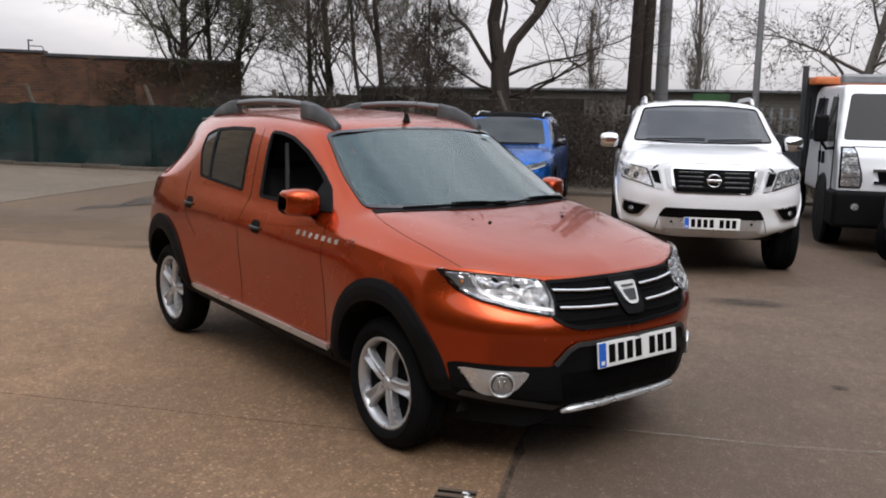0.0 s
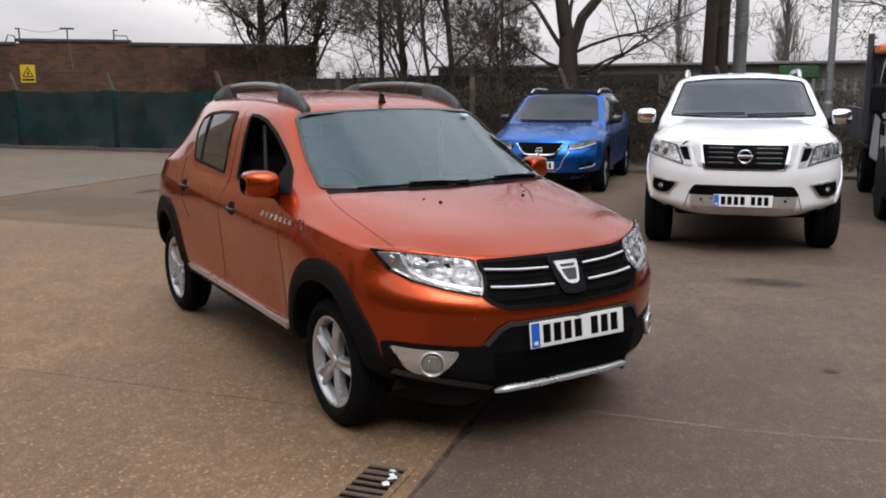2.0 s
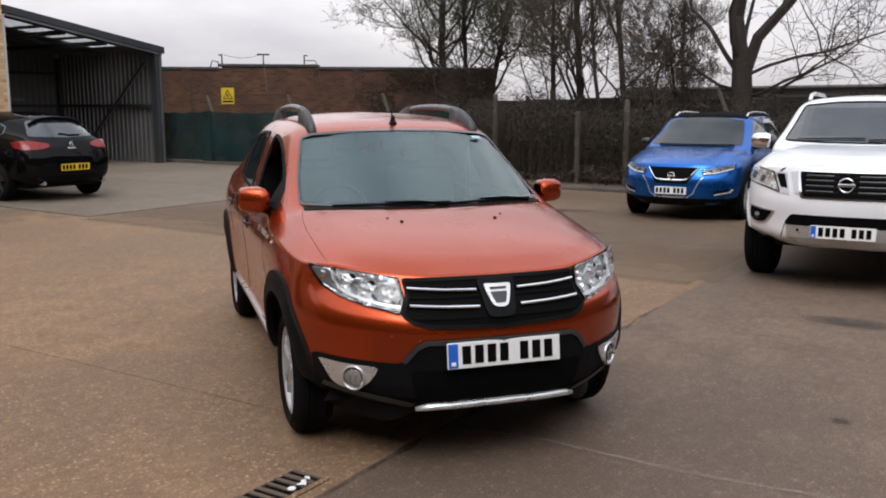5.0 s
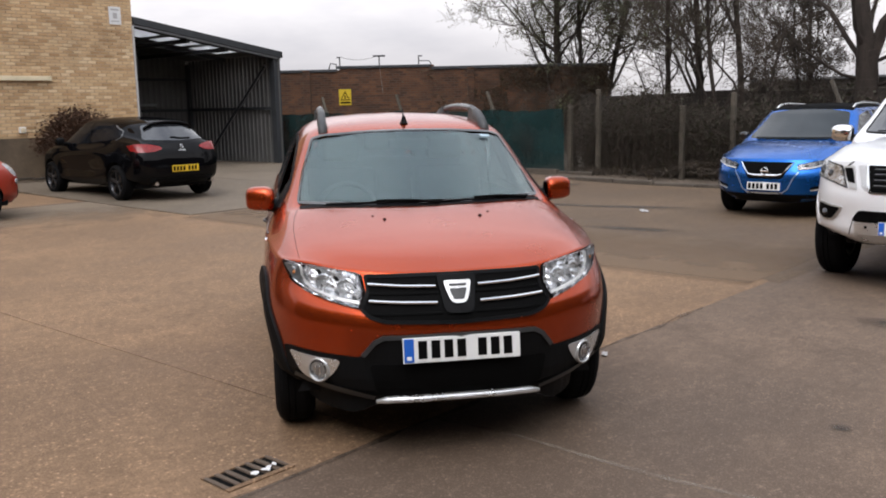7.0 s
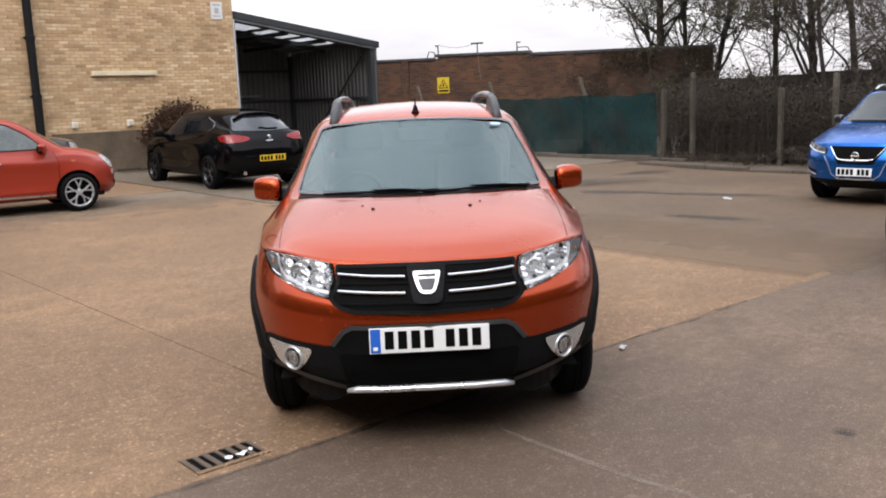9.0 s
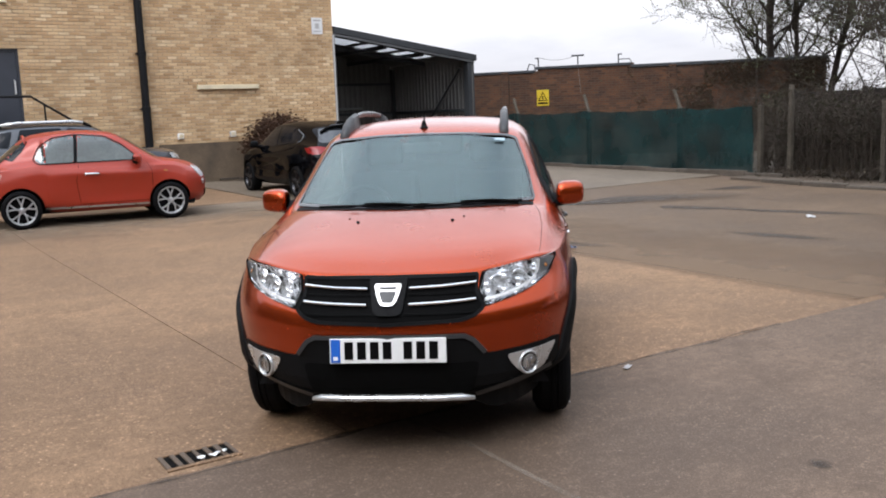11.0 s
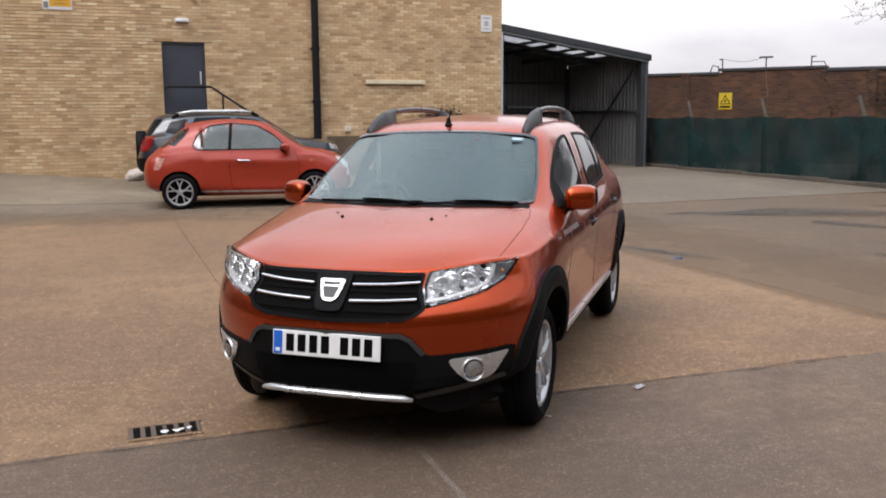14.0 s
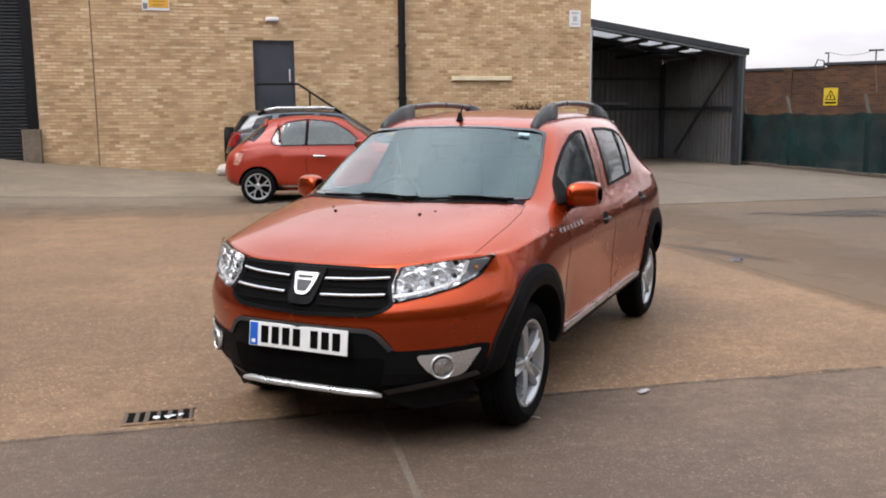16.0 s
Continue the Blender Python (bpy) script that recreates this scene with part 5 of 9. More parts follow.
def build_distance():
    # a long low unit beyond the scrub
    fb = thing("far_unit", pose(25.5, 16.0, 0, 0, 0, -57), "long low grey clad industrial unit beyond the trees", "building", kind="structure")
    part("wall", box(-15, 26, 0, 10, -0.3, 2.27), FAR_CLAD, fb)
    part("roof", box(-15.2, 26.2, -0.25, 10.2, 2.27, 2.37, 0.02), STEEL, fb)
    part("fascia", box(-1.6, -0.3, -0.3, -0.02, 1.80, 2.22, 0.02), mat("green_fascia_paint", (0.025, 0.10, 0.03, 1), 0.6), fb, "green fascia panel")
    for i in range(6):
        part("cladding_rib", box(-15, 26, -0.012, 0.01, 0.9 + 0.27 * i, 0.93 + 0.27 * i, 0.004, 1), FAR_CLAD, fb)
    ps = thing("palisade_fence", pose(17.9, 9.4, 0, 0, 0, -57), "grey steel palisade fence", "fence")
    for i in range(34):
        x = -4 + i * 0.24
        bm = box(x - 0.035, x + 0.035, -0.01, 0.012, 0.02, 1.7, 0.003, 1)
        part("pale", bm, STEEL, ps)
    for z in (0.4, 1.4):
        part("rail", box(-4.1, 4.2, 0.013, 0.05, z, z + 0.05, 0.004), STEEL, ps)
    lp = thing("lamp_column", pose(13.2, 7.31, 0), "plain grey steel lamp column", "lamp post")
    part("column", tube([(0, 0, 0), (0, 0, 1.2), (0, 0, 1.25), (0, 0, 8)], [0.095, 0.095, 0.07, 0.05], 12), STEEL, lp)
    ms = thing("mast", pose(17.28, 12.95, 0), "thick grey steel mast", "mast")
    part("shaft", tube([(0, 0, 0), (0, 0, 12)], [0.18, 0.16], 20), MAST, ms)


build_distance()


def build_boundary():
    """Low dark boards behind the scrub, added as a hedge's dark backdrop, panel by panel between posts."""
    fn = thing("hedge_backdrop", FRONT, "low dark board backdrop added behind the scrub in place of a hedge", "fence", kind="structure")
    wood = mat("dark_backdrop_boards", (0.030, 0.024, 0.019, 1), 0.9, 0, 0.4, 2.0, 40, 0.3)
    for i in range(8):
        d = 1.0 + i * 1.9
        part("panel", box(-9.03, -8.97, d + 0.05, d + 1.85, -0.1, 1.84 + 0.04 * math.sin(i * 2.0), 0.008), wood, fn)
        part("post", box(-9.06, -8.94, d - 0.05, d + 0.05, -0.1, 1.92, 0.01), wood, fn)


build_boundary()


def ground_marks():
    """A pale patched trench line and oily stains, thin layers on the asphalt."""
    v, f = [], []
    n = 60
    for i in range(n + 1):
        d = 17.62 + 7.0 * i / n
        s = 13.12 - 0.05 * (d - 17.6) + 0.05 * noise.noise((d * 1.3, 0, 0))
        w = 0.017 + 0.012 * noise.noise((d * 3, 5, 0))
        v += [(s - w, d, gz(s, d) + 0.004), (s + w, d, gz(s, d) + 0.004)]
    for i in range(n):
        f.append((2 * i, 2 * i + 1, 2 * i + 3, 2 * i + 2))
    ob = part("patched_seam", (v, f), PALE_SEAM)
    ob.matrix_basis = FRONT
    tagged(ob, "pale patched seam in the asphalt", "seam", kind="structure")
    for i, (x, y, a, b) in enumerate(((3.74, 6.22, 0.85, 0.22), (4.47, 4.13, 0.35, 0.16), (3.50, 0.92, 0.40, 0.22), (1.86, -0.77, 0.07, 0.05), (0.95, 6.0, 1.1, 0.16), (4.4, 12.7, 1.0, 0.45), (4.6, 8.9, 1.3, 0.28), (2.0, 11.1, 2.9, 0.75), (1.1, 10.40, 1.7, 0.24), (3.1, 9.75, 1.3, 0.30))):
        pts = [(a * math.cos(t) * (1 + 0.45 * noise.noise((math.cos(t) * 1.5, math.sin(t) * 1.5, i * 3.3))), b * math.sin(t) * (1 + 0.45 * noise.noise((math.cos(t) * 1.5, math.sin(t) * 1.5, i * 3.3 + 9)))) for t in np.linspace(0, 2 * math.pi, 28)[:-1]]
        ob = part("stain", ([(q[0], q[1], 0) for q in pts], [tuple(range(len(pts)))]), STAIN)
        ob.matrix_basis = pose(x, y, (0.017 if i == 4 else 0.013 if i in (0, 5, 6, 7) else 0.0136 if i > 7 else 0.005) + gz(*((FRONT.inverted() @ Vector((x, y, 0)))[:2])), 0, 0, 12 if i in (5, 7, 8) else -40 + 15 * math.sin(i * 2.2))
        tagged(ob, "dark oily stain soaked into the ground", "stain", "ground stains", kind="structure")


def edge_dirt():
    """Dark earth lodged along the ragged end of the concrete."""
    v, f, n = [], [], 150
    for i in range(n + 1):
        q = 10.0 + 15.0 * i / n
        mid = 17.60 + 0.03 * noise.noise((q * 1.9, 3, 1))
        w = 0.016 + 0.036 * noise.noise((q * 4.7, 8, 2))
        v += [(q, mid - w * 0.5, gz(q, mid) + 0.0105), (q, mid + w, gz(q, mid) + 0.0045)]
    for i in range(n):
        f.append((2 * i, 2 * i + 2, 2 * i + 3, 2 * i + 1))
    ob = part("dirt_seam", (v, f), stain_mat("lodged_dark_earth", (0.045, 0.033, 0.023, 1), 0.60))
    ob.matrix_basis = FRONT
    tagged(ob, "dark earth lodged along the end of the concrete", "dirt", kind="structure")


ground_marks()
edge_dirt()


# ---------------------------------------------------------------- the orange hatchback
def mirror_x(poly):
    return [(-a, b) for a, b in poly][::-1]


def arch_line(cy, cz, ry, rz, a0, a1, n=22):
    """Points of an arc in the side view; angles in degrees from the nose, over the top."""
    return [(cy - ry * math.cos(radians(a)), cz + rz * math.sin(radians(a))) for a in np.linspace(a0, a1, n)]


# half a body, as rows of five points from the middle line out to the shoulder
BONNET = [
    [(0, -0.655, 0.850), (0.30, -0.625, 0.852), (0.50, -0.545, 0.866), (0.655, -0.43, 0.888), (0.755, -0.30, 0.885)],
    [(0, -0.50, 0.912), (0.30, -0.47, 0.916), (0.53, -0.38, 0.926), (0.690, -0.27, 0.922), (0.795, -0.16, 0.890)],
    [(0, -0.22, 0.985), (0.30, -0.19, 0.988), (0.56, -0.12, 0.986), (0.715, -0.03, 0.968), (0.825, 0.05, 0.915)],
    [(0, 0.13, 1.052), (0.30, 0.155, 1.054), (0.58, 0.215, 1.048), (0.735, 0.26, 1.014), (0.836, 0.32, 0.935)],
]
SCREEN_AND_PILLARS = [
    [(0, 0.185, 1.052), (0.30, 0.21, 1.055), (0.59, 0.30, 1.056), (0.728, 0.40, 1.045), (0.824, 0.48, 0.962)],
    [(0, 0.555, 1.258), (0.30, 0.575, 1.252), (0.555, 0.63, 1.235), (0.678, 0.70, 1.200), (0.805, 0.78, 0.990)],
    [(0, 0.925, 1.448), (0.28, 0.93, 1.446), (0.515, 0.945, 1.428), (0.622, 0.99, 1.378), (0.797, 1.05, 1.005)],
]
ROOF = [
    [(0, 1.22, 1.505), (0.28, 1.22, 1.497), (0.515, 1.23, 1.468), (0.632, 1.24, 1.402), (0.796, 1.32, 1.015)],
    [(0, 1.75, 1.525), (0.28, 1.75, 1.515), (0.515, 1.75, 1.484), (0.630, 1.76, 1.412), (0.796, 1.80, 1.030)],
    [(0, 2.35, 1.508), (0.29, 2.35, 1.498), (0.540, 2.35, 1.448), (0.655, 2.36, 1.330), (0.800, 2.36, 1.045)],
]
TAILGATE = [
    [(0, 2.93, 1.462), (0.30, 2.90, 1.452), (0.510, 2.76, 1.390), (0.634, 2.705, 1.205), (0.800, 2.70, 1.042)],
    [(0, 3.07, 1.270), (0.30, 3.05, 1.265), (0.490, 2.97, 1.240), (0.600, 2.90, 1.110), (0.768, 2.88, 1.018)],
    [(0, 3.17, 1.040), (0.30, 3.155, 1.040), (0.500, 3.10, 1.040), (0.630, 3.05, 1.020), (0.738, 2.99, 0.990)],
]
HATCH_STATIONS = BONNET + SCREEN_AND_PILLARS + ROOF + TAILGATE
HATCH_NOSE = [
    [(0, -0.700, 0.775), (0.30, -0.672, 0.778), (0.50, -0.585, 0.785), (0.675, -0.445, 0.800), (0.792, -0.285, 0.805)],
    [(0, -0.775, 0.655), (0.30, -0.756, 0.658), (0.50, -0.680, 0.662), (0.698, -0.525, 0.668), (0.822, -0.305, 0.675)],
    [(0, -0.774, 0.510), (0.30, -0.754, 0.510), (0.51, -0.662, 0.505), (0.702, -0.505, 0.505), (0.822, -0.300, 0.510)],
    [(0, -0.735, 0.320), (0.30, -0.728, 0.322), (0.51, -0.640, 0.340), (0.690, -0.485, 0.365), (0.805, -0.300, 0.375)],
    [(0, -0.620, 0.250), (0.30, -0.615, 0.250), (0.46, -0.540, 0.260), (0.580, -0.420, 0.280), (0.640, -0.290, 0.290)],
]
FRONT_FLANK = [
    [(0.825, 0.805), (0.850, 0.815), (0.858, 0.825), (0.860, 0.835), (0.862, 0.850), (0.862, 0.865)],
    [(0.845, 0.670), (0.866, 0.675), (0.860, 0.680), (0.846, 0.685), (0.843, 0.690), (0.843, 0.700)],
    [(0.850, 0.510), (0.868, 0.510), (0.856, 0.505), (0.832, 0.500), (0.826, 0.500), (0.826, 0.500)],
    [(0.825, 0.375), (0.835, 0.370), (0.828, 0.355), (0.822, 0.345), (0.822, 0.345), (0.822, 0.348)],
    [(0.715, 0.260), (0.720, 0.260), (0.720, 0.255), (0.720, 0.250), (0.720, 0.250), (0.720, 0.250)],
]
REAR_FLANK = [
    [(0.862, 0.875), (0.862, 0.895), (0.856, 0.900), (0.845, 0.915), (0.812, 0.900), (0.765, 0.885)],
    [(0.844, 0.710), (0.854, 0.725), (0.868, 0.745), (0.850, 0.770), (0.830, 0.775), (0.790, 0.775)],
    [(0.828, 0.505), (0.848, 0.520), (0.870, 0.540), (0.855, 0.560), (0.832, 0.570), (0.790, 0.570)],
    [(0.824, 0.352), (0.830, 0.365), (0.838, 0.385), (0.828, 0.400), (0.805, 0.410), (0.760, 0.410)],
    [(0.720, 0.250), (0.720, 0.260), (0.720, 0.280), (0.700, 0.310), (0.680, 0.320), (0.640, 0.320)],
]
HATCH_FLANK = [a + b for a, b in zip(FRONT_FLANK, REAR_FLANK)]
HATCH_TAIL = [
    [(0.690, 3.08, 0.890), (0.52, 3.16, 0.890), (0.30, 3.20, 0.890), (0, 3.21, 0.890)],
    [(0.710, 3.12, 0.775), (0.54, 3.20, 0.775), (0.30, 3.24, 0.775), (0, 3.25, 0.775)],
    [(0.710, 3.13, 0.570), (0.54, 3.22, 0.570), (0.30, 3.26, 0.570), (0, 3.27, 0.570)],
    [(0.680, 3.09, 0.410), (0.52, 3.18, 0.410), (0.30, 3.22, 0.410), (0, 3.23, 0.410)],
    [(0.580, 2.98, 0.320), (0.45, 3.05, 0.320), (0.28, 3.08, 0.320), (0, 3.08, 0.320)],
]


def seat(parent, x, y, z, w=0.48):
    st = new("seat")
    st.parent = parent
    st.matrix_basis = Matrix.Translation((x, y, z))
    part("cushion", box(-w / 2, w / 2, -0.24, 0.26, -0.02, 0.14, 0.05, 3), SEAT, st)
    b = box(-w / 2, w / 2, -0.06, 0.07, 0, 0.60, 0.05, 3)
    b.transform(Matrix.Translation((0, 0.26, 0.08)) @ Matrix.Rotation(radians(-16), 4, "X"))
    part("seat_back", b, SEAT, st)
    b = box(-0.13, 0.13, -0.045, 0.045, 0, 0.17, 0.04, 3)
    b.transform(Matrix.Translation((0, 0.43, 0.70)) @ Matrix.Rotation(radians(-10), 4, "X"))
    part("headrest", b, SEAT, st)


def steering_wheel(parent, x, y, z):
    sw = new("steering_wheel")
    sw.parent = parent
    sw.matrix_basis = pose(x, y, z, 62, 0, 0)
    ring = [(0.175 * math.cos(t), 0.175 * math.sin(t), 0) for t in np.linspace(0, 2 * math.pi, 33)]
    part("wheel_ring", tube(ring, 0.016, 8), INSIDE, sw, smooth=True)
    b = box(-0.07, 0.07, -0.06, 0.06, -0.03, 0.02, 0.025, 3)
    for a in (0, math.pi, -math.pi / 2):
        tube([(0.05 * math.cos(a), 0.05 * math.sin(a), 0), (0.17 * math.cos(a), 0.17 * math.sin(a), 0)], 0.018, 6, b)
    part("boss", b, INSIDE, sw)


def door_mirror(shell, parent, side, x0, x1, y, z, h, cap, depth=0.12, glass=True):
    """A door mirror: cap over a black housing, on a foot."""
    s = 1 if side == "l" else -1
    mr = new("door_mirror")
    mr.parent = parent
    prof = [(0.0, 0.66), (0.10, 0.88), (0.30, 1.0), (0.70, 0.98), (0.90, 0.86), (0.97, 0.72), (1.0, 0.50)]
    def hull(scale, zlo, zhi, dy0, dy1):
        b = bmesh.new()
        rings = []
        for t, hh in prof:
            x = x0 + (x1 - x0) * t
            ring = []
            for k in range(14):
                a = 2 * math.pi * k / 14
                ca, sa = math.cos(a), math.sin(a)
                yy = y + (dy0 if ca < 0 else dy1) * abs(ca) ** 0.55 * (0.5 + 0.5 * hh) * (1 if ca > 0 else -1) * (1 if ca < 0 else 1)
                zz = z + (zhi if sa > 0 else zlo) * hh * abs(sa) ** 0.42 * (1 if sa > 0 else -1) * scale
                ring.append(b.verts.new((s * x, yy + 0.05 * t, zz)))
            rings.append(ring)
        for r0, r1 in zip(rings, rings[1:]):
            for k in range(14):
                b.faces.new((r0[k], r0[(k + 1) % 14], r1[(k + 1) % 14], r1[k]))
        b.faces.new(rings[0])
        b.faces.new(rings[-1][::-1])
        return b
    part("housing", hull(1.0, h * 0.48, h * 0.46, depth * 0.60, depth * 0.45), PLASTIC, mr, "black mirror housing", True)
    part("cap", hull(1.0, h * 0.47, h * 0.52, depth * 0.72, depth * 0.30), cap, mr, "body-coloured mirror cap", True)
    b = tube([(s * (x0 - 0.10), y + 0.03, z - h * 0.40), (s * (x0 + 0.05), y + 0.02, z - h * 0.22)], [0.055, 0.045], 10, None, 0.6)
    part("mirror_foot", b, PLASTIC, mr)
    b = box(s * (x0 + 0.03), s * (x1 - 0.03), y + depth * 0.46, y + depth * 0.47, z - h * 0.36, z + h * 0.36) if s > 0 else box(s * (x1 - 0.03), s * (x0 + 0.03), y + depth * 0.46, y + depth * 0.47, z - h * 0.36, z + h * 0.36)
    part("mirror_glass", b, CHROME, mr)


SCREEN = rounded([(-0.668, 1.066), (-0.634, 1.20), (-0.565, 1.392), (-0.50, 1.412), (-0.25, 1.428), (0, 1.432), (0.25, 1.428), (0.50, 1.412), (0.565, 1.392), (0.634, 1.20), (0.668, 1.066), (0.35, 1.062), (0, 1.060), (-0.35, 1.062)], 0.02)
FRONT_WINDOW = rounded([(0.53, 1.035), (0.63, 1.138), (0.78, 1.225), (0.95, 1.308), (1.13, 1.370), (1.27, 1.392), (1.395, 1.394), (1.275, 1.034), (0.9, 1.028)], 0.03)
REAR_WINDOW = rounded([(1.505, 1.046), (1.63, 1.402), (1.93, 1.398), (2.16, 1.378), (2.27, 1.340), (2.25, 1.25), (2.11, 1.082), (1.8, 1.062)], 0.03)


def orange_hatchback():
    car = thing("hatchback", pose(-0.01, 0, 0.012, 0.45, 0, 0), "burnt orange crossover hatchback, parked with an open driver's window", "car")
    upper, lower = nets(HATCH_NOSE, HATCH_STATIONS, HATCH_FLANK, HATCH_TAIL)
    sh = Shell(upper, lower, 9, 12)
    grow = lambda poly, k: [(a + (a - cx) * k, b + (b - cz) * k) for cx, cz in [(sum(p[0] for p in poly) / len(poly), sum(p[1] for p in poly) / len(poly))] for a, b in poly]  # noqa: E731
    fw, rw, sc = FRONT_WINDOW, REAR_WINDOW, SCREEN

    def cut(x, y, z):
        if z < 0.72 and abs(x) > 0.45 and min(math.hypot((y + 0.005) / 0.348, (z - 0.315) / 0.390), math.hypot((y - 2.584) / 0.348, (z - 0.315) / 0.390)) < 1:
            return True
        if abs(x) > 0.5 and z > 1.0 and (inside(fw, y, z) or inside(rw, y, z)):
            return True
        return y < 1.05 and z > 1.05 and abs(x) < 0.68 and y > 0.19 and inside(sc, x, z)
    skirt = lambda x, y, z: z < (0.40 if y < -0.2 else 0.345) or (y > 3.0 and z < 0.5)  # noqa: E731
    sh.body(lambda x, y, z: cut(x, y, z) or skirt(x, y, z), PAINT_ORANGE, car, "body")
    sh.body(lambda x, y, z: cut(x, y, z) or not skirt(x, y, z), PLASTIC, car, "lower_skirt", "black lower skirt")
    part("underside", box(-0.50, 0.50, -0.50, 3.0, 0.262, 0.31, 0.02), INSIDE, car)
    # glazing
    ws = sh.patch("windscreen", SCREEN, "f", GLASS_CLEAR, car, 0.004, 0.0, 0.06, "clear windscreen reflecting the sky", pane=0.005)
    ws.visible_shadow = False
    sh.ring("windscreen_border", grow(SCREEN, 0.010), "f", GLOSS_BLACK, car, 0.012, 0.0075, 0.04, 0.010, "black screen border", sheet=sh.even)
    for v in "lr":
        for nm, poly in (("front_window", FRONT_WINDOW), ("rear_window", REAR_WINDOW)):
            if not (v == "r" and nm == "front_window"):
                g = sh.patch(nm, poly, v, GLASS_TEAL, car, 0.0005, 0.0, 0.06, pane=0.004)
                g.visible_shadow = False
            sh.ring("window_seal", grow(poly, 0.012), v, PLASTIC, car, 0.016, 0.005, 0.03, 0.012)
        sh.line("pillar_bar", [(1.97, 1.075), (2.12, 1.38)], v, PLASTIC, car, 0.026, 0.006)
        # shut lines
        for nm, pts in (("door_gap", [(0.47, 0.40), (0.475, 0.70), (0.49, 0.92), (0.52, 1.03)]), ("door_gap", [(1.42, 0.37), (1.44, 0.70), (1.385, 1.03), (1.47, 1.30), (1.51, 1.405)]),
                        ("door_gap", [(2.02, 0.72), (2.14, 0.82), (2.24, 0.98), (2.29, 1.10)]), ("door_gap", [(0.47, 0.40), (1.0, 0.385), (1.42, 0.37), (1.86, 0.39)])):
            sh.line(nm, pts, v, INK, car, 0.0034, 0.001)
        # wheel arches, sill, handles, badge lettering as bars
        for cy in (0.0, 2.589):
            inner = arch_line(cy - 0.005, 0.315, 0.336, 0.380, 3, 177, 30)
            outer = arch_line(cy - 0.008, 0.315, 0.418, 0.482, 2, 178, 30)
            sh.band("arch_cladding", inner, outer, v, PLASTIC, car, 0.013, 0.03, 3, 0.008, "black plastic wheel arch cladding")
            s = 1 if v == "l" else -1
            liner = bmesh.new()
            rows = []
            for a in np.linspace(-5, 185, 20):
                rows.append([liner.verts.new((s * xx, cy - 0.02 - 0.40 * math.cos(radians(a)), 0.305 + 0.40 * math.sin(radians(a)))) for xx in (max(0.56, abs(sh.at(cy - 0.02 - 0.40 * math.cos(radians(a)), 0.305 + 0.40 * math.sin(radians(a)), v).x) - 0.02), 0.50)])
            for r0, r1 in zip(rows, rows[1:]):
                liner.faces.new((r0[0], r0[1], r1[1], r1[0]))
            liner.faces.new([r[1] for r in rows])
            part("arch_liner", liner, INSIDE, car)
        sh.band("sill", [(y, 0.305) for y in np.linspace(0.42, 2.17, 24)], [(y, 0.362 + 0.02 * (y - 0.4) / 1.8) for y in np.linspace(0.42, 2.17, 24)], v, PLASTIC, car, 0.010, 0.02, 2, 0.006)
        sh.band("sill_trim", [(y, 0.352 + 0.012 * y) for y in np.linspace(0.45, 2.10, 22)], [(y, 0.382 + 0.012 * y) for y in np.linspace(0.45, 2.10, 22)], v, SATIN, car, 0.016, 0.02, 1, 0.0, "satin silver sill strip")
        for y0, z0 in ((1.20, 0.880), (2.14, 0.918)):
            s = 1 if v == "l" else -1
            p = sh.at(y0, z0, v, 0.0)
            hd = new("door_handle")
            hd.parent = car
            sh.patch("handle_cup", rounded([(y0 - 0.055, z0 - 0.036), (y0 - 0.055, z0 + 0.036), (y0 + 0.042, z0 + 0.038), (y0 + 0.048, z0 - 0.032)], 0.03), v, PLASTIC, hd, 0.002, 0.004, 0.03)
            part("grip", tube([(p.x + s * 0.001, y0 - 0.060, z0 - 0.004), (p.x + s * 0.016, y0 - 0.045, z0 - 0.002), (p.x + s * 0.019, y0 + 0.02, z0), (p.x + s * 0.002, y0 + 0.055, z0 + 0.002)], [0.006, 0.009, 0.009, 0.006], 8), PLASTIC_GREY, hd, "dark grey door grip", True)
        for i in range(7):
            y0 = 0.735 - i * 0.062
            sh.patch("lettering_bar", [(y0 - 0.013, 0.898), (y0 - 0.016, 0.922), (y0 + 0.012, 0.922), (y0 + 0.015, 0.898)], v, SATIN, car, 0.003, 0.003, 0.03, "satin bar in place of badge lettering")
        sh.patch("side_repeater", rounded([(0.215, 0.895), (0.225, 0.935), (0.275, 0.935), (0.280, 0.905)], 0.012), v, GLASS_LAMP, car, 0.008, 0.01, 0.02, "clear side indicator lens")
        sh.patch("mirror_panel", [(0.52, 1.03), (0.625, 1.135), (0.70, 1.175), (0.735, 1.022)], v, PLASTIC, car, 0.008, 0.01, 0.04, "black mirror corner panel")
    # nose: lamps, grille, bumper
    lamp_r = [(-0.748, 0.882), (-0.60, 0.874), (-0.435, 0.852), (-0.417, 0.845), (-0.405, 0.775), (-0.432, 0.708), (-0.56, 0.735), (-0.655, 0.765), (-0.712, 0.80)]
    for s in (-1, 1):
        poly = lamp_r if s < 0 else mirror_x(lamp_r)
        hl = new("headlamp")
        hl.parent = car
        big = grow(poly, 0.035)
        sh.patch("lamp_bezel", rounded(big, 0.012), "f", INK, hl, 0.003, 0.012, 0.04, "dark lamp surround")
        sh.patch("reflector", rounded(grow(poly, -0.08), 0.015), "f", LAMP_IN, hl, 0.013, 0.004, 0.010, "fluted silvered reflector",
                 lift=lambda a, b: 0.0055 * math.sin(a * 88) + 0.0045 * math.sin(b * 115 + a * 40) - 0.003)
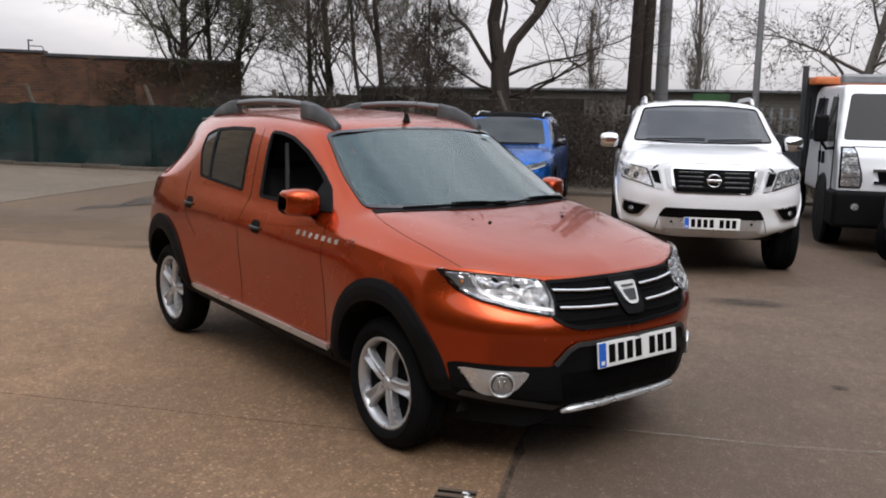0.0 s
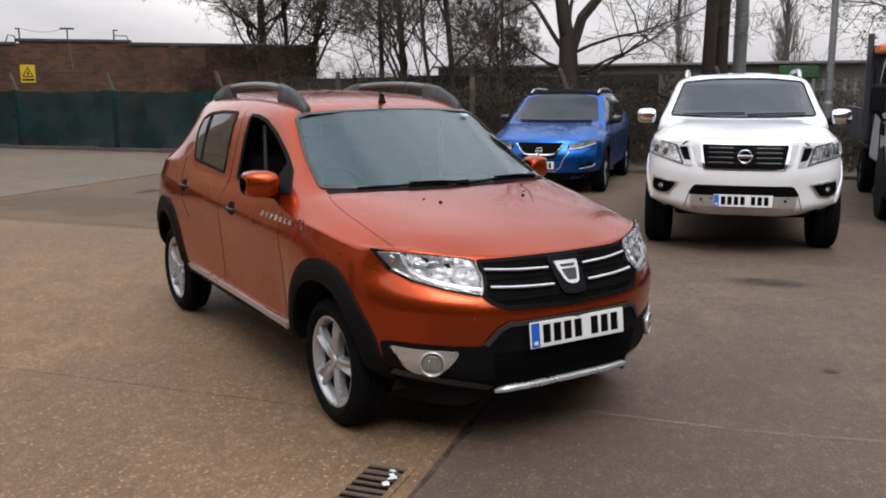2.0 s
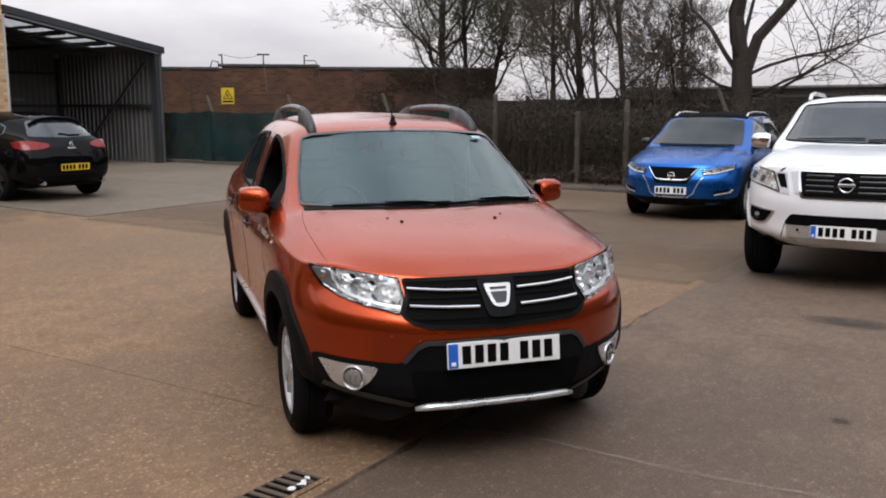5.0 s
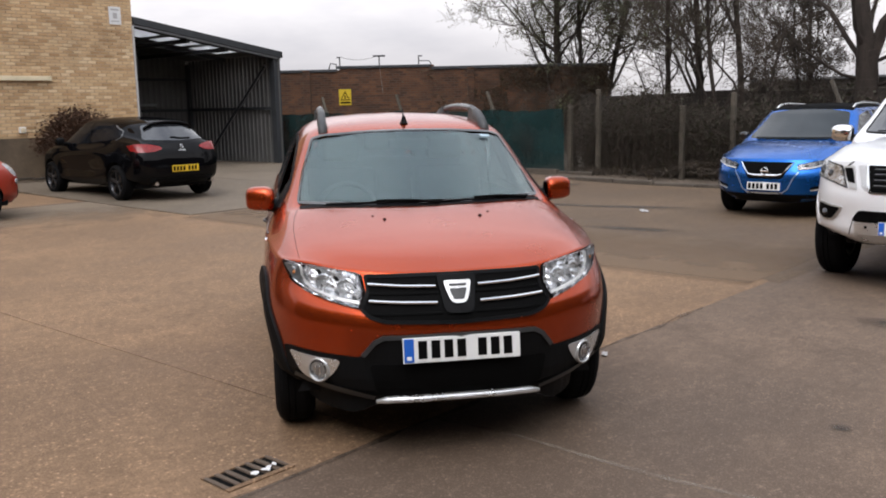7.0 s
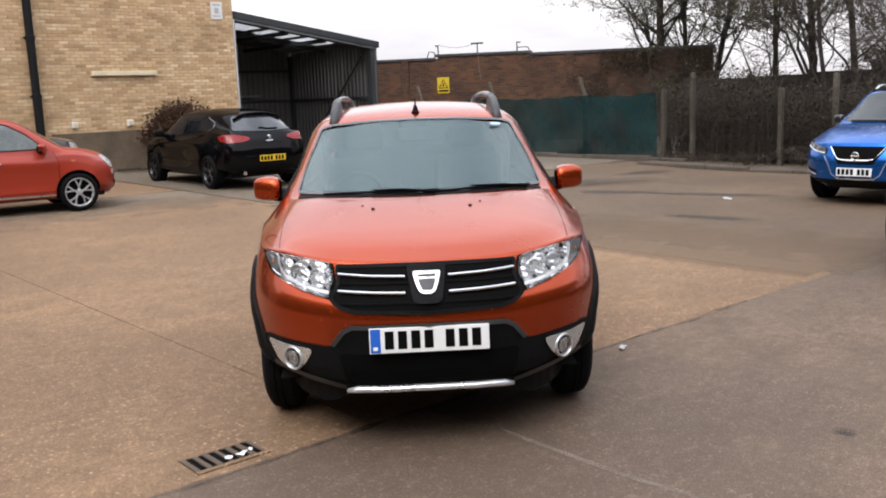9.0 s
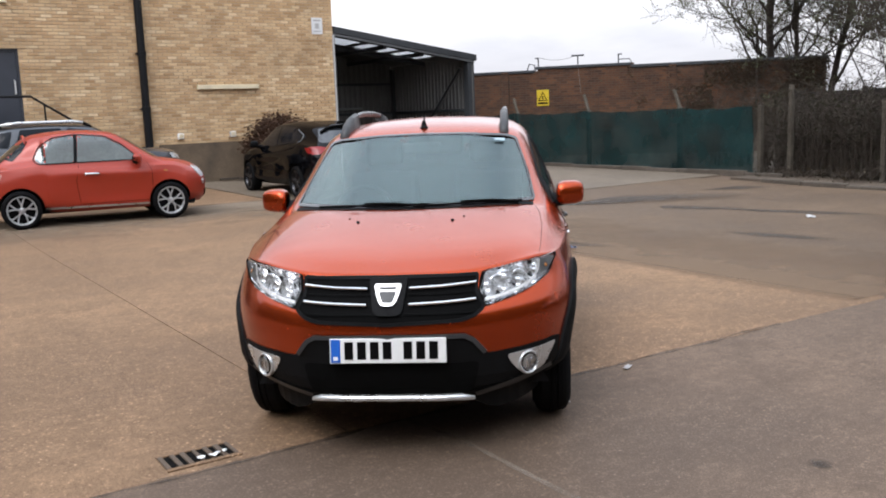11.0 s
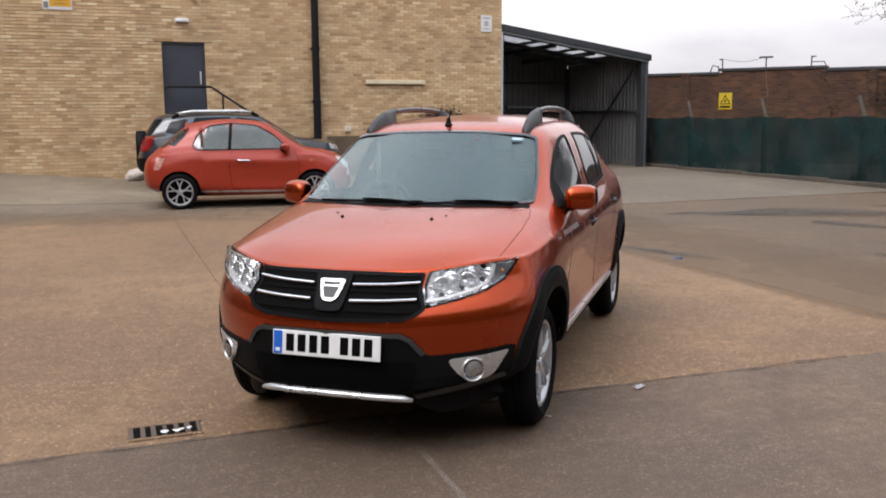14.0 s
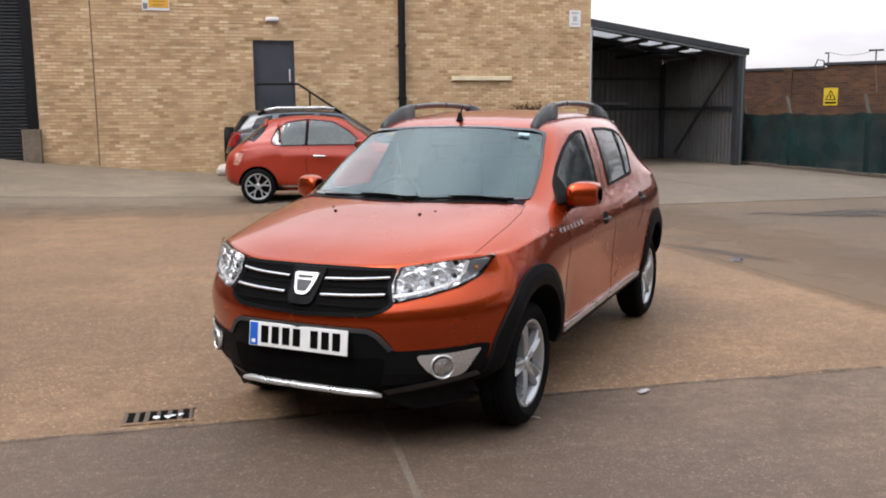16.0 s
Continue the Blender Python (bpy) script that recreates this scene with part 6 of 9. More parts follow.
        for cx, cz, rr in ((-0.478, 0.788, 0.044), (-0.572, 0.806, 0.040)):
            p = sh.at(-s * cx if s > 0 else cx, cz, "f", 0.016)
            m = Matrix.Translation(p) @ Matrix.Rotation(radians(26 * s), 4, "Z")
            part("reflector_bowl", lathe([(rr, -0.004), (rr * 0.92, -0.007), (rr * 0.75, 0.002), (rr * 0.4, 0.010), (0.0, 0.012)], 20, "y", m, closed=False), LAMP_IN, hl, "", False)
        ind = [(-0.738, 0.872), (-0.672, 0.872), (-0.662, 0.800), (-0.640, 0.776), (-0.70, 0.808)]
        sh.patch("indicator", rounded(ind if s < 0 else mirror_x(ind), 0.01), "f", RAIL, hl, 0.018, 0.004, 0.02, "smoked indicator housing")
        p = sh.at(s * 0.697, 0.838, "f", 0.022)
        part("indicator_bulb", lathe([(0.0, -0.007), (0.008, -0.004), (0.010, 0.003), (0, 0.006)], 14, "y", Matrix.Translation(p) @ Matrix.Rotation(radians(45 * s), 4, "Z")), AMBER, hl, "amber indicator bulb", True)
        strip = [(-0.428, 0.730), (-0.50, 0.740), (-0.56, 0.754), (-0.615, 0.773), (-0.645, 0.795), (-0.660, 0.830), (-0.664, 0.868)]
        sh.line("light_strip", strip if s < 0 else [(-a, b) for a, b in strip], "f", BADGE, hl, 0.011, 0.022, 0.02, "bright curved strip along the lamp's foot")
        cov = sh.patch("lamp_cover", rounded(grow(poly, -0.005), 0.012), "f", GLASS_LAMP, hl, 0.030, 0.022, 0.04, "clear lamp cover")
        cov.visible_shadow = False
    grille = rounded([(-0.405, 0.846), (-0.2, 0.848), (0, 0.848), (0.2, 0.848), (0.405, 0.846), (0.395, 0.775), (0.435, 0.705), (0.395, 0.672), (0.33, 0.652), (0, 0.640), (-0.33, 0.652), (-0.395, 0.672), (-0.435, 0.705), (-0.395, 0.775)], 0.02)
    gr = new("grille")
    gr.parent = car
    sh.patch("grille_panel", grille, "f", INK, gr, 0.003, 0.008, 0.05, "black grille insert")
    sh.ring("grille_rim", grille, "f", PLASTIC, gr, 0.014, 0.008, 0.04, 0.012)
    for z in (0.690, 0.768):
        for a, b in ((-0.385, -0.075), (0.075, 0.385)):
            sh.line("slat", [(a, z), ((a + b) / 2, z - 0.001), (b, z)], "f", INK, gr, 0.007, 0.009)
    for z0, z1 in ((0.797, 0.806), (0.732, 0.738)):
        for s in (-1, 1):
            pts = [(s * 0.095, z0 - 0.004), (s * 0.24, z0), (s * 0.388, z1)]
            sh.band("chrome_bar", [(a, b - 0.0048) for a, b in dense(pts, 0.05, False)], [(a, b + 0.0048) for a, b in dense(pts, 0.05, False)], "f", CHROME, gr, 0.019, 0.02, 2, 0.004, "bright grille bar")
    sh.patch("badge_mount", rounded([(-0.088, 0.838), (0.088, 0.838), (0.065, 0.70), (0.045, 0.685), (-0.045, 0.685), (-0.065, 0.70)], 0.02), "f", PLASTIC, gr, 0.018, 0.03, 0.03)
    shield = [(-0.062, 0.812), (0.062, 0.812), (0.050, 0.766), (0.036, 0.732), (0.018, 0.722), (-0.018, 0.722), (-0.036, 0.732), (-0.050, 0.766)]
    sh.patch("badge", rounded(shield, 0.012), "f", BADGE, gr, 0.028, 0.02, 0.02, "bright shield-shaped badge")
    sh.patch("badge_field", rounded([(-0.038, 0.780), (0.038, 0.780), (0.031, 0.758), (0.021, 0.736), (-0.021, 0.736), (-0.031, 0.758)], 0.006), "f", PLASTIC_GREY, gr, 0.031, 0.003, 0.02)
    sh.patch("badge_bar", [(-0.036, 0.790), (0.036, 0.790), (0.038, 0.799), (-0.038, 0.799)], "f", PLASTIC_GREY, gr, 0.031, 0.003, 0.03)
    # bumper: black lower part, upper insert round the plate
    low = [(-0.765, 0.505), (-0.735, 0.510), (-0.60, 0.502), (-0.45, 0.497), (-0.425, 0.505), (-0.375, 0.565), (-0.335, 0.588), (0.335, 0.588), (0.375, 0.565), (0.425, 0.505), (0.45, 0.497), (0.60, 0.502), (0.735, 0.510), (0.765, 0.505),
           (0.735, 0.30), (0.60, 0.262), (0.30, 0.250), (-0.30, 0.250), (-0.60, 0.262), (-0.735, 0.30)]
    bp = new("bumper_lower")
    bp.parent = car
    sh.patch("bumper_skin", rounded(low, 0.015), "f", PLASTIC, bp, 0.006, 0.012, 0.05, "black textured bumper skin")
    rim = [(-0.425, 0.505), (-0.375, 0.570), (-0.335, 0.592), (0, 0.596), (0.335, 0.592), (0.375, 0.570), (0.425, 0.505)]
    sh.line("insert_rim", rim, "f", PLASTIC_GREY, bp, 0.020, 0.014, label="grey rim of the bumper insert")
    intake = rounded([(-0.40, 0.470), (0.40, 0.470), (0.37, 0.335), (0.30, 0.318), (-0.30, 0.318), (-0.37, 0.335)], 0.03)
    sh.patch("lower_intake", intake, "f", INK, bp, 0.009, 0.004, 0.05, "dark lower air intake")
    lip = [(-0.72, 0.375), (-0.62, 0.355), (-0.45, 0.322), (-0.375, 0.305)]
    for s in (-1, 1):
        pts = [(s * abs(a), b) for a, b in lip]
        sh.line("bumper_ridge", pts, "f", PLASTIC_GREY, bp, 0.026, 0.012)
        fog = [(-0.742, 0.492), (-0.65, 0.482), (-0.52, 0.478), (-0.53, 0.448), (-0.565, 0.395), (-0.60, 0.374), (-0.655, 0.372), (-0.69, 0.395)]
        fg = new("fog_lamp")
        fg.parent = car
        poly = rounded(fog if s < 0 else mirror_x(fog), 0.018)
        sh.patch("fog_surround", poly, "f", SATIN, fg, 0.013, 0.014, 0.03, "satin silver fog lamp surround")
        p = sh.at(s * 0.612, 0.423, "f", 0.016)
        m = Matrix.Translation(p) @ Matrix.Rotation(radians(36 * s), 4, "Z")
        part("fog_rim", lathe([(0.056, -0.004), (0.052, -0.010), (0.046, -0.006), (0.045, 0.012), (0.056, 0.012)], 24, "y", m), SATIN, fg, smooth=True)
        part("fog_bowl", lathe([(0.046, 0.0), (0.035, 0.010), (0.015, 0.018), (0.0, 0.020)], 24, "y", m, closed=False), STEEL, fg, "grey fog lamp bowl", True)
        for bx in (-0.013, 0.010):
            part("fog_bulb", box(bx - 0.004, bx + 0.004, -0.008, 0.004, -0.018, 0.020, 0.003, 2, None, m), CHROME, fg, "bright upright bulb in the fog lamp")
        part("fog_lens", lathe([(0.0, -0.010), (0.028, -0.008), (0.046, -0.002), (0.046, 0.0), (0.028, -0.006), (0.0, -0.008)], 24, "y", m, closed=False), GLASS_LAMP, fg, "clear fog lamp lens", True)
    b = bmesh.new()
    path = []
    for x in np.linspace(-0.372, 0.372, 17):
        q = sh.at(x, 0.305, "f", 0.022)
        path.append((x, q.y - 0.006, 0.303 - 0.012 * max(0, (abs(x) - 0.31) / 0.06)))
    part("skid_bar", tube(path, [0.010] + [0.017] * 15 + [0.010], 10, b, 0.8), SATIN, bp, "satin silver skid bar", True)
    for s in (-1, 1):
        b = bmesh.new()
        rows = []
        for t in np.linspace(0, 1, 9):
            x = 0.33 + 0.385 * t
            q = sh.at(s * x, 0.300, "f", 0.004)
            foot = 0.285 - 0.075 * min(1.0, t * 3)
            rows.append([b.verts.new(v) for v in ((s * x, q.y + 0.004, 0.318), (s * x * 0.995, q.y + 0.020, foot), (s * x * 0.99, q.y + 0.045, foot), (s * x * 0.99, q.y + 0.050, 0.318))])
        for r0, r1 in zip(rows, rows[1:]):
            for k in range(3):
                b.faces.new((r0[k], r0[k + 1], r1[k + 1], r1[k]))
        b.faces.new(rows[0][::-1])
        b.faces.new(rows[-1])
        part("valance", b, PLASTIC, bp, "black valance under the bumper corner")
    number_plate(car, pose(0, -0.797, 0.538, -7, 0, 0), PLATE_WHITE)
    # bonnet edges, washer jets
    for s in (-1, 1):
        sh.line("bonnet_gap", [(s * 0.675, -0.425), (s * 0.690, -0.25), (s * 0.700, 0.0), (s * 0.692, 0.18), (s * 0.67, 0.30)], "t", INK, car, 0.0016, 0.001)
        p = sh.at(s * 0.245, -0.06, "t", 0.0)
        part("washer_jet", lathe([(0, 0.008), (0.007, 0.007), (0.010, 0.0), (0, 0.0)], 12, "z", Matrix.Translation(p)), PLASTIC, car)
        p = sh.at(s * 0.30, 0.005, "t", 0.0)
        part("bonnet_buffer", box(p.x - 0.006, p.x + 0.006, p.y - 0.004, p.y + 0.004, p.z - 0.003, p.z + 0.003, 0.001), PLASTIC, car)
    # scuttle and wipers
    inner = [(x, 0.172 + 0.33 * abs(x) ** 2.2) for x in np.linspace(-0.66, 0.66, 25)]
    outer = [(x, 0.166 + 0.33 * abs(x) ** 2.2) for x in np.linspace(-0.66, 0.66, 25)]
    sh.band("scuttle", [(a, b + 0.035) for a, b in inner], outer, "t", PLASTIC, car, 0.003, 0.01, 3, 0.0, "black scuttle panel under the screen")
    for x0, x1, y0 in ((-0.52, 0.10, 0.16), (0.02, 0.60, 0.15)):
        wp = new("wiper")
        wp.parent = car
        pts = []
        for t in np.linspace(0, 1, 8):
            x = x0 + (x1 - x0) * t
            q = sh.at(x, 0.200 + 0.31 * abs(x) ** 2.2 + 0.02 * t, "t", 0.008)
            pts.append(tuple(q))
        part("wiper_blade", tube(pts, 0.006, 6), INK, wp)
        q0 = sh.at(x1 - 0.02, 0.185 + 0.31 * abs(x1) ** 2.2, "t", 0.012)
        part("wiper_arm", tube([tuple(q0), tuple((Vector(pts[5]) + Vector((0, -0.006, 0.008)))), tuple(Vector(pts[3]) + Vector((0, 0, 0.012)))], [0.010, 0.007, 0.005], 6), INK, wp)
    # roof: rails and aerial
    for s in (-1, 1):
        rl = new("roof_rail")
        rl.parent = car
        b = bmesh.new()
        y_line = [0.93, 1.02, 1.14, 1.30, 1.5, 1.75, 2.0, 2.2, 2.36, 2.48, 2.56]
        z_line = [0.008, 0.032, 0.057, 0.067, 0.070, 0.069, 0.067, 0.062, 0.052, 0.030, 0.006]
        pts = []
        for y, dz in zip(y_line, z_line):
            q = sh.at(s * (0.495 - 0.015 * (y - 1)), y, "t", 0.0)
            pts.append((q.x, y, q.z + dz))
        part("rail_bar", tube(pts[2:9], [0.021] * 7, 10, None, 0.75), RAIL, rl, "satin grey rail bar", True)
        for seg in (pts[:4], pts[7:]):
            b2 = bmesh.new()
            rows = []
            for q in seg:
                base = sh.at(q[0], q[1], "t", -0.004)
                hw = 0.028
                rows.append([b2.verts.new(v) for v in ((q[0] - hw, q[1], base.z), (q[0] - hw * 0.8, q[1], q[2] + 0.012), (q[0], q[1], q[2] + 0.026), (q[0] + hw * 0.8, q[1], q[2] + 0.012), (q[0] + hw, q[1], base.z))])
            for r0, r1 in zip(rows, rows[1:]):
                for k in range(4):
                    b2.faces.new((r0[k], r0[k + 1], r1[k + 1], r1[k]))
            b2.faces.new(rows[0][::-1])
            b2.faces.new(rows[-1])
            part("rail_foot", b2, PLASTIC_GREY, rl, "dark grey plastic rail foot", True)
    p = sh.at(0, 0.985, "t", 0)
    ae = new("aerial")
    ae.parent = car
    part("aerial_base", lathe([(0.0, 0.045), (0.010, 0.043), (0.018, 0.012), (0.026, 0.0), (0, 0)], 14, "z", Matrix.Translation(p)), PLASTIC, ae)
    part("aerial_mast", tube([tuple(p + Vector((0, 0.005, 0.03))), tuple(p + Vector((0.0, 0.045, 0.085)))], [0.006, 0.004], 6), PLASTIC, ae)
    sh.patch("screen_sticker", [(0.44, 1.378), (0.44, 1.390), (0.50, 1.385), (0.498, 1.373)], "f", mat("pale_blue_sticker", (0.38, 0.52, 0.58, 1), 0.5, 0, 0.1, 12, 80), car, 0.012, 0.001, 0.03, "pale blue windscreen sticker")
    # tail
    for v in "lr":
        sh.patch("tail_lamp_side", rounded([(2.60, 1.27), (2.68, 1.27), (2.80, 1.06), (2.70, 1.05)], 0.02), v, RED_LENS, car, 0.006, 0.010, 0.03, "red tail lamp at the rear pillar")
    sh.patch("tail_lamp", rounded([(-0.72, 1.08), (-0.58, 1.08), (-0.56, 0.86), (-0.70, 0.84)], 0.02), "b", RED_LENS, car, 0.006, 0.01, 0.04, "red tail lamp lens")
    sh.patch("tail_lamp", rounded([(0.72, 1.08), (0.58, 1.08), (0.56, 0.86), (0.70, 0.84)], 0.02), "b", RED_LENS, car, 0.006, 0.01, 0.04, "red tail lamp lens")
    sh.patch("rear_screen", rounded([(-0.54, 1.11), (-0.46, 1.38), (0.46, 1.38), (0.54, 1.11)], 0.05), "b", GLASS_DARK, car, 0.004, 0.004, 0.06)
    sh.patch("rear_bumper", [(-0.64, 0.36), (-0.66, 0.55), (0.66, 0.55), (0.64, 0.36)], "b", PLASTIC, car, 0.008, 0.01, 0.08)
    door_mirror(sh, car, "l", 0.800, 0.955, 0.655, 1.068, 0.140, PAINT_ORANGE)
    door_mirror(sh, car, "r", 0.800, 0.955, 0.655, 1.068, 0.140, PAINT_ORANGE)
    for y in (0.0, 2.589):
        for f in (1, -1):
            wheel(car, f * 0.728, y, 0.301 if y < 1 else 0.282, 0.304, 0.186, 0.214, f, "star")
    # cabin
    cb = new("cabin")
    cb.parent = car
    part("cabin_floor", box(-0.70, 0.70, 0.45, 2.95, 0.30, 0.40, 0.02), INSIDE, cb)
    part("bulkhead", box(-0.70, 0.70, 0.40, 0.46, 0.30, 0.98, 0.01), INSIDE, cb)
    dash = box(-0.70, 0.70, 0.36, 0.72, 0.80, 1.01, 0.06, 4)
    for v in dash.verts:
        v.co.z -= 0.05 * abs(v.co.x)
        if v.co.y < 0.5:
            v.co.z -= 0.02
    part("dashboard", dash, INSIDE, cb, "dark moulded dashboard")
    b = box(-0.56, -0.18, 0.42, 0.60, 0.98, 1.035, 0.03, 3)
    part("instrument_hood", b, INSIDE, cb)
    steering_wheel(cb, -0.37, 0.80, 0.96)
    for x in (-0.36, 0.36):
        seat(cb, x, 1.22, 0.50)
    seat(cb, 0, 2.05, 0.52, 1.25)
    for x in (-0.36, 0.36):
        part("rear_headrest", box(x - 0.12, x + 0.12, 2.42, 2.5, 1.14, 1.28, 0.03), SEAT, cb)
    for s in (-1, 1):
        part("seat_belt", box(s * 0.60 - 0.004, s * 0.60 + 0.004, 1.285, 1.325, 0.75, 1.33, 0.002, 1), WEBBING, cb, "pale grey seat belt webbing")
    part("inner_mirror", box(-0.12, 0.12, 0.80, 0.83, 1.31, 1.38, 0.015), INSIDE, cb)
    for s in (-1, 1):
        part("door_card", box(s * 0.76 - 0.02, s * 0.76 + 0.02, 0.5, 2.6, 0.36, 0.99, 0.01), INSIDE, cb)
    part("tailgate_card", box(-0.60, 0.60, 2.86, 2.90, 0.40, 1.06, 0.01), INSIDE, cb)
    part("headlining", box(-0.50, 0.50, 1.05, 2.75, 1.415, 1.43, 0.006), PLASTIC_GREY, cb)
    return car


orange_hatchback()


# ---------------------------------------------------------------- the other vehicles
def variant(sx, roof_sx, centre, belt, nose, tail, fy=1.0, low_z=(0.80, 0.66, 0.51, 0.36, 0.26), n=6):
    """A shell from the hatchback's nets, drawn to another car's lines. centre: thirteen (y, z) along the middle; belt: thirteen
    shoulder heights; nose: five (y, z) down the front; tail: five (y, z) down the back; low_z: flank levels."""
    st = []
    for j, row in enumerate(HATCH_STATIONS):
        (yc, zc), zb, new_row = centre[j], belt[j], []
        for k, (x, y, z) in enumerate(row):
            ratio = (z - row[4][2]) / (row[0][2] - row[4][2]) if abs(row[0][2] - row[4][2]) > 0.03 else 1 - (k / 4) ** 2
            if j in (0,):
                zz = zc + (zb - zc) * (k / 4) ** 1.5
            elif j == 12:
                zz = zc + (zb - zc) * (k / 4)
            else:
                zz = zb + (zc - zb) * ratio
            s = sx if k == 4 or j < 4 or j > 11 else roof_sx
            new_row.append((x * s, yc + (y - row[0][1]) * fy, zz))
        st.append(new_row)
    ns = [[(x * sx, nose[r][0] + (y - row[0][1]) * fy, nose[r][1] + (z - row[0][2])) for x, y, z in row] for r, row in enumerate(HATCH_NOSE)]
    fl = [[(x * sx, low_z[r] + (z - row[0][1])) for x, z in row] for r, row in enumerate(HATCH_FLANK)]
    tl = [[(x * sx, tail[r][0] + (y - row[3][1]), tail[r][1]) for x, y, z in row] for r, row in enumerate(HATCH_TAIL)]
    return Shell(*nets(ns, st, fl, tl), n + 1)


def facing(x, y, fx, fy, z=0.0, wb=0.0):
    """A pose with the front axle's middle at (x, y), the nose towards (fx, fy); with a wheelbase it stands on the yard's fall."""
    tip = 0.0
    if wb:
        back = FRONT.inverted() @ Vector((x - fx * wb, y - fy * wb, 0))
        z = gz(*(FRONT.inverted() @ Vector((x, y, 0)))[:2]) + 0.002
        tip = math.degrees(math.atan2(gz(back.x, back.y) + 0.002 - z, wb))
    return pose(x, y, z, tip, 0, math.degrees(math.atan2(fx, -fy)))


def wheels(car, wb, track, r, width, rim, kind="five", rim_mat=None, spoke_mat=None):
    for y in (0.0, wb):
        for f in (1, -1):
            wheel(car, f * (track / 2 - 0.02), y, r - 0.006, r, width, rim, f, kind, rim_mat, spoke_mat)


def arches(sh, car, wb, r, cz, hole, clad=None, width=0.05):
    for v in "lr":
        s = 1 if v == "l" else -1
        for cy in (0.0, wb):
            b = bmesh.new()
            rows = []
            for a in np.linspace(0, 180, 18):
                q = (cy - hole * math.cos(radians(a)), cz + hole * math.sin(radians(a)))
                rows.append([b.verts.new((s * xx, q[0], q[1])) for xx in (max(0.56, abs(sh.at(q[0], q[1], v).x) - 0.02), 0.5)])
            for r0, r1 in zip(rows, rows[1:]):
                b.faces.new((r0[0], r0[1], r1[1], r1[0]))
            b.faces.new([q[1] for q in rows])
            part("arch_liner", b, INSIDE, car)
            if clad:
                sh.band("arch_lip", arch_line(cy, cz, hole - 0.012, hole - 0.012, 4, 176), arch_line(cy, cz, hole + width, hole + width, 4, 176), v, clad, car, 0.008, 0.02, 2, 0.006)


def cut_wheels(wb, cz, hole):
    return lambda x, y, z: abs(x) > 0.5 and z < cz + hole + 0.1 and (math.hypot(y, z - cz) < hole or math.hypot(y - wb, z - cz) < hole)


def plain_lamp(sh, car, poly, view="f", name="headlamp", eyes=(), mat_in=None, rim=None):
    hl = new(name)
    hl.parent = car
    sh.patch("lamp_bezel", rounded(poly, 0.012), view, rim or PLASTIC, hl, 0.004, 0.010, 0.05)
    cx, cz = sum(p[0] for p in poly) / len(poly), sum(p[1] for p in poly) / len(poly)
    inner = [(a + (cx - a) * 0.10, b + (cz - b) * 0.16) for a, b in poly]
    sh.patch("reflector", rounded(inner, 0.012), view, mat_in or SATIN, hl, 0.008, 0.003, 0.04, "silvered lamp interior")
    for ex, ez, r in eyes:
        p = sh.at(ex, ez, view, 0.014)
        s = 1 if ex > 0 else -1
        part("projector", lathe([(0, -0.012), (r * 0.6, -0.010), (r * 0.9, -0.002), (r, 0.004), (0, 0.01)], 20, "y", Matrix.Translation(p) @ Matrix.Rotation(radians(25 * s), 4, "Z")), GLOSS_BLACK, hl, "dark projector eye", True)
    c = sh.patch("lamp_cover", rounded(poly, 0.012), view, GLASS_LAMP, hl, 0.022, 0.014, 0.05)
    c.visible_shadow = False


def round_badge(sh, car, x, z, view, r, face=CHROME):
    p = sh.at(x, z, view, 0.022)
    bd = new("badge")
    bd.parent = car
    part("badge_ring", lathe([(r, -0.004), (r * 0.92, -0.010), (r * 0.78, -0.004), (r * 0.78, 0.012), (r, 0.012)], 26, "y", Matrix.Translation(p)), face, bd, "bright round badge", True)
    part("badge_bar", box(p.x - r * 1.05, p.x + r * 1.05, p.y - 0.012, p.y + 0.006, p.z - r * 0.2, p.z + r * 0.2, 0.004), face, bd)


def gaps(sh, car, lines, view="lr"):
    for v in view:
        for pts in lines:
            sh.line("door_gap", pts, v, INK, car, 0.007, 0.0012, 0.06)


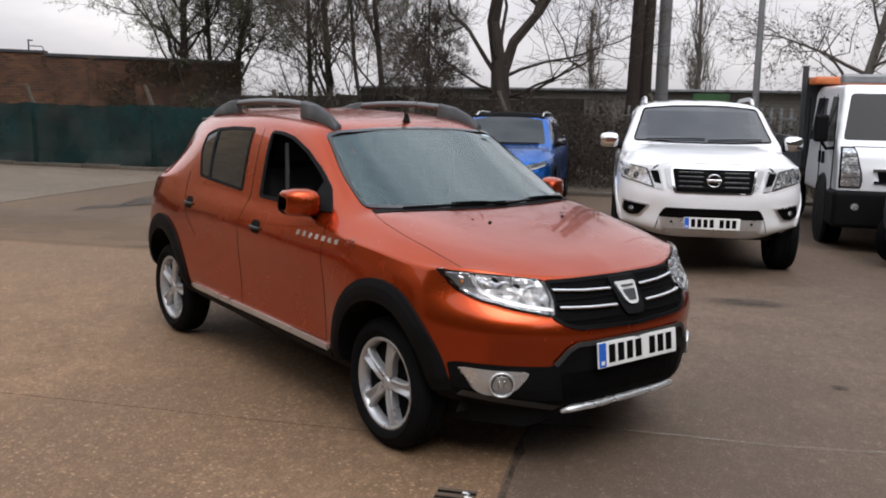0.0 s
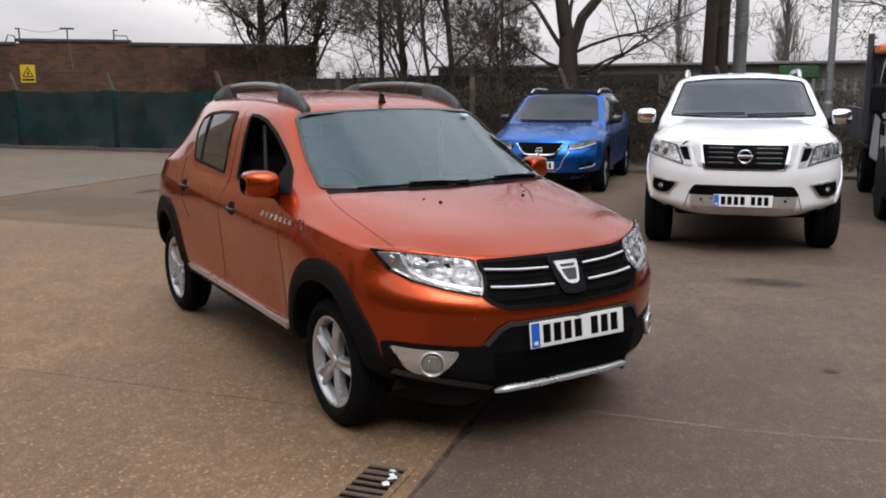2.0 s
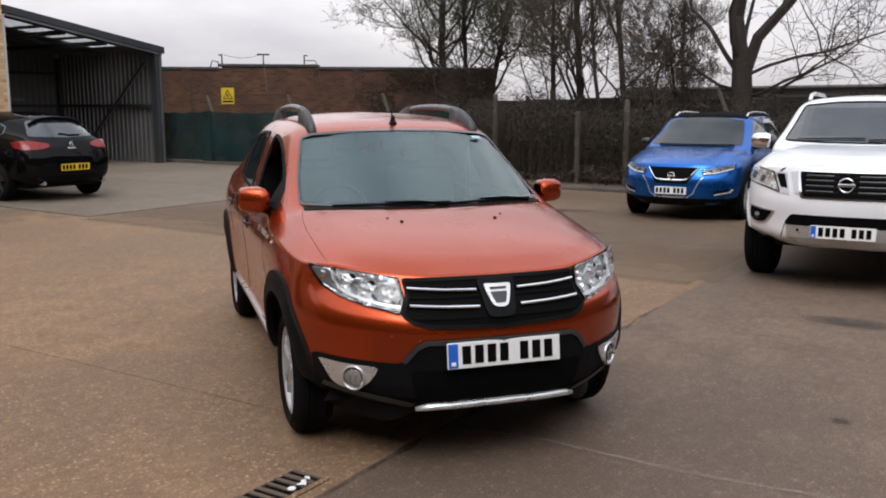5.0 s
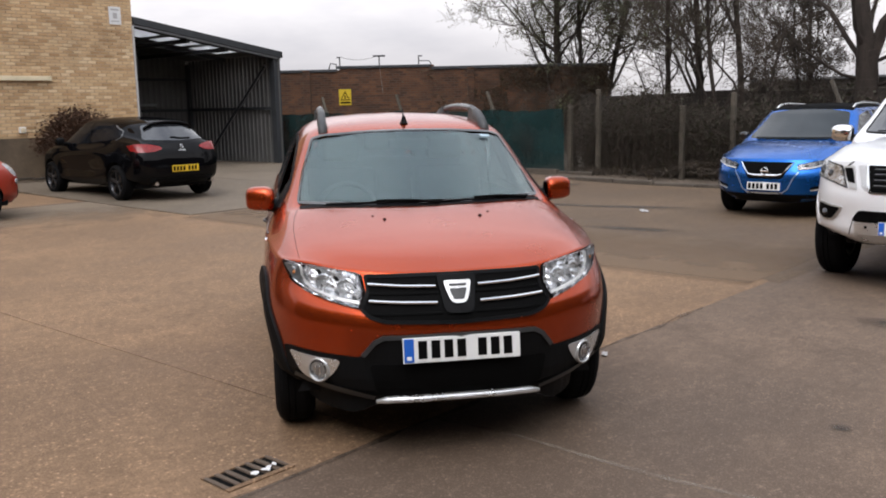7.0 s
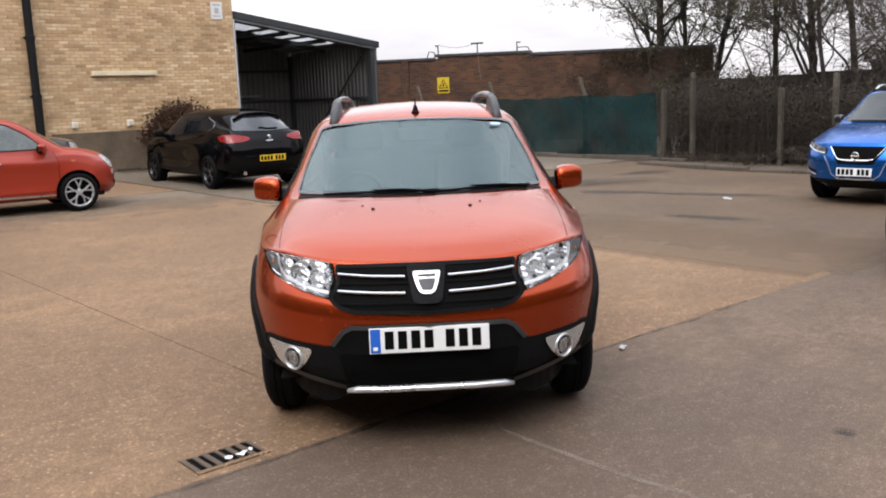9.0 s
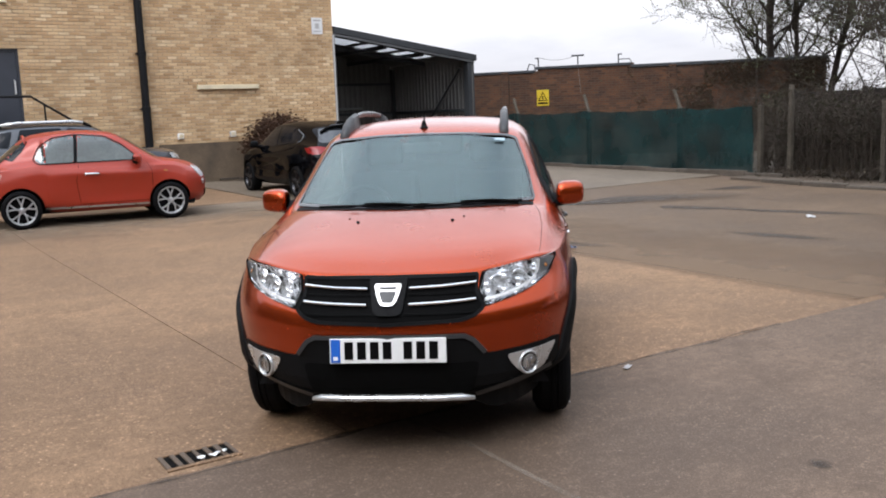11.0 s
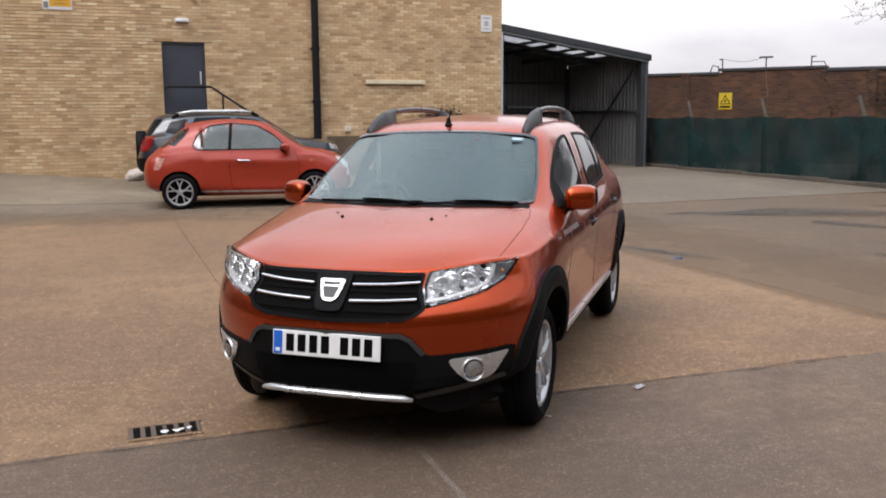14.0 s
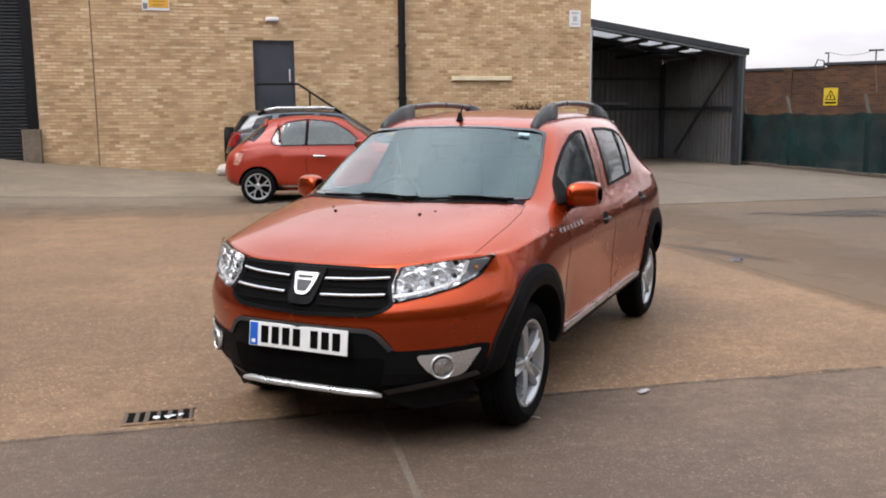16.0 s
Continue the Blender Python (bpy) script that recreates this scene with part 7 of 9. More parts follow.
def white_pickup():
    car = thing("pickup_truck", facing(4.87, 2.42, -0.747, -0.664, 0, 3.15), "glossy white double-cab pickup with a chromed grille", "pickup")
    centre = [(-0.83, 1.09), (-0.66, 1.155), (-0.3, 1.20), (0.22, 1.245), (0.30, 1.255), (0.66, 1.49), (1.04, 1.70), (1.4, 1.745), (1.85, 1.757), (2.4, 1.74), (2.78, 1.69), (2.98, 1.3), (4.40, 1.16)]
    belt = [1.06, 1.08, 1.09, 1.10, 1.11, 1.12, 1.13, 1.14, 1.15, 1.16, 1.17, 1.17, 1.16]
    nose = [(-0.87, 0.95), (-0.90, 0.78), (-0.89, 0.62), (-0.85, 0.44), (-0.74, 0.38)]
    tail = [(4.43, 1.0), (4.44, 0.85), (4.45, 0.70), (4.42, 0.56), (4.32, 0.46)]
    sh = variant(1.06, 1.14, centre, belt, nose, tail, 0.95, (0.98, 0.82, 0.67, 0.53, 0.45))
    sh.body(cut_wheels(3.15, 0.40, 0.45), PAINT_WHITE, car)
    part("chassis", box(-0.62, 0.62, -0.5, 4.2, 0.34, 0.50, 0.03), INSIDE, car)
    arches(sh, car, 3.15, 0.39, 0.40, 0.455, PAINT_WHITE, 0.05)
    wheels(car, 3.15, 1.62, 0.392, 0.255, 0.232, "five", ALLOY_DARK, ALLOY)
    scr = rounded([(-0.74, 1.280), (-0.625, 1.645), (-0.3, 1.677), (0, 1.682), (0.3, 1.677), (0.625, 1.645), (0.74, 1.280), (0.35, 1.264), (0, 1.262), (-0.35, 1.264)], 0.04)
    sh.patch("windscreen", scr, "f", GLASS_DARK, car, 0.005, 0.004, 0.07)
    sh.ring("windscreen_border", scr, "f", INK, car, 0.014, 0.007, 0.06, 0.004)
    for v in "lr":
        sh.patch("front_window", rounded([(0.62, 1.20), (1.05, 1.60), (1.50, 1.64), (1.56, 1.19)], 0.05), v, GLASS_DARK, car, 0.004, 0.004, 0.07)
        sh.patch("rear_window", rounded([(1.64, 1.19), (1.60, 1.64), (2.25, 1.62), (2.55, 1.45), (2.6, 1.22)], 0.05), v, GLASS_DARK, car, 0.004, 0.004, 0.07)
        sh.band("side_step", [(y, 0.43) for y in np.linspace(0.55, 2.6, 18)], [(y, 0.52) for y in np.linspace(0.55, 2.6, 18)], v, PLASTIC, car, 0.03, 0.05, 2, 0.01)
    gaps(sh, car, [[(0.50, 0.55), (0.52, 1.15)], [(1.60, 0.53), (1.62, 1.18)], [(2.62, 0.6), (2.66, 1.2)]])
    # nose
    gr = new("grille")
    gr.parent = car
    sh.patch("grille_surround", rounded([(-0.40, 1.058), (0.40, 1.058), (0.385, 0.90), (0.36, 0.815), (-0.36, 0.815), (-0.385, 0.90)], 0.02), "f", CHROME, gr, 0.010, 0.02, 0.05, "chromed grille surround")
    sh.patch("grille_panel", rounded([(-0.382, 1.044), (0.382, 1.044), (0.345, 0.828), (-0.345, 0.828)], 0.02), "f", INK, gr, 0.016, 0.004, 0.05)
    for z in (0.872, 0.918, 0.964, 1.005):
        for s in (-1, 1):
            sh.line("slat", [(s * 0.055, z), (s * 0.2, z), (s * 0.335, z)], "f", PLASTIC, gr, 0.020, 0.022)
            sh.line("slat_edge", [(s * 0.10, z + 0.010), (s * 0.32, z + 0.010)], "f", STEEL, gr, 0.005, 0.025)
    for s in (-1, 1):
        wing = [(s * 0.405, 1.045), (s * 0.465, 1.040), (s * 0.420, 0.87), (s * 0.372, 0.838)]
        sh.patch("grille_wing", rounded(wing, 0.012), "f", SATIN, gr, 0.012, 0.010, 0.015, "chromed wing of the grille")
        lamp = [(s * 0.615, 1.035), (s * 0.74, 1.060), (s * 0.865, 1.070), (s * 0.880, 0.985), (s * 0.845, 0.925), (s * 0.66, 0.880), (s * 0.54, 0.845)]
        plain_lamp(sh, car, lamp, "f", "headlamp", ((s * 0.715, 0.962, 0.034), (s * 0.80, 0.985, 0.040)), LAMP_IN, PLASTIC_GREY)
        vent = [(s * 0.498, 1.035), (s * 0.605, 1.030), (s * 0.525, 0.850), (s * 0.455, 0.838)]
        sh.patch("vent_frame", rounded(vent, 0.012), "f", SATIN, car, 0.010, 0.010, 0.015, "bright frame of the side vent")
        vent = [(s * 0.515, 1.018), (s * 0.588, 1.015), (s * 0.545, 0.905), (s * 0.480, 0.890)]
        sh.patch("lamp_vent", rounded(vent, 0.012), "f", INK, car, 0.015, 0.006, 0.015)
        fog = [(s * 0.575, 0.690), (s * 0.70, 0.700), (s * 0.835, 0.725), (s * 0.845, 0.60), (s * 0.78, 0.555), (s * 0.67, 0.562)]
        fg = new("fog_lamp")
        fg.parent = car
        sh.patch("fog_surround", rounded(fog, 0.02), "f", SATIN, fg, 0.010, 0.012, 0.05, "bright fog lamp surround")
        cx, cz = s * 0.745, 0.635
        sh.patch("fog_recess", rounded([(a + (cx - a) * 0.16, b + (cz - b) * 0.20) for a, b in fog], 0.02), "f", INK, fg, 0.016, 0.004, 0.05)
        p = sh.at(cx, cz - 0.005, "f", 0.022)
        part("fog_lens", lathe([(0, -0.008), (0.030, -0.004), (0.034, 0.006), (0, 0.008)], 18, "y", Matrix.Translation(p) @ Matrix.Rotation(radians(25 * s), 4, "Z")), GLOSS_BLACK, fg, "", True)
        for a, b in ((0.895, 0.625), (0.37, 0.535)):
            p = sh.at(s * a, b, "f", 0.016 if a < 0.5 else 0.004)
            part("parking_sensor", lathe([(0, -0.004), (0.012, -0.003), (0.014, 0.004), (0, 0.004)], 12, "y", Matrix.Translation(p)), PLASTIC, car)
        sh.line("bumper_seam", [(s * 0.49, 0.57), (s * 0.52, 0.46), (s * 0.50, 0.41)], "f", PLASTIC_GREY, car, 0.008, 0.004)
    sh.patch("lower_intake", rounded([(-0.44, 0.672), (0.44, 0.672), (0.50, 0.575), (-0.50, 0.575)], 0.03), "f", INK, car, 0.010, 0.006, 0.06, "dark bumper intake")
    sh.patch("skid_plate", rounded([(-0.475, 0.572), (0.475, 0.572), (0.46, 0.42), (-0.46, 0.42)], 0.03), "f", SATIN, car, 0.012, 0.012, 0.06, "satin silver bumper plate")
    round_badge(sh, gr, 0, 0.938, "f", 0.066)
    number_plate(car, pose(0, -0.932, 0.535, -4, 0, 0), PLATE_WHITE)
    for v in "lr":
        door_mirror(sh, car, v, 0.90, 1.10, 0.72, 1.27, 0.17, CHROME, 0.13)
    for s in (-1, 1):
        rl = new("roof_rail")
        rl.parent = car
        pts = [tuple(sh.at(s * 0.60, y, "t", 0) + Vector((0, 0, dz))) for y, dz in ((1.1, 0.01), (1.22, 0.06), (1.45, 0.075), (2.2, 0.075), (2.5, 0.05), (2.62, 0.01))]
        part("rail_bar", tube(pts, 0.022, 8), SATIN, rl, "", True)
    for s, x0, x1 in ((1, -0.60, 0.02), (1, 0.05, 0.62)):
        pts = [tuple(sh.at(x, 1.29 + 0.015 * math.sin(3 * (x - x0)), "f", 0.02)) for x in np.linspace(x0, x1, 8)]
        part("wiper", tube(pts, 0.006, 6), INK, car)
    sh.line("bonnet_gap", [(x, -0.80 + 0.25 * abs(x) ** 2) for x in np.linspace(-0.66, 0.66, 20)], "t", PLASTIC_GREY, car, 0.006, 0.001)


white_pickup()


def blue_crossover():
    car = thing("crossover", facing(6.47, 7.48, -0.775, -0.645, 0, 2.646), "bright blue crossover with a dark roof and chromed grille bar", "car")
    centre = [(-0.83, 0.835), (-0.64, 0.915), (-0.3, 1.0), (0.04, 1.045), (0.10, 1.06), (0.55, 1.31), (0.98, 1.53), (1.3, 1.565), (1.8, 1.58), (2.4, 1.555), (2.95, 1.50), (3.18, 1.28), (3.34, 1.08)]
    belt = [0.83, 0.87, 0.905, 0.935, 0.96, 1.0, 1.02, 1.03, 1.05, 1.09, 1.12, 1.11, 1.09]
    nose = [(-0.870, 0.74), (-0.905, 0.62), (-0.91, 0.48), (-0.87, 0.33), (-0.74, 0.24)]
    tail = [(3.42, 0.97), (3.45, 0.80), (3.47, 0.60), (3.44, 0.42), (3.3, 0.33)]
    sh = variant(1.04, 1.08, centre, belt, nose, tail, 1.0, (0.80, 0.66, 0.52, 0.37, 0.27))
    sh.body(cut_wheels(2.646, 0.335, 0.39), PAINT_BLUE, car)
    part("underside", box(-0.66, 0.66, -0.5, 3.1, 0.24, 0.36, 0.03), INSIDE, car)
    arches(sh, car, 2.646, 0.34, 0.335, 0.395, PLASTIC, 0.055)
    wheels(car, 2.646, 1.60, 0.345, 0.215, 0.24, "five", ALLOY_DARK, ALLOY)
    scr = rounded([(-0.70, 1.085), (-0.575, 1.45), (-0.3, 1.49), (0, 1.495), (0.3, 1.49), (0.575, 1.45), (0.70, 1.085), (0.35, 1.073), (0, 1.07), (-0.35, 1.073)], 0.04)
    sh.patch("windscreen", scr, "f", GLASS_TEAL, car, 0.005, 0.004, 0.07)
    roof = rounded([(-0.60, 0.93), (-0.62, 1.8), (-0.57, 2.7), (0.57, 2.7), (0.62, 1.8), (0.60, 0.93), (0.3, 0.90), (-0.3, 0.90)], 0.05)
    sh.patch("roof_panel", roof, "t", INK, car, 0.004, 0.006, 0.08, "dark glazed roof panel")
    for v in "lr":
        sh.patch("front_window", rounded([(0.48, 1.06), (0.95, 1.41), (1.42, 1.47), (1.50, 1.06)], 0.05), v, GLASS_DARK, car, 0.004, 0.004, 0.07)
        sh.patch("rear_window", rounded([(1.58, 1.07), (1.52, 1.47), (2.15, 1.46), (2.65, 1.34), (2.72, 1.2), (2.3, 1.12)], 0.05), v, GLASS_DARK, car, 0.004, 0.004, 0.07)
        sh.line("window_trim", [(0.48, 1.045), (1.5, 1.045), (2.3, 1.10), (2.75, 1.19)], v, CHROME, car, 0.016, 0.006)
        sh.band("sill", [(y, 0.27) for y in np.linspace(0.42, 2.2, 18)], [(y, 0.36) for y in np.linspace(0.42, 2.2, 18)], v, PLASTIC, car, 0.010, 0.02, 2, 0.006)
        door_mirror(sh, car, v, 0.86, 1.00, 0.66, 1.10, 0.13, GLOSS_BLACK, 0.11)
    gaps(sh, car, [[(0.47, 0.38), (0.5, 1.03)], [(1.52, 0.37), (1.55, 1.05)], [(2.2, 0.8), (2.5, 1.1)]])
    gr = new("grille")
    gr.parent = car
    sh.patch("grille_panel", rounded([(-0.37, 0.80), (0.37, 0.80), (0.23, 0.575), (-0.23, 0.575)], 0.03), "f", INK, gr, 0.006, 0.006, 0.05)
    for s in (-1, 1):
        vbar = [(s * 0.355, 0.795), (s * 0.28, 0.695), (s * 0.225, 0.635), (s * 0.15, 0.62), (s * 0.0, 0.618)]
        d = dense(vbar, 0.04, False)
        sh.band("chrome_v", [(a - s * 0.012, b - 0.012) for a, b in d], [(a + s * 0.026, b + 0.014) for a, b in d], "f", CHROME, gr, 0.018, 0.02, 2, 0.006, "chromed V-shaped grille bar")
        lamp = [(s * 0.41, 0.765), (s * 0.62, 0.815), (s * 0.80, 0.850), (s * 0.79, 0.780), (s * 0.60, 0.715), (s * 0.43, 0.695)]
        plain_lamp(sh, car, lamp, "f", "headlamp", ((s * 0.52, 0.745, 0.028), (s * 0.63, 0.770, 0.028)), RAIL)
        sh.line("running_light", [(s * 0.43, 0.705), (s * 0.60, 0.725), (s * 0.78, 0.785)], "f", WHITE_INK, car, 0.012, 0.026, label="white running light strip")
        fog = [(s * 0.58, 0.46), (s * 0.79, 0.505), (s * 0.80, 0.455), (s * 0.58, 0.415)]
        fg = new("fog_lamp")
        fg.parent = car
        sh.patch("fog_recess", rounded(fog, 0.012), "f", INK, fg, 0.006, 0.006, 0.05)
        sh.line("chrome_strip", [(s * 0.58, 0.418), (s * 0.76, 0.450), (s * 0.79, 0.495)], "f", BADGE, fg, 0.018, 0.012)
        sh.line("chrome_strip", [(s * 0.44, 0.670), (s * 0.37, 0.57), (s * 0.31, 0.43), (s * 0.24, 0.385)], "f", SATIN, gr, 0.010, 0.012)
    sh.patch("lower_bumper", rounded([(-0.86, 0.345), (-0.5, 0.36), (0.5, 0.36), (0.86, 0.345), (0.8, 0.25), (-0.8, 0.25)], 0.02), "f", PLASTIC, car, 0.008, 0.012, 0.07)
    sh.line("chrome_strip", [(-0.25, 0.382), (0, 0.376), (0.25, 0.382)], "f", SATIN, car, 0.02, 0.014)
    round_badge(sh, gr, 0, 0.675, "f", 0.055)
    number_plate(car, pose(0, -0.935, 0.470, -2, 0, 0), PLATE_WHITE, False, 0.46, 0.108)
    for s in (-1, 1):
        rl = new("roof_rail")
        rl.parent = car
        pts = [tuple(sh.at(s * 0.565, y, "t", 0) + Vector((0, 0, dz))) for y, dz in ((1.05, 0.005), (1.2, 0.045), (1.6, 0.05), (2.3, 0.05), (2.6, 0.04), (2.75, 0.005))]
        part("rail_bar", tube(pts, 0.016, 8), SATIN, rl, "satin silver roof rail", True)
    pts = [tuple(sh.at(x, 1.085, "f", 0.02)) for x in np.linspace(-0.55, 0.6, 12)]
    part("wiper", tube(pts, 0.009, 6), INK, car)


blue_crossover()


def coral_city_car():
    car = thing("city_car", facing(-5.63, 10.20, 0.845, 0.535, 0.036) @ Matrix.Diagonal((0.98, 0.97, 1.0, 1)), "coral red three-door city car on dark machined wheels", "car")
    centre = [(-0.60, 0.80), (-0.48, 0.875), (-0.25, 0.94), (0.02, 0.985), (0.08, 1.0), (0.42, 1.23), (0.78, 1.42), (1.05, 1.47), (1.45, 1.490), (1.86, 1.462), (2.12, 1.405), (2.46, 1.16), (2.74, 0.94)]
    belt = [0.80, 0.84, 0.87, 0.885, 0.895, 0.90, 0.91, 0.92, 0.93, 0.945, 0.96, 0.94, 0.92]
    nose = [(-0.665, 0.72), (-0.71, 0.60), (-0.71, 0.46), (-0.68, 0.32), (-0.58, 0.22)]
    tail = [(2.86, 0.82), (2.91, 0.66), (2.92, 0.50), (2.88, 0.37), (2.72, 0.28)]
    sh = variant(0.94, 1.0, centre, belt, nose, tail, 0.85, (0.74, 0.61, 0.46, 0.31, 0.22))
    sh.body(cut_wheels(2.30, 0.295, 0.345), PAINT_RED, car)
    part("underside", box(-0.58, 0.58, -0.45, 2.6, 0.2, 0.32, 0.03), INSIDE, car)
    arches(sh, car, 2.30, 0.3, 0.295, 0.348)
    wheels(car, 2.30, 1.50, 0.300, 0.195, 0.222, "y", ALLOY, ALLOY)
    scr = rounded([(-0.60, 1.02), (-0.50, 1.375), (0, 1.40), (0.50, 1.375), (0.60, 1.02), (0, 1.005)], 0.04)
    sh.patch("windscreen", scr, "f", GLASS_DARK, car, 0.005, 0.004, 0.07)
    for v in "lr":
        sh.patch("door_window", rounded([(0.450, 0.995), (0.710, 1.220), (0.970, 1.365), (1.370, 1.410), (1.420, 0.985)], 0.04), v, GLASS_GREEN_REFLECT, car, 0.004, 0.004, 0.06)
        sh.patch("quarter_window", rounded([(1.470, 0.985), (1.430, 1.405), (1.750, 1.365), (1.940, 1.250), (2.050, 1.060), (1.990, 0.995)], 0.06), v, GLASS_GREEN_REFLECT, car, 0.004, 0.004, 0.06)
        sh.ring("window_frame", rounded([(0.420, 0.980), (0.700, 1.240), (0.960, 1.385), (1.410, 1.428), (1.765, 1.385), (1.965, 1.260), (2.080, 1.050), (2.010, 0.975)], 0.05), v, PLASTIC, car, 0.016, 0.006, 0.05)
        sh.line("window_post", [(1.445, 0.980), (1.405, 1.415)], v, PLASTIC, car, 0.05, 0.008)
        sh.line("side_crease", [(0.0, 0.86), (1.0, 0.875), (2.2, 0.90)], v, PAINT_RED, car, 0.02, 0.004)
        p = sh.at(1.20, 0.80, v, 0.0)
        s = 1 if v == "l" else -1
        part("door_handle", tube([(p.x, 1.09, 0.795), (p.x + s * 0.02, 1.13, 0.80), (p.x + s * 0.02, 1.30, 0.805), (p.x, 1.34, 0.805)], 0.015, 8), CHROME, car, "chromed door handle", True)
        sh.patch("tail_lamp", rounded([(2.52, 0.86), (2.66, 0.87), (2.72, 0.66), (2.62, 0.66)], 0.03), v, mat("pale_pink_lens", (0.50, 0.24, 0.19, 1), 0.25, 0, 0.4, 20, 90, 0, 0.3), car, 0.008, 0.01, 0.04, "pale pink tail lamp")
        sh.patch("rear_screen_side", rounded([(2.10, 1.345), (2.18, 1.33), (2.50, 1.09), (2.36, 1.04), (2.20, 1.19)], 0.03), v, GLASS_DEEP, car, 0.005, 0.004, 0.05, "dark wrapped edge of the rear screen")
        sh.line("sill_strip", [(0.35, 0.275), (1.95, 0.295)], v, SATIN, car, 0.03, 0.008)
        door_mirror(sh, car, v, 0.80, 0.96, 0.50, 1.00, 0.14, PAINT_RED, 0.12)
        sh.patch("side_repeater", [(0.02, 0.775), (0.02, 0.80), (0.08, 0.80), (0.08, 0.775)], v, AMBER, car, 0.006, 0.006, 0.02)
    gaps(sh, car, [[(0.28, 0.33), (0.27, 0.80), (0.34, 0.95)], [(1.42, 0.33), (1.46, 0.70), (1.40, 0.95)], [(0.28, 0.33), (1.42, 0.33)]])
    for s in (-1, 1):
        cx, cz = s * 0.52, 0.735
        p = sh.at(cx, cz, "f", 0.004)
        hl = new("headlamp")
        hl.parent = car
        ell = [(cx + 0.085 * math.cos(t), cz + 0.10 * math.sin(t)) for t in np.linspace(0, 2 * math.pi, 20)[:-1]]
        sh.patch("reflector", ell, "f", SATIN, hl, 0.008, 0.012, 0.04)
        c = sh.patch("lamp_cover", ell, "f", GLASS_LAMP, hl, 0.02, 0.012, 0.05)
        c.visible_shadow = False
        ell = [(s * 0.50 + 0.05 * math.cos(t), 0.56 + 0.045 * math.sin(t)) for t in np.linspace(0, 2 * math.pi, 14)[:-1]]
        sh.patch("running_lamp", ell, "f", SATIN, hl, 0.008, 0.012, 0.04)
    sh.patch("lower_intake", rounded([(-0.45, 0.42), (0.45, 0.42), (0.40, 0.30), (-0.40, 0.30)], 0.03), "f", INK, car, 0.006, 0.006, 0.06)
    sh.patch("rear_screen", rounded([(-0.50, 1.02), (-0.42, 1.29), (0.42, 1.29), (0.50, 1.02)], 0.05), "b", GLASS_DARK, car, 0.006, 0.004, 0.06)
    sp = [tuple(sh.at(x, 2.12, "t", 0.0) + Vector((0, 0.03, 0.005))) for x in np.linspace(-0.45, 0.45, 9)]
    part("roof_spoiler", tube(sp, [0.02] + [0.04] * 7 + [0.02], 8, None, 0.5), PAINT_RED, car, "", True)


coral_city_car()


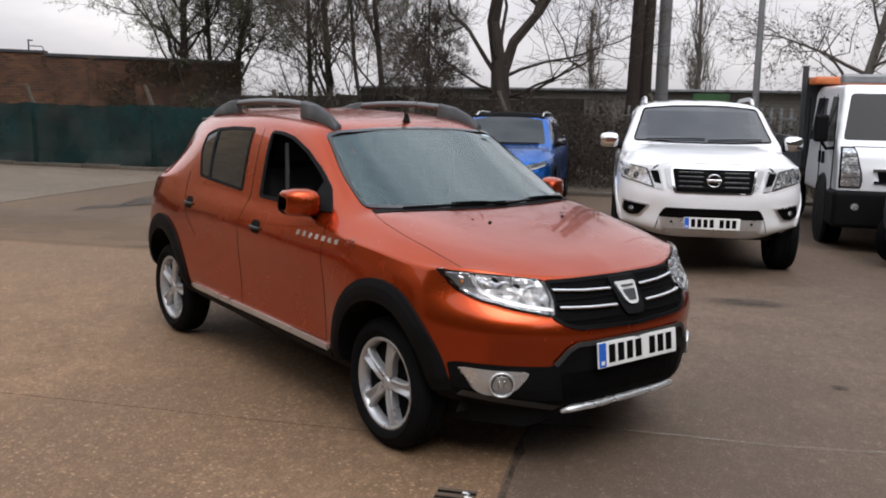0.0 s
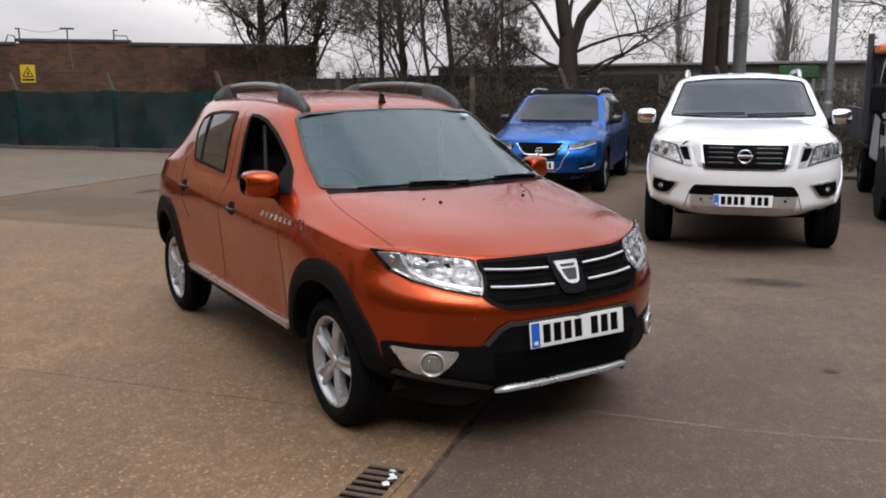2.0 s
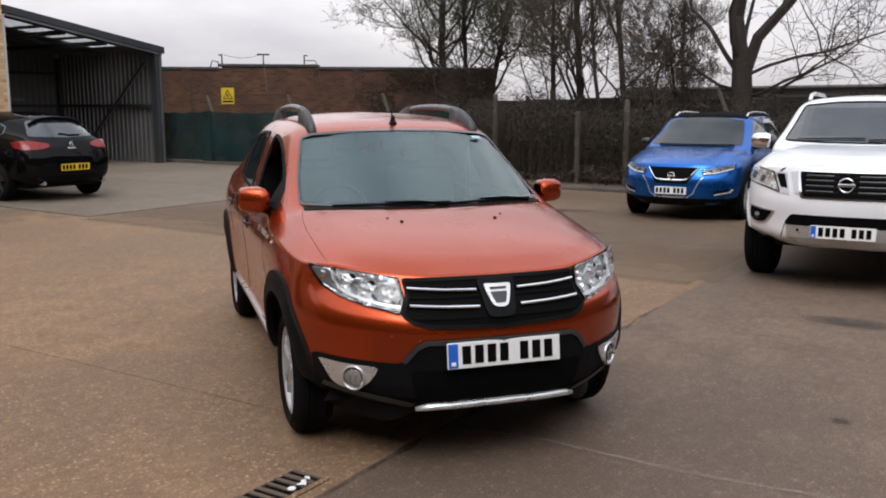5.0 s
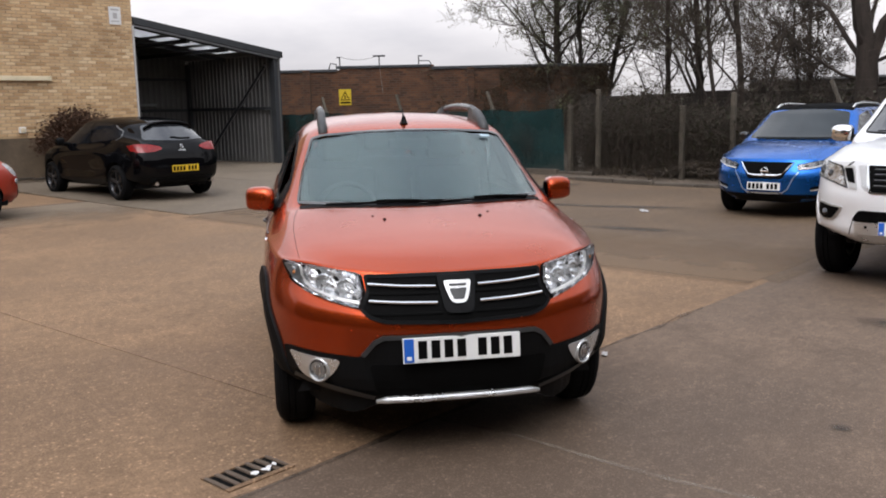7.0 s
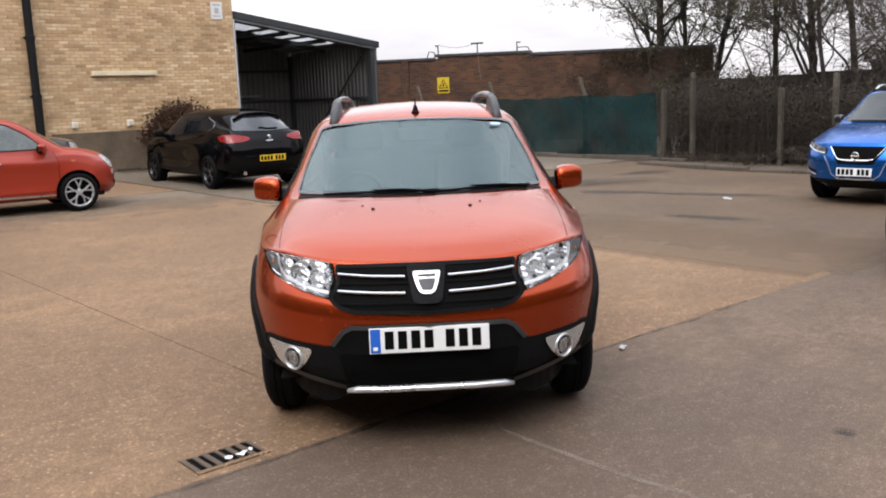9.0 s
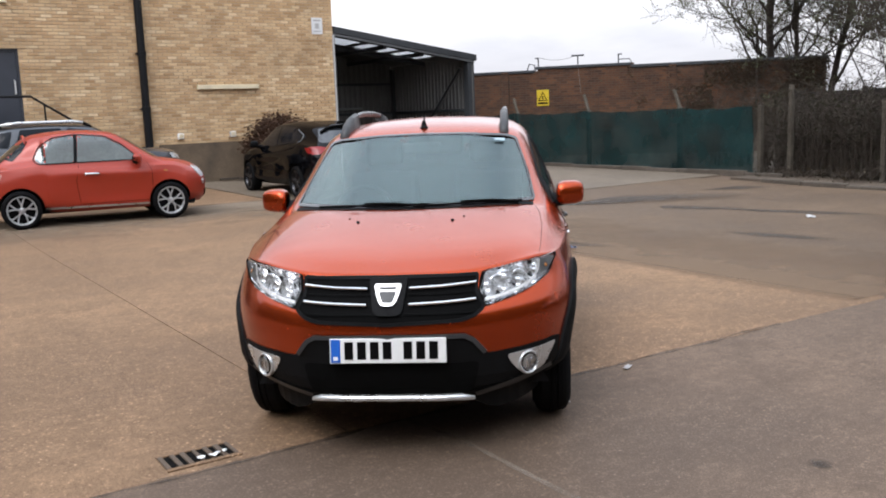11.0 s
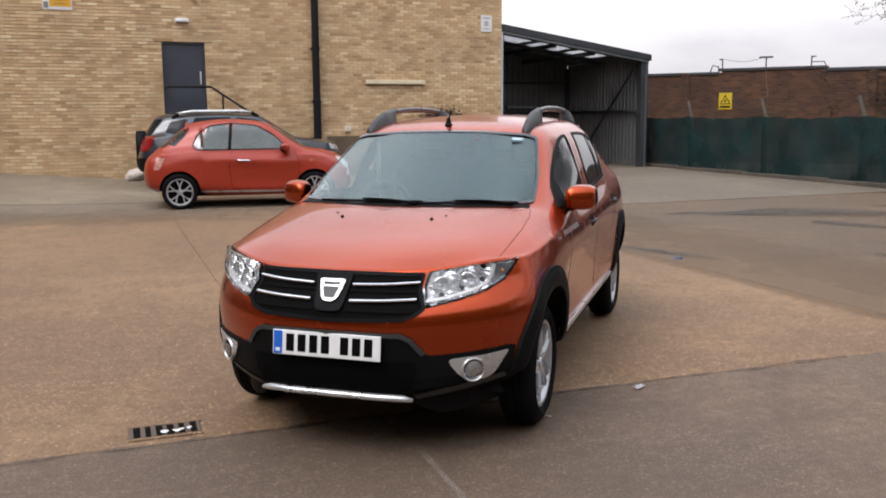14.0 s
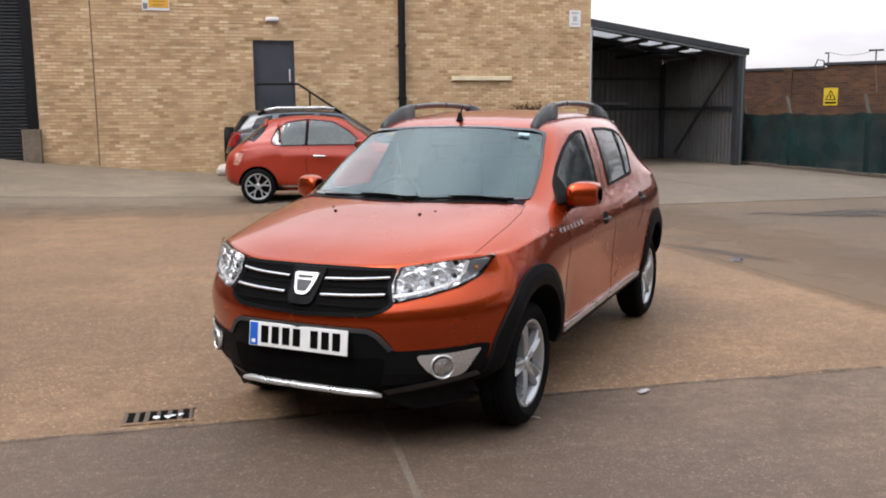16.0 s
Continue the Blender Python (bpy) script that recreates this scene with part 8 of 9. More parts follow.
def black_hatchback():
    # the nose points away, along the brick front; its tail faces the yard
    car = thing("hatchback", facing(-3.05 - 0.60 * 2.634, 12.55 + 0.80 * 2.634, -0.60, 0.80, 0.06), "black hatchback seen from its tail, red lamps, yellow rear plate", "car")
    centre = [(-0.72, 0.80), (-0.55, 0.87), (-0.25, 0.94), (0.10, 0.985), (0.18, 1.0), (0.60, 1.22), (1.05, 1.41), (1.4, 1.45), (1.85, 1.46), (2.4, 1.42), (2.92, 1.35), (3.18, 1.16), (3.36, 0.99)]
    belt = [0.80, 0.84, 0.87, 0.89, 0.90, 0.92, 0.94, 0.955, 0.98, 1.01, 1.03, 1.01, 0.98]
    nose = [(-0.78, 0.72), (-0.82, 0.62), (-0.83, 0.50), (-0.79, 0.32), (-0.68, 0.22)]
    tail = [(3.43, 0.86), (3.46, 0.74), (3.48, 0.56), (3.45, 0.38), (3.3, 0.27)]
    sh = variant(1.04, 1.03, centre, belt, nose, tail, 1.0, (0.78, 0.64, 0.49, 0.33, 0.23))
    sh.body(cut_wheels(2.634, 0.315, 0.365), PAINT_BLACK, car)
    part("underside", box(-0.66, 0.66, -0.5, 3.1, 0.2, 0.32, 0.03), INSIDE, car)
    arches(sh, car, 2.634, 0.32, 0.315, 0.37)
    wheels(car, 2.634, 1.62, 0.318, 0.225, 0.228, "five", ALLOY_DARK, ALLOY_DARK)
    sh.patch("rear_screen", rounded([(-0.58, 1.055), (-0.46, 1.31), (0, 1.33), (0.46, 1.31), (0.58, 1.055), (0, 1.03)], 0.05), "b", GLASS_DARK, car, 0.006, 0.004, 0.06)
    for s in (-1, 1):
        lamp = [(s * 0.80, 0.985), (s * 0.60, 0.985), (s * 0.40, 0.945), (s * 0.36, 0.90), (s * 0.50, 0.855), (s * 0.78, 0.84)]
        tl = new("tail_lamp")
        tl.parent = car
        sh.patch("lens", rounded(lamp, 0.03), "b", RED_LENS, tl, 0.012, 0.015, 0.04, "red tail lamp lens")
        v = "l" if s > 0 else "r"
        sh.patch("lens_side", rounded([(3.0, 0.97), (3.28, 0.97), (3.30, 0.86), (3.12, 0.87)], 0.03), v, RED_LENS, tl, 0.010, 0.012, 0.04)
        sh.patch("front_window", rounded([(0.52, 0.97), (1.0, 1.30), (1.48, 1.37), (1.56, 0.99)], 0.05), v, GLASS_DEEP, car, 0.004, 0.004, 0.07)
        sh.patch("rear_window", rounded([(1.62, 1.0), (1.56, 1.37), (2.15, 1.35), (2.55, 1.22), (2.62, 1.08)], 0.05), v, GLASS_DEEP, car, 0.004, 0.004, 0.07)
        sh.line("window_trim", [(2.35, 1.31), (2.60, 1.21), (2.66, 1.10), (2.60, 1.06)], v, RAIL, car, 0.014, 0.006)
        door_mirror(sh, car, v, 0.88, 1.05, 0.66, 1.02, 0.15, PAINT_BLACK, 0.12)
        part("exhaust_tip", tube([(s * 0.55, 3.36, 0.30), (s * 0.55, 3.47, 0.30)], 0.035, 12), CHROME, car)
    sh.patch("rear_diffuser", rounded([(-0.62, 0.40), (0.62, 0.40), (0.58, 0.29), (-0.58, 0.29)], 0.03), "b", PLASTIC, car, 0.008, 0.012, 0.06)
    sp = [tuple(sh.at(x, 2.93, "t", 0.0) + Vector((0, 0.05, 0.0))) for x in np.linspace(-0.48, 0.48, 9)]
    part("roof_spoiler", tube(sp, [0.03] + [0.05] * 7 + [0.03], 8, None, 0.4), PAINT_BLACK, car, "", True)
    round_badge(sh, car, 0, 0.925, "b", 0.035)
    for i in range(6):
        sh.patch("lettering_bar", [(-0.07 + i * 0.024, 0.855), (-0.07 + i * 0.024, 0.872), (-0.054 + i * 0.024, 0.872), (-0.054 + i * 0.024, 0.855)], "b", SATIN, car, 0.006, 0.003, 0.03)
    number_plate(car, pose(0, 3.51, 0.55, 4, 0, 180), PLATE_YELLOW, False)
    pts = [tuple(sh.at(x, 1.07 + 0.02 * (x > 0), "b", 0.02)) for x in np.linspace(-0.25, 0.12, 6)]
    part("wiper", tube(pts, 0.010, 6), INK, car)


black_hatchback()


def grey_suv():
    car = thing("sport_utility", facing(-7.45, 13.37, 0.80, 0.60, 0.055), "dark grey sport utility vehicle with silver roof rails", "car")
    centre = [(-0.72, 0.95), (-0.58, 1.00), (-0.25, 1.05), (0.10, 1.09), (0.18, 1.11), (0.55, 1.35), (0.92, 1.54), (1.3, 1.60), (1.85, 1.62), (2.4, 1.60), (2.95, 1.54), (3.14, 1.30), (3.28, 1.08)]
    belt = [0.95, 0.97, 0.98, 0.99, 1.0, 1.02, 1.04, 1.05, 1.07, 1.10, 1.12, 1.11, 1.10]
    nose = [(-0.77, 0.84), (-0.82, 0.70), (-0.82, 0.55), (-0.78, 0.38), (-0.68, 0.28)]
    tail = [(3.34, 0.95), (3.38, 0.80), (3.40, 0.62), (3.36, 0.45), (3.2, 0.36)]
    sh = variant(1.05, 1.06, centre, belt, nose, tail, 0.95, (0.86, 0.72, 0.57, 0.41, 0.30))
    sh.body(cut_wheels(2.674, 0.34, 0.40), PAINT_GREY, car)
    part("underside", box(-0.66, 0.66, -0.5, 3.0, 0.26, 0.4, 0.03), INSIDE, car)
    arches(sh, car, 2.674, 0.34, 0.34, 0.405, PLASTIC, 0.05)
    wheels(car, 2.674, 1.63, 0.345, 0.215, 0.22, "five", ALLOY_DARK, ALLOY)
    sh.patch("rear_screen", rounded([(-0.58, 1.15), (-0.50, 1.47), (0.50, 1.47), (0.58, 1.15)], 0.05), "b", GLASS_DEEP, car, 0.006, 0.004, 0.06)
    scr = rounded([(-0.68, 1.13), (-0.56, 1.49), (0, 1.525), (0.56, 1.49), (0.68, 1.13), (0, 1.115)], 0.04)
    sh.patch("windscreen", scr, "f", GLASS_DARK, car, 0.005, 0.004, 0.07)
    for s in (-1, 1):
        v = "l" if s > 0 else "r"
        sh.patch("tail_lamp", rounded([(3.02, 1.14), (3.24, 1.12), (3.34, 0.84), (3.18, 0.84)], 0.03), v, RED_LENS, car, 0.010, 0.015, 0.04, "red tail lamp lens")
        sh.patch("front_window", rounded([(0.52, 1.08), (0.95, 1.44), (1.42, 1.51), (1.5, 1.09)], 0.05), v, GLASS_DEEP, car, 0.004, 0.004, 0.07)
        sh.patch("rear_window", rounded([(1.58, 1.10), (1.52, 1.51), (2.25, 1.50), (2.38, 1.14)], 0.05), v, GLASS_DEEP, car, 0.004, 0.004, 0.07)
        sh.patch("quarter_window", rounded([(2.48, 1.16), (2.38, 1.48), (2.72, 1.42), (2.84, 1.20)], 0.05), v, GLASS_DEEP, car, 0.004, 0.004, 0.07)
        rl = new("roof_rail")
        rl.parent = car
        pts = [tuple(sh.at(s * 0.56, y, "t", 0) + Vector((0, 0, dz))) for y, dz in ((0.95, 0.0), (1.1, 0.06), (1.3, 0.075), (2.3, 0.075), (2.55, 0.055), (2.68, 0.0))]
        part("rail_bar", tube(pts[1:5], 0.034, 8), SATIN, rl, "satin silver roof rail", True)
        part("rail_foot", tube(pts[:2], 0.032, 8), PLASTIC, rl)
        part("rail_foot", tube(pts[4:], 0.032, 8), PLASTIC, rl)
        door_mirror(sh, car, v, 0.88, 1.06, 0.66, 1.14, 0.17, PAINT_GREY, 0.12)
        hl = [(s * 0.40, 0.90), (s * 0.74, 0.95), (s * 0.76, 0.82), (s * 0.42, 0.78)]
        plain_lamp(sh, car, hl, "f")
    sh.patch("rear_bumper", rounded([(-0.84, 0.70), (0.84, 0.70), (0.8, 0.42), (-0.8, 0.42)], 0.03), "b", PLASTIC, car, 0.02, 0.03, 0.08)
    b = lathe([(0.36, -0.09), (0.36, 0.09), (0.28, 0.11), (0.0, 0.11), (0.0, -0.09)], 30, "y", Matrix.Translation((0, 3.30, 0.88)))
    part("spare_wheel_cover", b, PLASTIC, car, "black spare wheel cover", True)


grey_suv()


def navy_small_car():
    car = thing("small_car", facing(6.62, 0.62, -0.85, 0.30, -0.03), "navy blue two-seat small car with pale lettering bars", "car")
    centre = [(-0.36, 0.86), (-0.28, 0.92), (-0.15, 0.97), (0.05, 1.0), (0.10, 1.02), (0.36, 1.25), (0.62, 1.46), (0.85, 1.52), (1.15, 1.53), (1.5, 1.50), (1.85, 1.43), (2.0, 1.2), (2.08, 1.0)]
    belt = [0.86, 0.90, 0.92, 0.94, 0.95, 0.96, 0.97, 0.98, 1.0, 1.02, 1.04, 1.02, 1.0]
    nose = [(-0.40, 0.76), (-0.43, 0.62), (-0.43, 0.48), (-0.40, 0.34), (-0.34, 0.24)]
    tail = [(2.12, 0.86), (2.15, 0.7), (2.15, 0.52), (2.12, 0.38), (2.0, 0.3)]
    sh = variant(0.90, 1.0, centre, belt, nose, tail, 0.5, (0.78, 0.62, 0.48, 0.33, 0.24))
    sh.body(cut_wheels(1.81, 0.29, 0.33), PAINT_NAVY, car)
    part("underside", box(-0.5, 0.5, -0.3, 2.0, 0.22, 0.34, 0.03), INSIDE, car)
    arches(sh, car, 1.81, 0.29, 0.29, 0.335)
    wheels(car, 1.81, 1.42, 0.285, 0.17, 0.19, "five", ALLOY_DARK, ALLOY_DARK)
    for v in "lr":
        sh.patch("door_window", rounded([(0.30, 1.0), (0.60, 1.36), (1.25, 1.45), (1.35, 1.01)], 0.05), v, GLASS_DARK, car, 0.004, 0.004, 0.07)
        door_mirror(sh, car, v, 0.76, 0.93, 0.42, 1.04, 0.16, PLASTIC, 0.12)
        for z in (0.86, 0.82, 0.60):
            sh.patch("lettering_bar", [(0.45, z), (0.45, z + 0.03), (1.15, z + 0.03), (1.15, z)], v, WHITE_INK, car, 0.004, 0.002, 0.06)
    sh.patch("windscreen", rounded([(-0.58, 1.04), (-0.48, 1.42), (0.48, 1.42), (0.58, 1.04)], 0.04), "f", GLASS_DARK, car, 0.005, 0.004, 0.07)


navy_small_car()


def tipper_truck():
    """A forward-control crew-cab tipper; local origin under the front axle, nose to -y."""
    car = thing("tipper_truck", facing(8.41, 2.11, -0.785, -0.620, 0, 3.1), "white crew-cab tipper truck with a dark body and orange sheet", "truck")
    side = [(-0.98, 0.62), (-1.02, 0.95), (-0.98, 1.18), (-0.80, 1.30), (-0.52, 1.92), (-0.42, 1.99), (1.40, 2.02), (1.52, 1.95), (1.56, 0.62)]
    hw = lambda z: 0.86 if z < 1.25 else 0.86 - 0.10 * (z - 1.25) / 0.75  # noqa: E731
    b = bmesh.new()
    prof = rounded(side, 0.07, 4)
    left = [b.verts.new((hw(z), y, z)) for y, z in prof]
    right = [b.verts.new((-hw(z), y, z)) for y, z in prof]
    k = len(prof)
    for i in range(k):
        b.faces.new((left[i], left[(i + 1) % k], right[(i + 1) % k], right[i]))
    b.faces.new(left)
    b.faces.new(right[::-1])
    bmesh.ops.recalc_face_normals(b, faces=b.faces)
    ed = [e for e in b.edges if len(e.link_faces) == 2 and e.calc_face_angle(0) > 1.2]
    bmesh.ops.bevel(b, geom=ed, offset=0.05, segments=3, affect="EDGES", profile=0.5)
    part("cab", b, PAINT_WHITE, car)
    def front(z):
        for (y0, z0), (y1, z1) in zip(side, side[1:]):
            if z0 <= z <= z1:
                return y0 + (y1 - y0) * (z - z0) / (z1 - z0)
        return -1.0
    def flat(name, pts, material, lift, thick=0.012, label=""):
        bb = bmesh.new()
        top = [bb.verts.new((x, front(z) - lift, z)) for x, z in pts]
        low = [bb.verts.new((x, front(z) - lift + thick, z)) for x, z in pts]
        bb.faces.new(top)
        n = len(pts)
        for i in range(n):
            bb.faces.new((top[i], top[(i + 1) % n], low[(i + 1) % n], low[i]))
        return part(name, bb, material, car, label)
    flat("windscreen", rounded([(-0.79, 1.33), (-0.70, 1.88), (0.70, 1.88), (0.79, 1.33)], 0.05), GLASS_DEEP, 0.012)
    flat("nose_gap", [(-0.70, 1.245), (0.70, 1.245), (0.70, 1.255), (-0.70, 1.255)], INK, 0.004, 0.004)
    flat("grille", rounded([(-0.44, 0.98), (0.44, 0.98), (0.40, 0.84), (-0.40, 0.84)], 0.02), INK, 0.012, 0.02)
    flat("grille_rim", [(-0.46, 0.83), (0.46, 0.83), (0.46, 0.86), (-0.46, 0.86)], CHROME, 0.02, 0.02, "bright grille rim")
    flat("grille_rim", [(-0.48, 0.97), (0.48, 0.97), (0.48, 1.0), (-0.48, 1.0)], CHROME, 0.02, 0.02)
    for s in (-1, 1):
        hl = new("headlamp")
        hl.parent = car
        for nm, inset, lift, face, lbl in (("lamp_bezel", 0.0, 0.010, INK, "black lamp surround"), ("lamp_glass", 0.018, 0.020, LAMP_IN, "tall silvered headlamp")):
            bb = bmesh.new()
            rows = []
            for z, x0, x1 in ((0.77 + inset, 0.60, 0.84), (0.86, 0.585, 0.845), (0.95, 0.60, 0.845), (1.06, 0.63, 0.845), (1.18, 0.655, 0.84), (1.25 - inset, 0.68, 0.83)):
                rows.append([bb.verts.new((s * x, front(z) - lift + back, z)) for x, back in ((x0 + inset, 0.03), (x0 + inset, 0.0), (x1 - inset, 0.0), (x1 - inset, 0.03))])
            for r0, r1 in zip(rows, rows[1:]):
                for j in range(3):
                    bb.faces.new((r0[j], r0[j + 1], r1[j + 1], r1[j]))
            part(nm, bb, face, hl, lbl)
        for z in (0.90, 1.04, 1.14):
            pts = [(s * 0.66, z - 0.004), (s * 0.81, z - 0.008), (s * 0.81, z), (s * 0.66, z + 0.004)]
            ob = flat("lamp_divider", pts if s > 0 else pts[::-1], PLASTIC_GREY, 0.028, 0.01)
            ob.parent = hl
        xs = s * 0.872
        for y0, y1, tilt, nm in ((-0.62, 0.12, 0.36, "front_window"), (0.42, 1.22, 0.05, "rear_window")):
            pts = [(y0, 1.30), (y0 + tilt, 1.84), (y1, 1.86), (y1 + 0.02, 1.28)]
            bb = bmesh.new()
            o = [bb.verts.new((s * (hw(z) + 0.008), y, z)) for y, z in rounded(pts, 0.05)]
            bb.faces.new(o if s > 0 else o[::-1])
            got = bmesh.ops.extrude_face_region(bb, geom=bb.faces[:])
            for v in got["geom"]:
                if isinstance(v, bmesh.types.BMVert):
                    v.co.x -= s * 0.02
            part(nm, bb, GLASS_DARK, car)
        for y in (0.24, 1.36, -0.72):
            part("door_gap", box(xs - 0.012, xs + 0.001, y - 0.004, y + 0.004, 0.66, 1.86, 0.001, 1), INK, car)
        for y in (0.10, 0.36):
            part("door_handle", box(xs - 0.005, xs + 0.03, y - 0.02, y + 0.02, 1.0, 1.16, 0.012), PLASTIC, car)
        mr = new("door_mirror")
        mr.parent = car
        part("mirror_head", box(s * 1.03 - 0.085, s * 1.03 + 0.085, -0.72, -0.62, 1.29, 1.62, 0.04, 3), PLASTIC, mr)
        part("mirror_arm", tube([(s * 0.85, -0.55, 1.22), (s * 0.95, -0.63, 1.21), (s * 1.02, -0.67, 1.30)], 0.02, 8), PLASTIC, mr)
        part("arch", lathe([(0.44, -0.03), (0.47, 0.0), (0.40, 0.03), (0.40, -0.03)], 30, "x", Matrix.Translation((s * 0.85, 0, 0.42))), INSIDE, car)
        part("arch_liner", lathe([(0.0, -0.02), (0.41, -0.02), (0.41, 0.02), (0.0, 0.02)], 30, "x", Matrix.Translation((s * 0.86, 0, 0.42))), INSIDE, car)
        part("fog_lamp", lathe([(0, -0.012), (0.04, -0.008), (0.045, 0.01), (0, 0.01)], 16, "y", Matrix.Translation((s * 0.66, -1.085, 0.55))), SATIN, car)
    part("bumper", box(-0.90, 0.90, -1.08, -0.55, 0.30, 0.74, 0.05, 3), PLASTIC, car, "black plastic bumper")
    part("chassis", box(-0.42, 0.42, -0.6, 4.4, 0.42, 0.66, 0.02), INSIDE, car)
    for y in (0, 3.1):
        for f in (1, -1):
            wheel(car, f * 0.72, y, 0.335, 0.340, 0.205, 0.20, f, "five", ALLOY_DARK, STEEL)
    tb = new("tipper_body")
    tb.parent = car
    part("headboard", box(-0.90, 0.90, 1.66, 1.72, 0.85, 2.16, 0.01), DARK_STEEL, tb)
    part("tray", box(-0.92, 0.92, 1.72, 4.7, 0.80, 0.92, 0.02), DARK_STEEL, tb)
    for s in (-1, 1):
        part("side_board", box(s * 0.92 - 0.02, s * 0.92 + 0.02, 1.72, 4.7, 0.92, 1.30, 0.01), DARK_STEEL, tb, "dark steel side board")
        part("corner_post", box(s * 0.93 - 0.04, s * 0.93 + 0.04, 1.62, 1.70, 0.85, 2.32, 0.01), DARK_STEEL, tb)
    part("top_sheet", box(-0.88, 0.88, 1.10, 1.95, 2.05, 2.15, 0.03), ORANGE_SHEET, tb, "orange sheet rolled over the headboard")
    part("light_bar", box(-0.7, 0.7, 0.1, 0.3, 2.03, 2.14, 0.03), STEEL, car)


tipper_truck()


# ---------------------------------------------------------------- trees, scrub and climbers
def ring_tube(v, f, pts, rad, n):
    """Adds a tapered tube along pts to vertex and face lists."""
    k0, side = len(v), None
    for i, p in enumerate(pts):
        a, c = pts[max(0, i - 1)], pts[min(len(pts) - 1, i + 1)]
        d = (c - a).normalized()
        if side is None:
            side = d.orthogonal().normalized()
        side = (side - d * side.dot(d)).normalized()
        up = d.cross(side)
        for j in range(n):
            t = 2 * math.pi * j / n
            q = p + (side * math.cos(t) + up * math.sin(t)) * rad[i]
            v.append((q.x, q.y, q.z))
    for i in range(len(pts) - 1):
        for j in range(n):
            a, b = k0 + i * n + j, k0 + i * n + (j + 1) % n
            f.append((a, b, b + n, a + n))


def leaf_quad(v, f, p, size, rnd):
    a = Vector((rnd.gauss(0, 1), rnd.gauss(0, 1), rnd.gauss(0, 1))).normalized()
    b = a.orthogonal().normalized() * size * 0.5
    a = a * size
    k = len(v)
    for q in (p - a * 0.5, p + b * 0.6, p + a * 0.5, p - b * 0.6):
        v.append((q.x, q.y, q.z))
    f.append((k, k + 1, k + 2, k + 3))


def tree(name, at, seed, label, height=9.0, r=0.25, fork=2.2, limbs=9, levels=4, bark=BARK, twig=TWIG, leaf=None, leaves=0.0, leaf_size=0.05, upright=0.25, spread=0.75, lean=0.0, low=1.2, limb_len=0.5, category="tree", wobble=0.10, given=()):
    rnd = random.Random(seed)
    root = thing(name, pose(at[0], at[1], at[2] if len(at) > 2 else 0.0), label, category)
    parts = {0: ([], []), 1: ([], []), 2: ([], []), 3: ([], [])}
    lv, lf = [], []

    def grow(p, d, length, rad, level):
        n = 8 if level == 0 else 6 if level == 1 else 4 if level < levels else 3
        pts, rads, q, dd = [p.copy()], [rad], p.copy(), d.copy()
        for i in range(n):
            wob = wobble if level == 0 else 0.26
            dd = (dd + Vector((rnd.gauss(0, wob), rnd.gauss(0, wob), rnd.gauss(0, wob * 0.7) + (upright * 0.22 if level else 0.05)))).normalized()
            q = q + dd * (length / n)
            pts.append(q.copy())
            rads.append(max(0.005, rad * (1 - (i + 1) / n * (0.35 if level == 0 and given else 0.55 if level == 0 else 0.85))))
        vv, ff = parts[min(level, 3)]
        ring_tube(vv, ff, pts, rads, 10 if level == 0 else 6 if level == 1 else 4 if level == 2 else 3)
        if level >= levels - 1 and leaf is not None:
            for _ in range(int(leaves) + (rnd.random() < leaves % 1)):
                t = rnd.random()
                i = min(n - 1, int(t * n))
                leaf_quad(lv, lf, pts[i].lerp(pts[i + 1], rnd.random()) + Vector((rnd.gauss(0, 0.05), rnd.gauss(0, 0.05), rnd.gauss(0, 0.05))), leaf_size * rnd.uniform(0.6, 1.4), rnd)
        if level >= levels:
            return
        if level == 0 and given:
            for z, way, ln, rad2 in given:
                t = min(0.99, z / length)
                i = min(n - 1, int(t * n))
                grow(pts[i].lerp(pts[i + 1], t * n - i), way.normalized(), ln, rad2, 1)
            return
        count = limbs if level == 0 else int(rnd.uniform(5, 8.6))
        for k in range(count):
            if level == 0:
                t = (low + (height - low) * (k / count) ** 1.25 * 0.92) / height + rnd.uniform(-0.02, 0.02)
            else:
                t = rnd.uniform(0.22, 1.0)
            i = min(n - 1, int(t * n))
            o = pts[i].lerp(pts[i + 1], t * n - i)
            rr = rads[i] * (0.62 if level == 0 else 0.6)
            base = (pts[i + 1] - pts[i]).normalized()
            side = base.orthogonal().normalized()
            side = Matrix.Rotation(rnd.uniform(0, 2 * math.pi) if level else 2.4 * k + rnd.uniform(-0.5, 0.5), 3, base) @ side
            ang = rnd.uniform(0.5, 1.05) * spread / 0.75
            nd = (base * math.cos(ang) + side * math.sin(ang)).normalized()
            ln = (height * limb_len * (1.05 - t * 0.55) if level == 0 else length * rnd.uniform(0.38, 0.62))
            grow(o, nd, ln, max(0.004, rr if level else rr * rnd.uniform(0.55, 0.85)), level + 1)

    grow(Vector((0, 0, -0.05)), Vector((lean, 0, 1)).normalized(), height, r, 0)
    part("trunk", parts[0], bark, root, smooth=True)
    part("limb", parts[1], bark, root, kind="stuff")
    part("branch", parts[2], bark, root, kind="stuff")
    part("twig", parts[3], twig, root, kind="stuff")
    if lf:
        part("crown", (lv, lf), leaf, root, kind="stuff")
    return root


VIEW_RIGHT, VIEW_BACK = Vector((0.77, -0.64, 0)), Vector((0.64, 0.77, 0))


def limb(z, right, up, back, length, rad):
    return (z, VIEW_RIGHT * right + VIEW_BACK * back + Vector((0, 0, up)), length, rad)


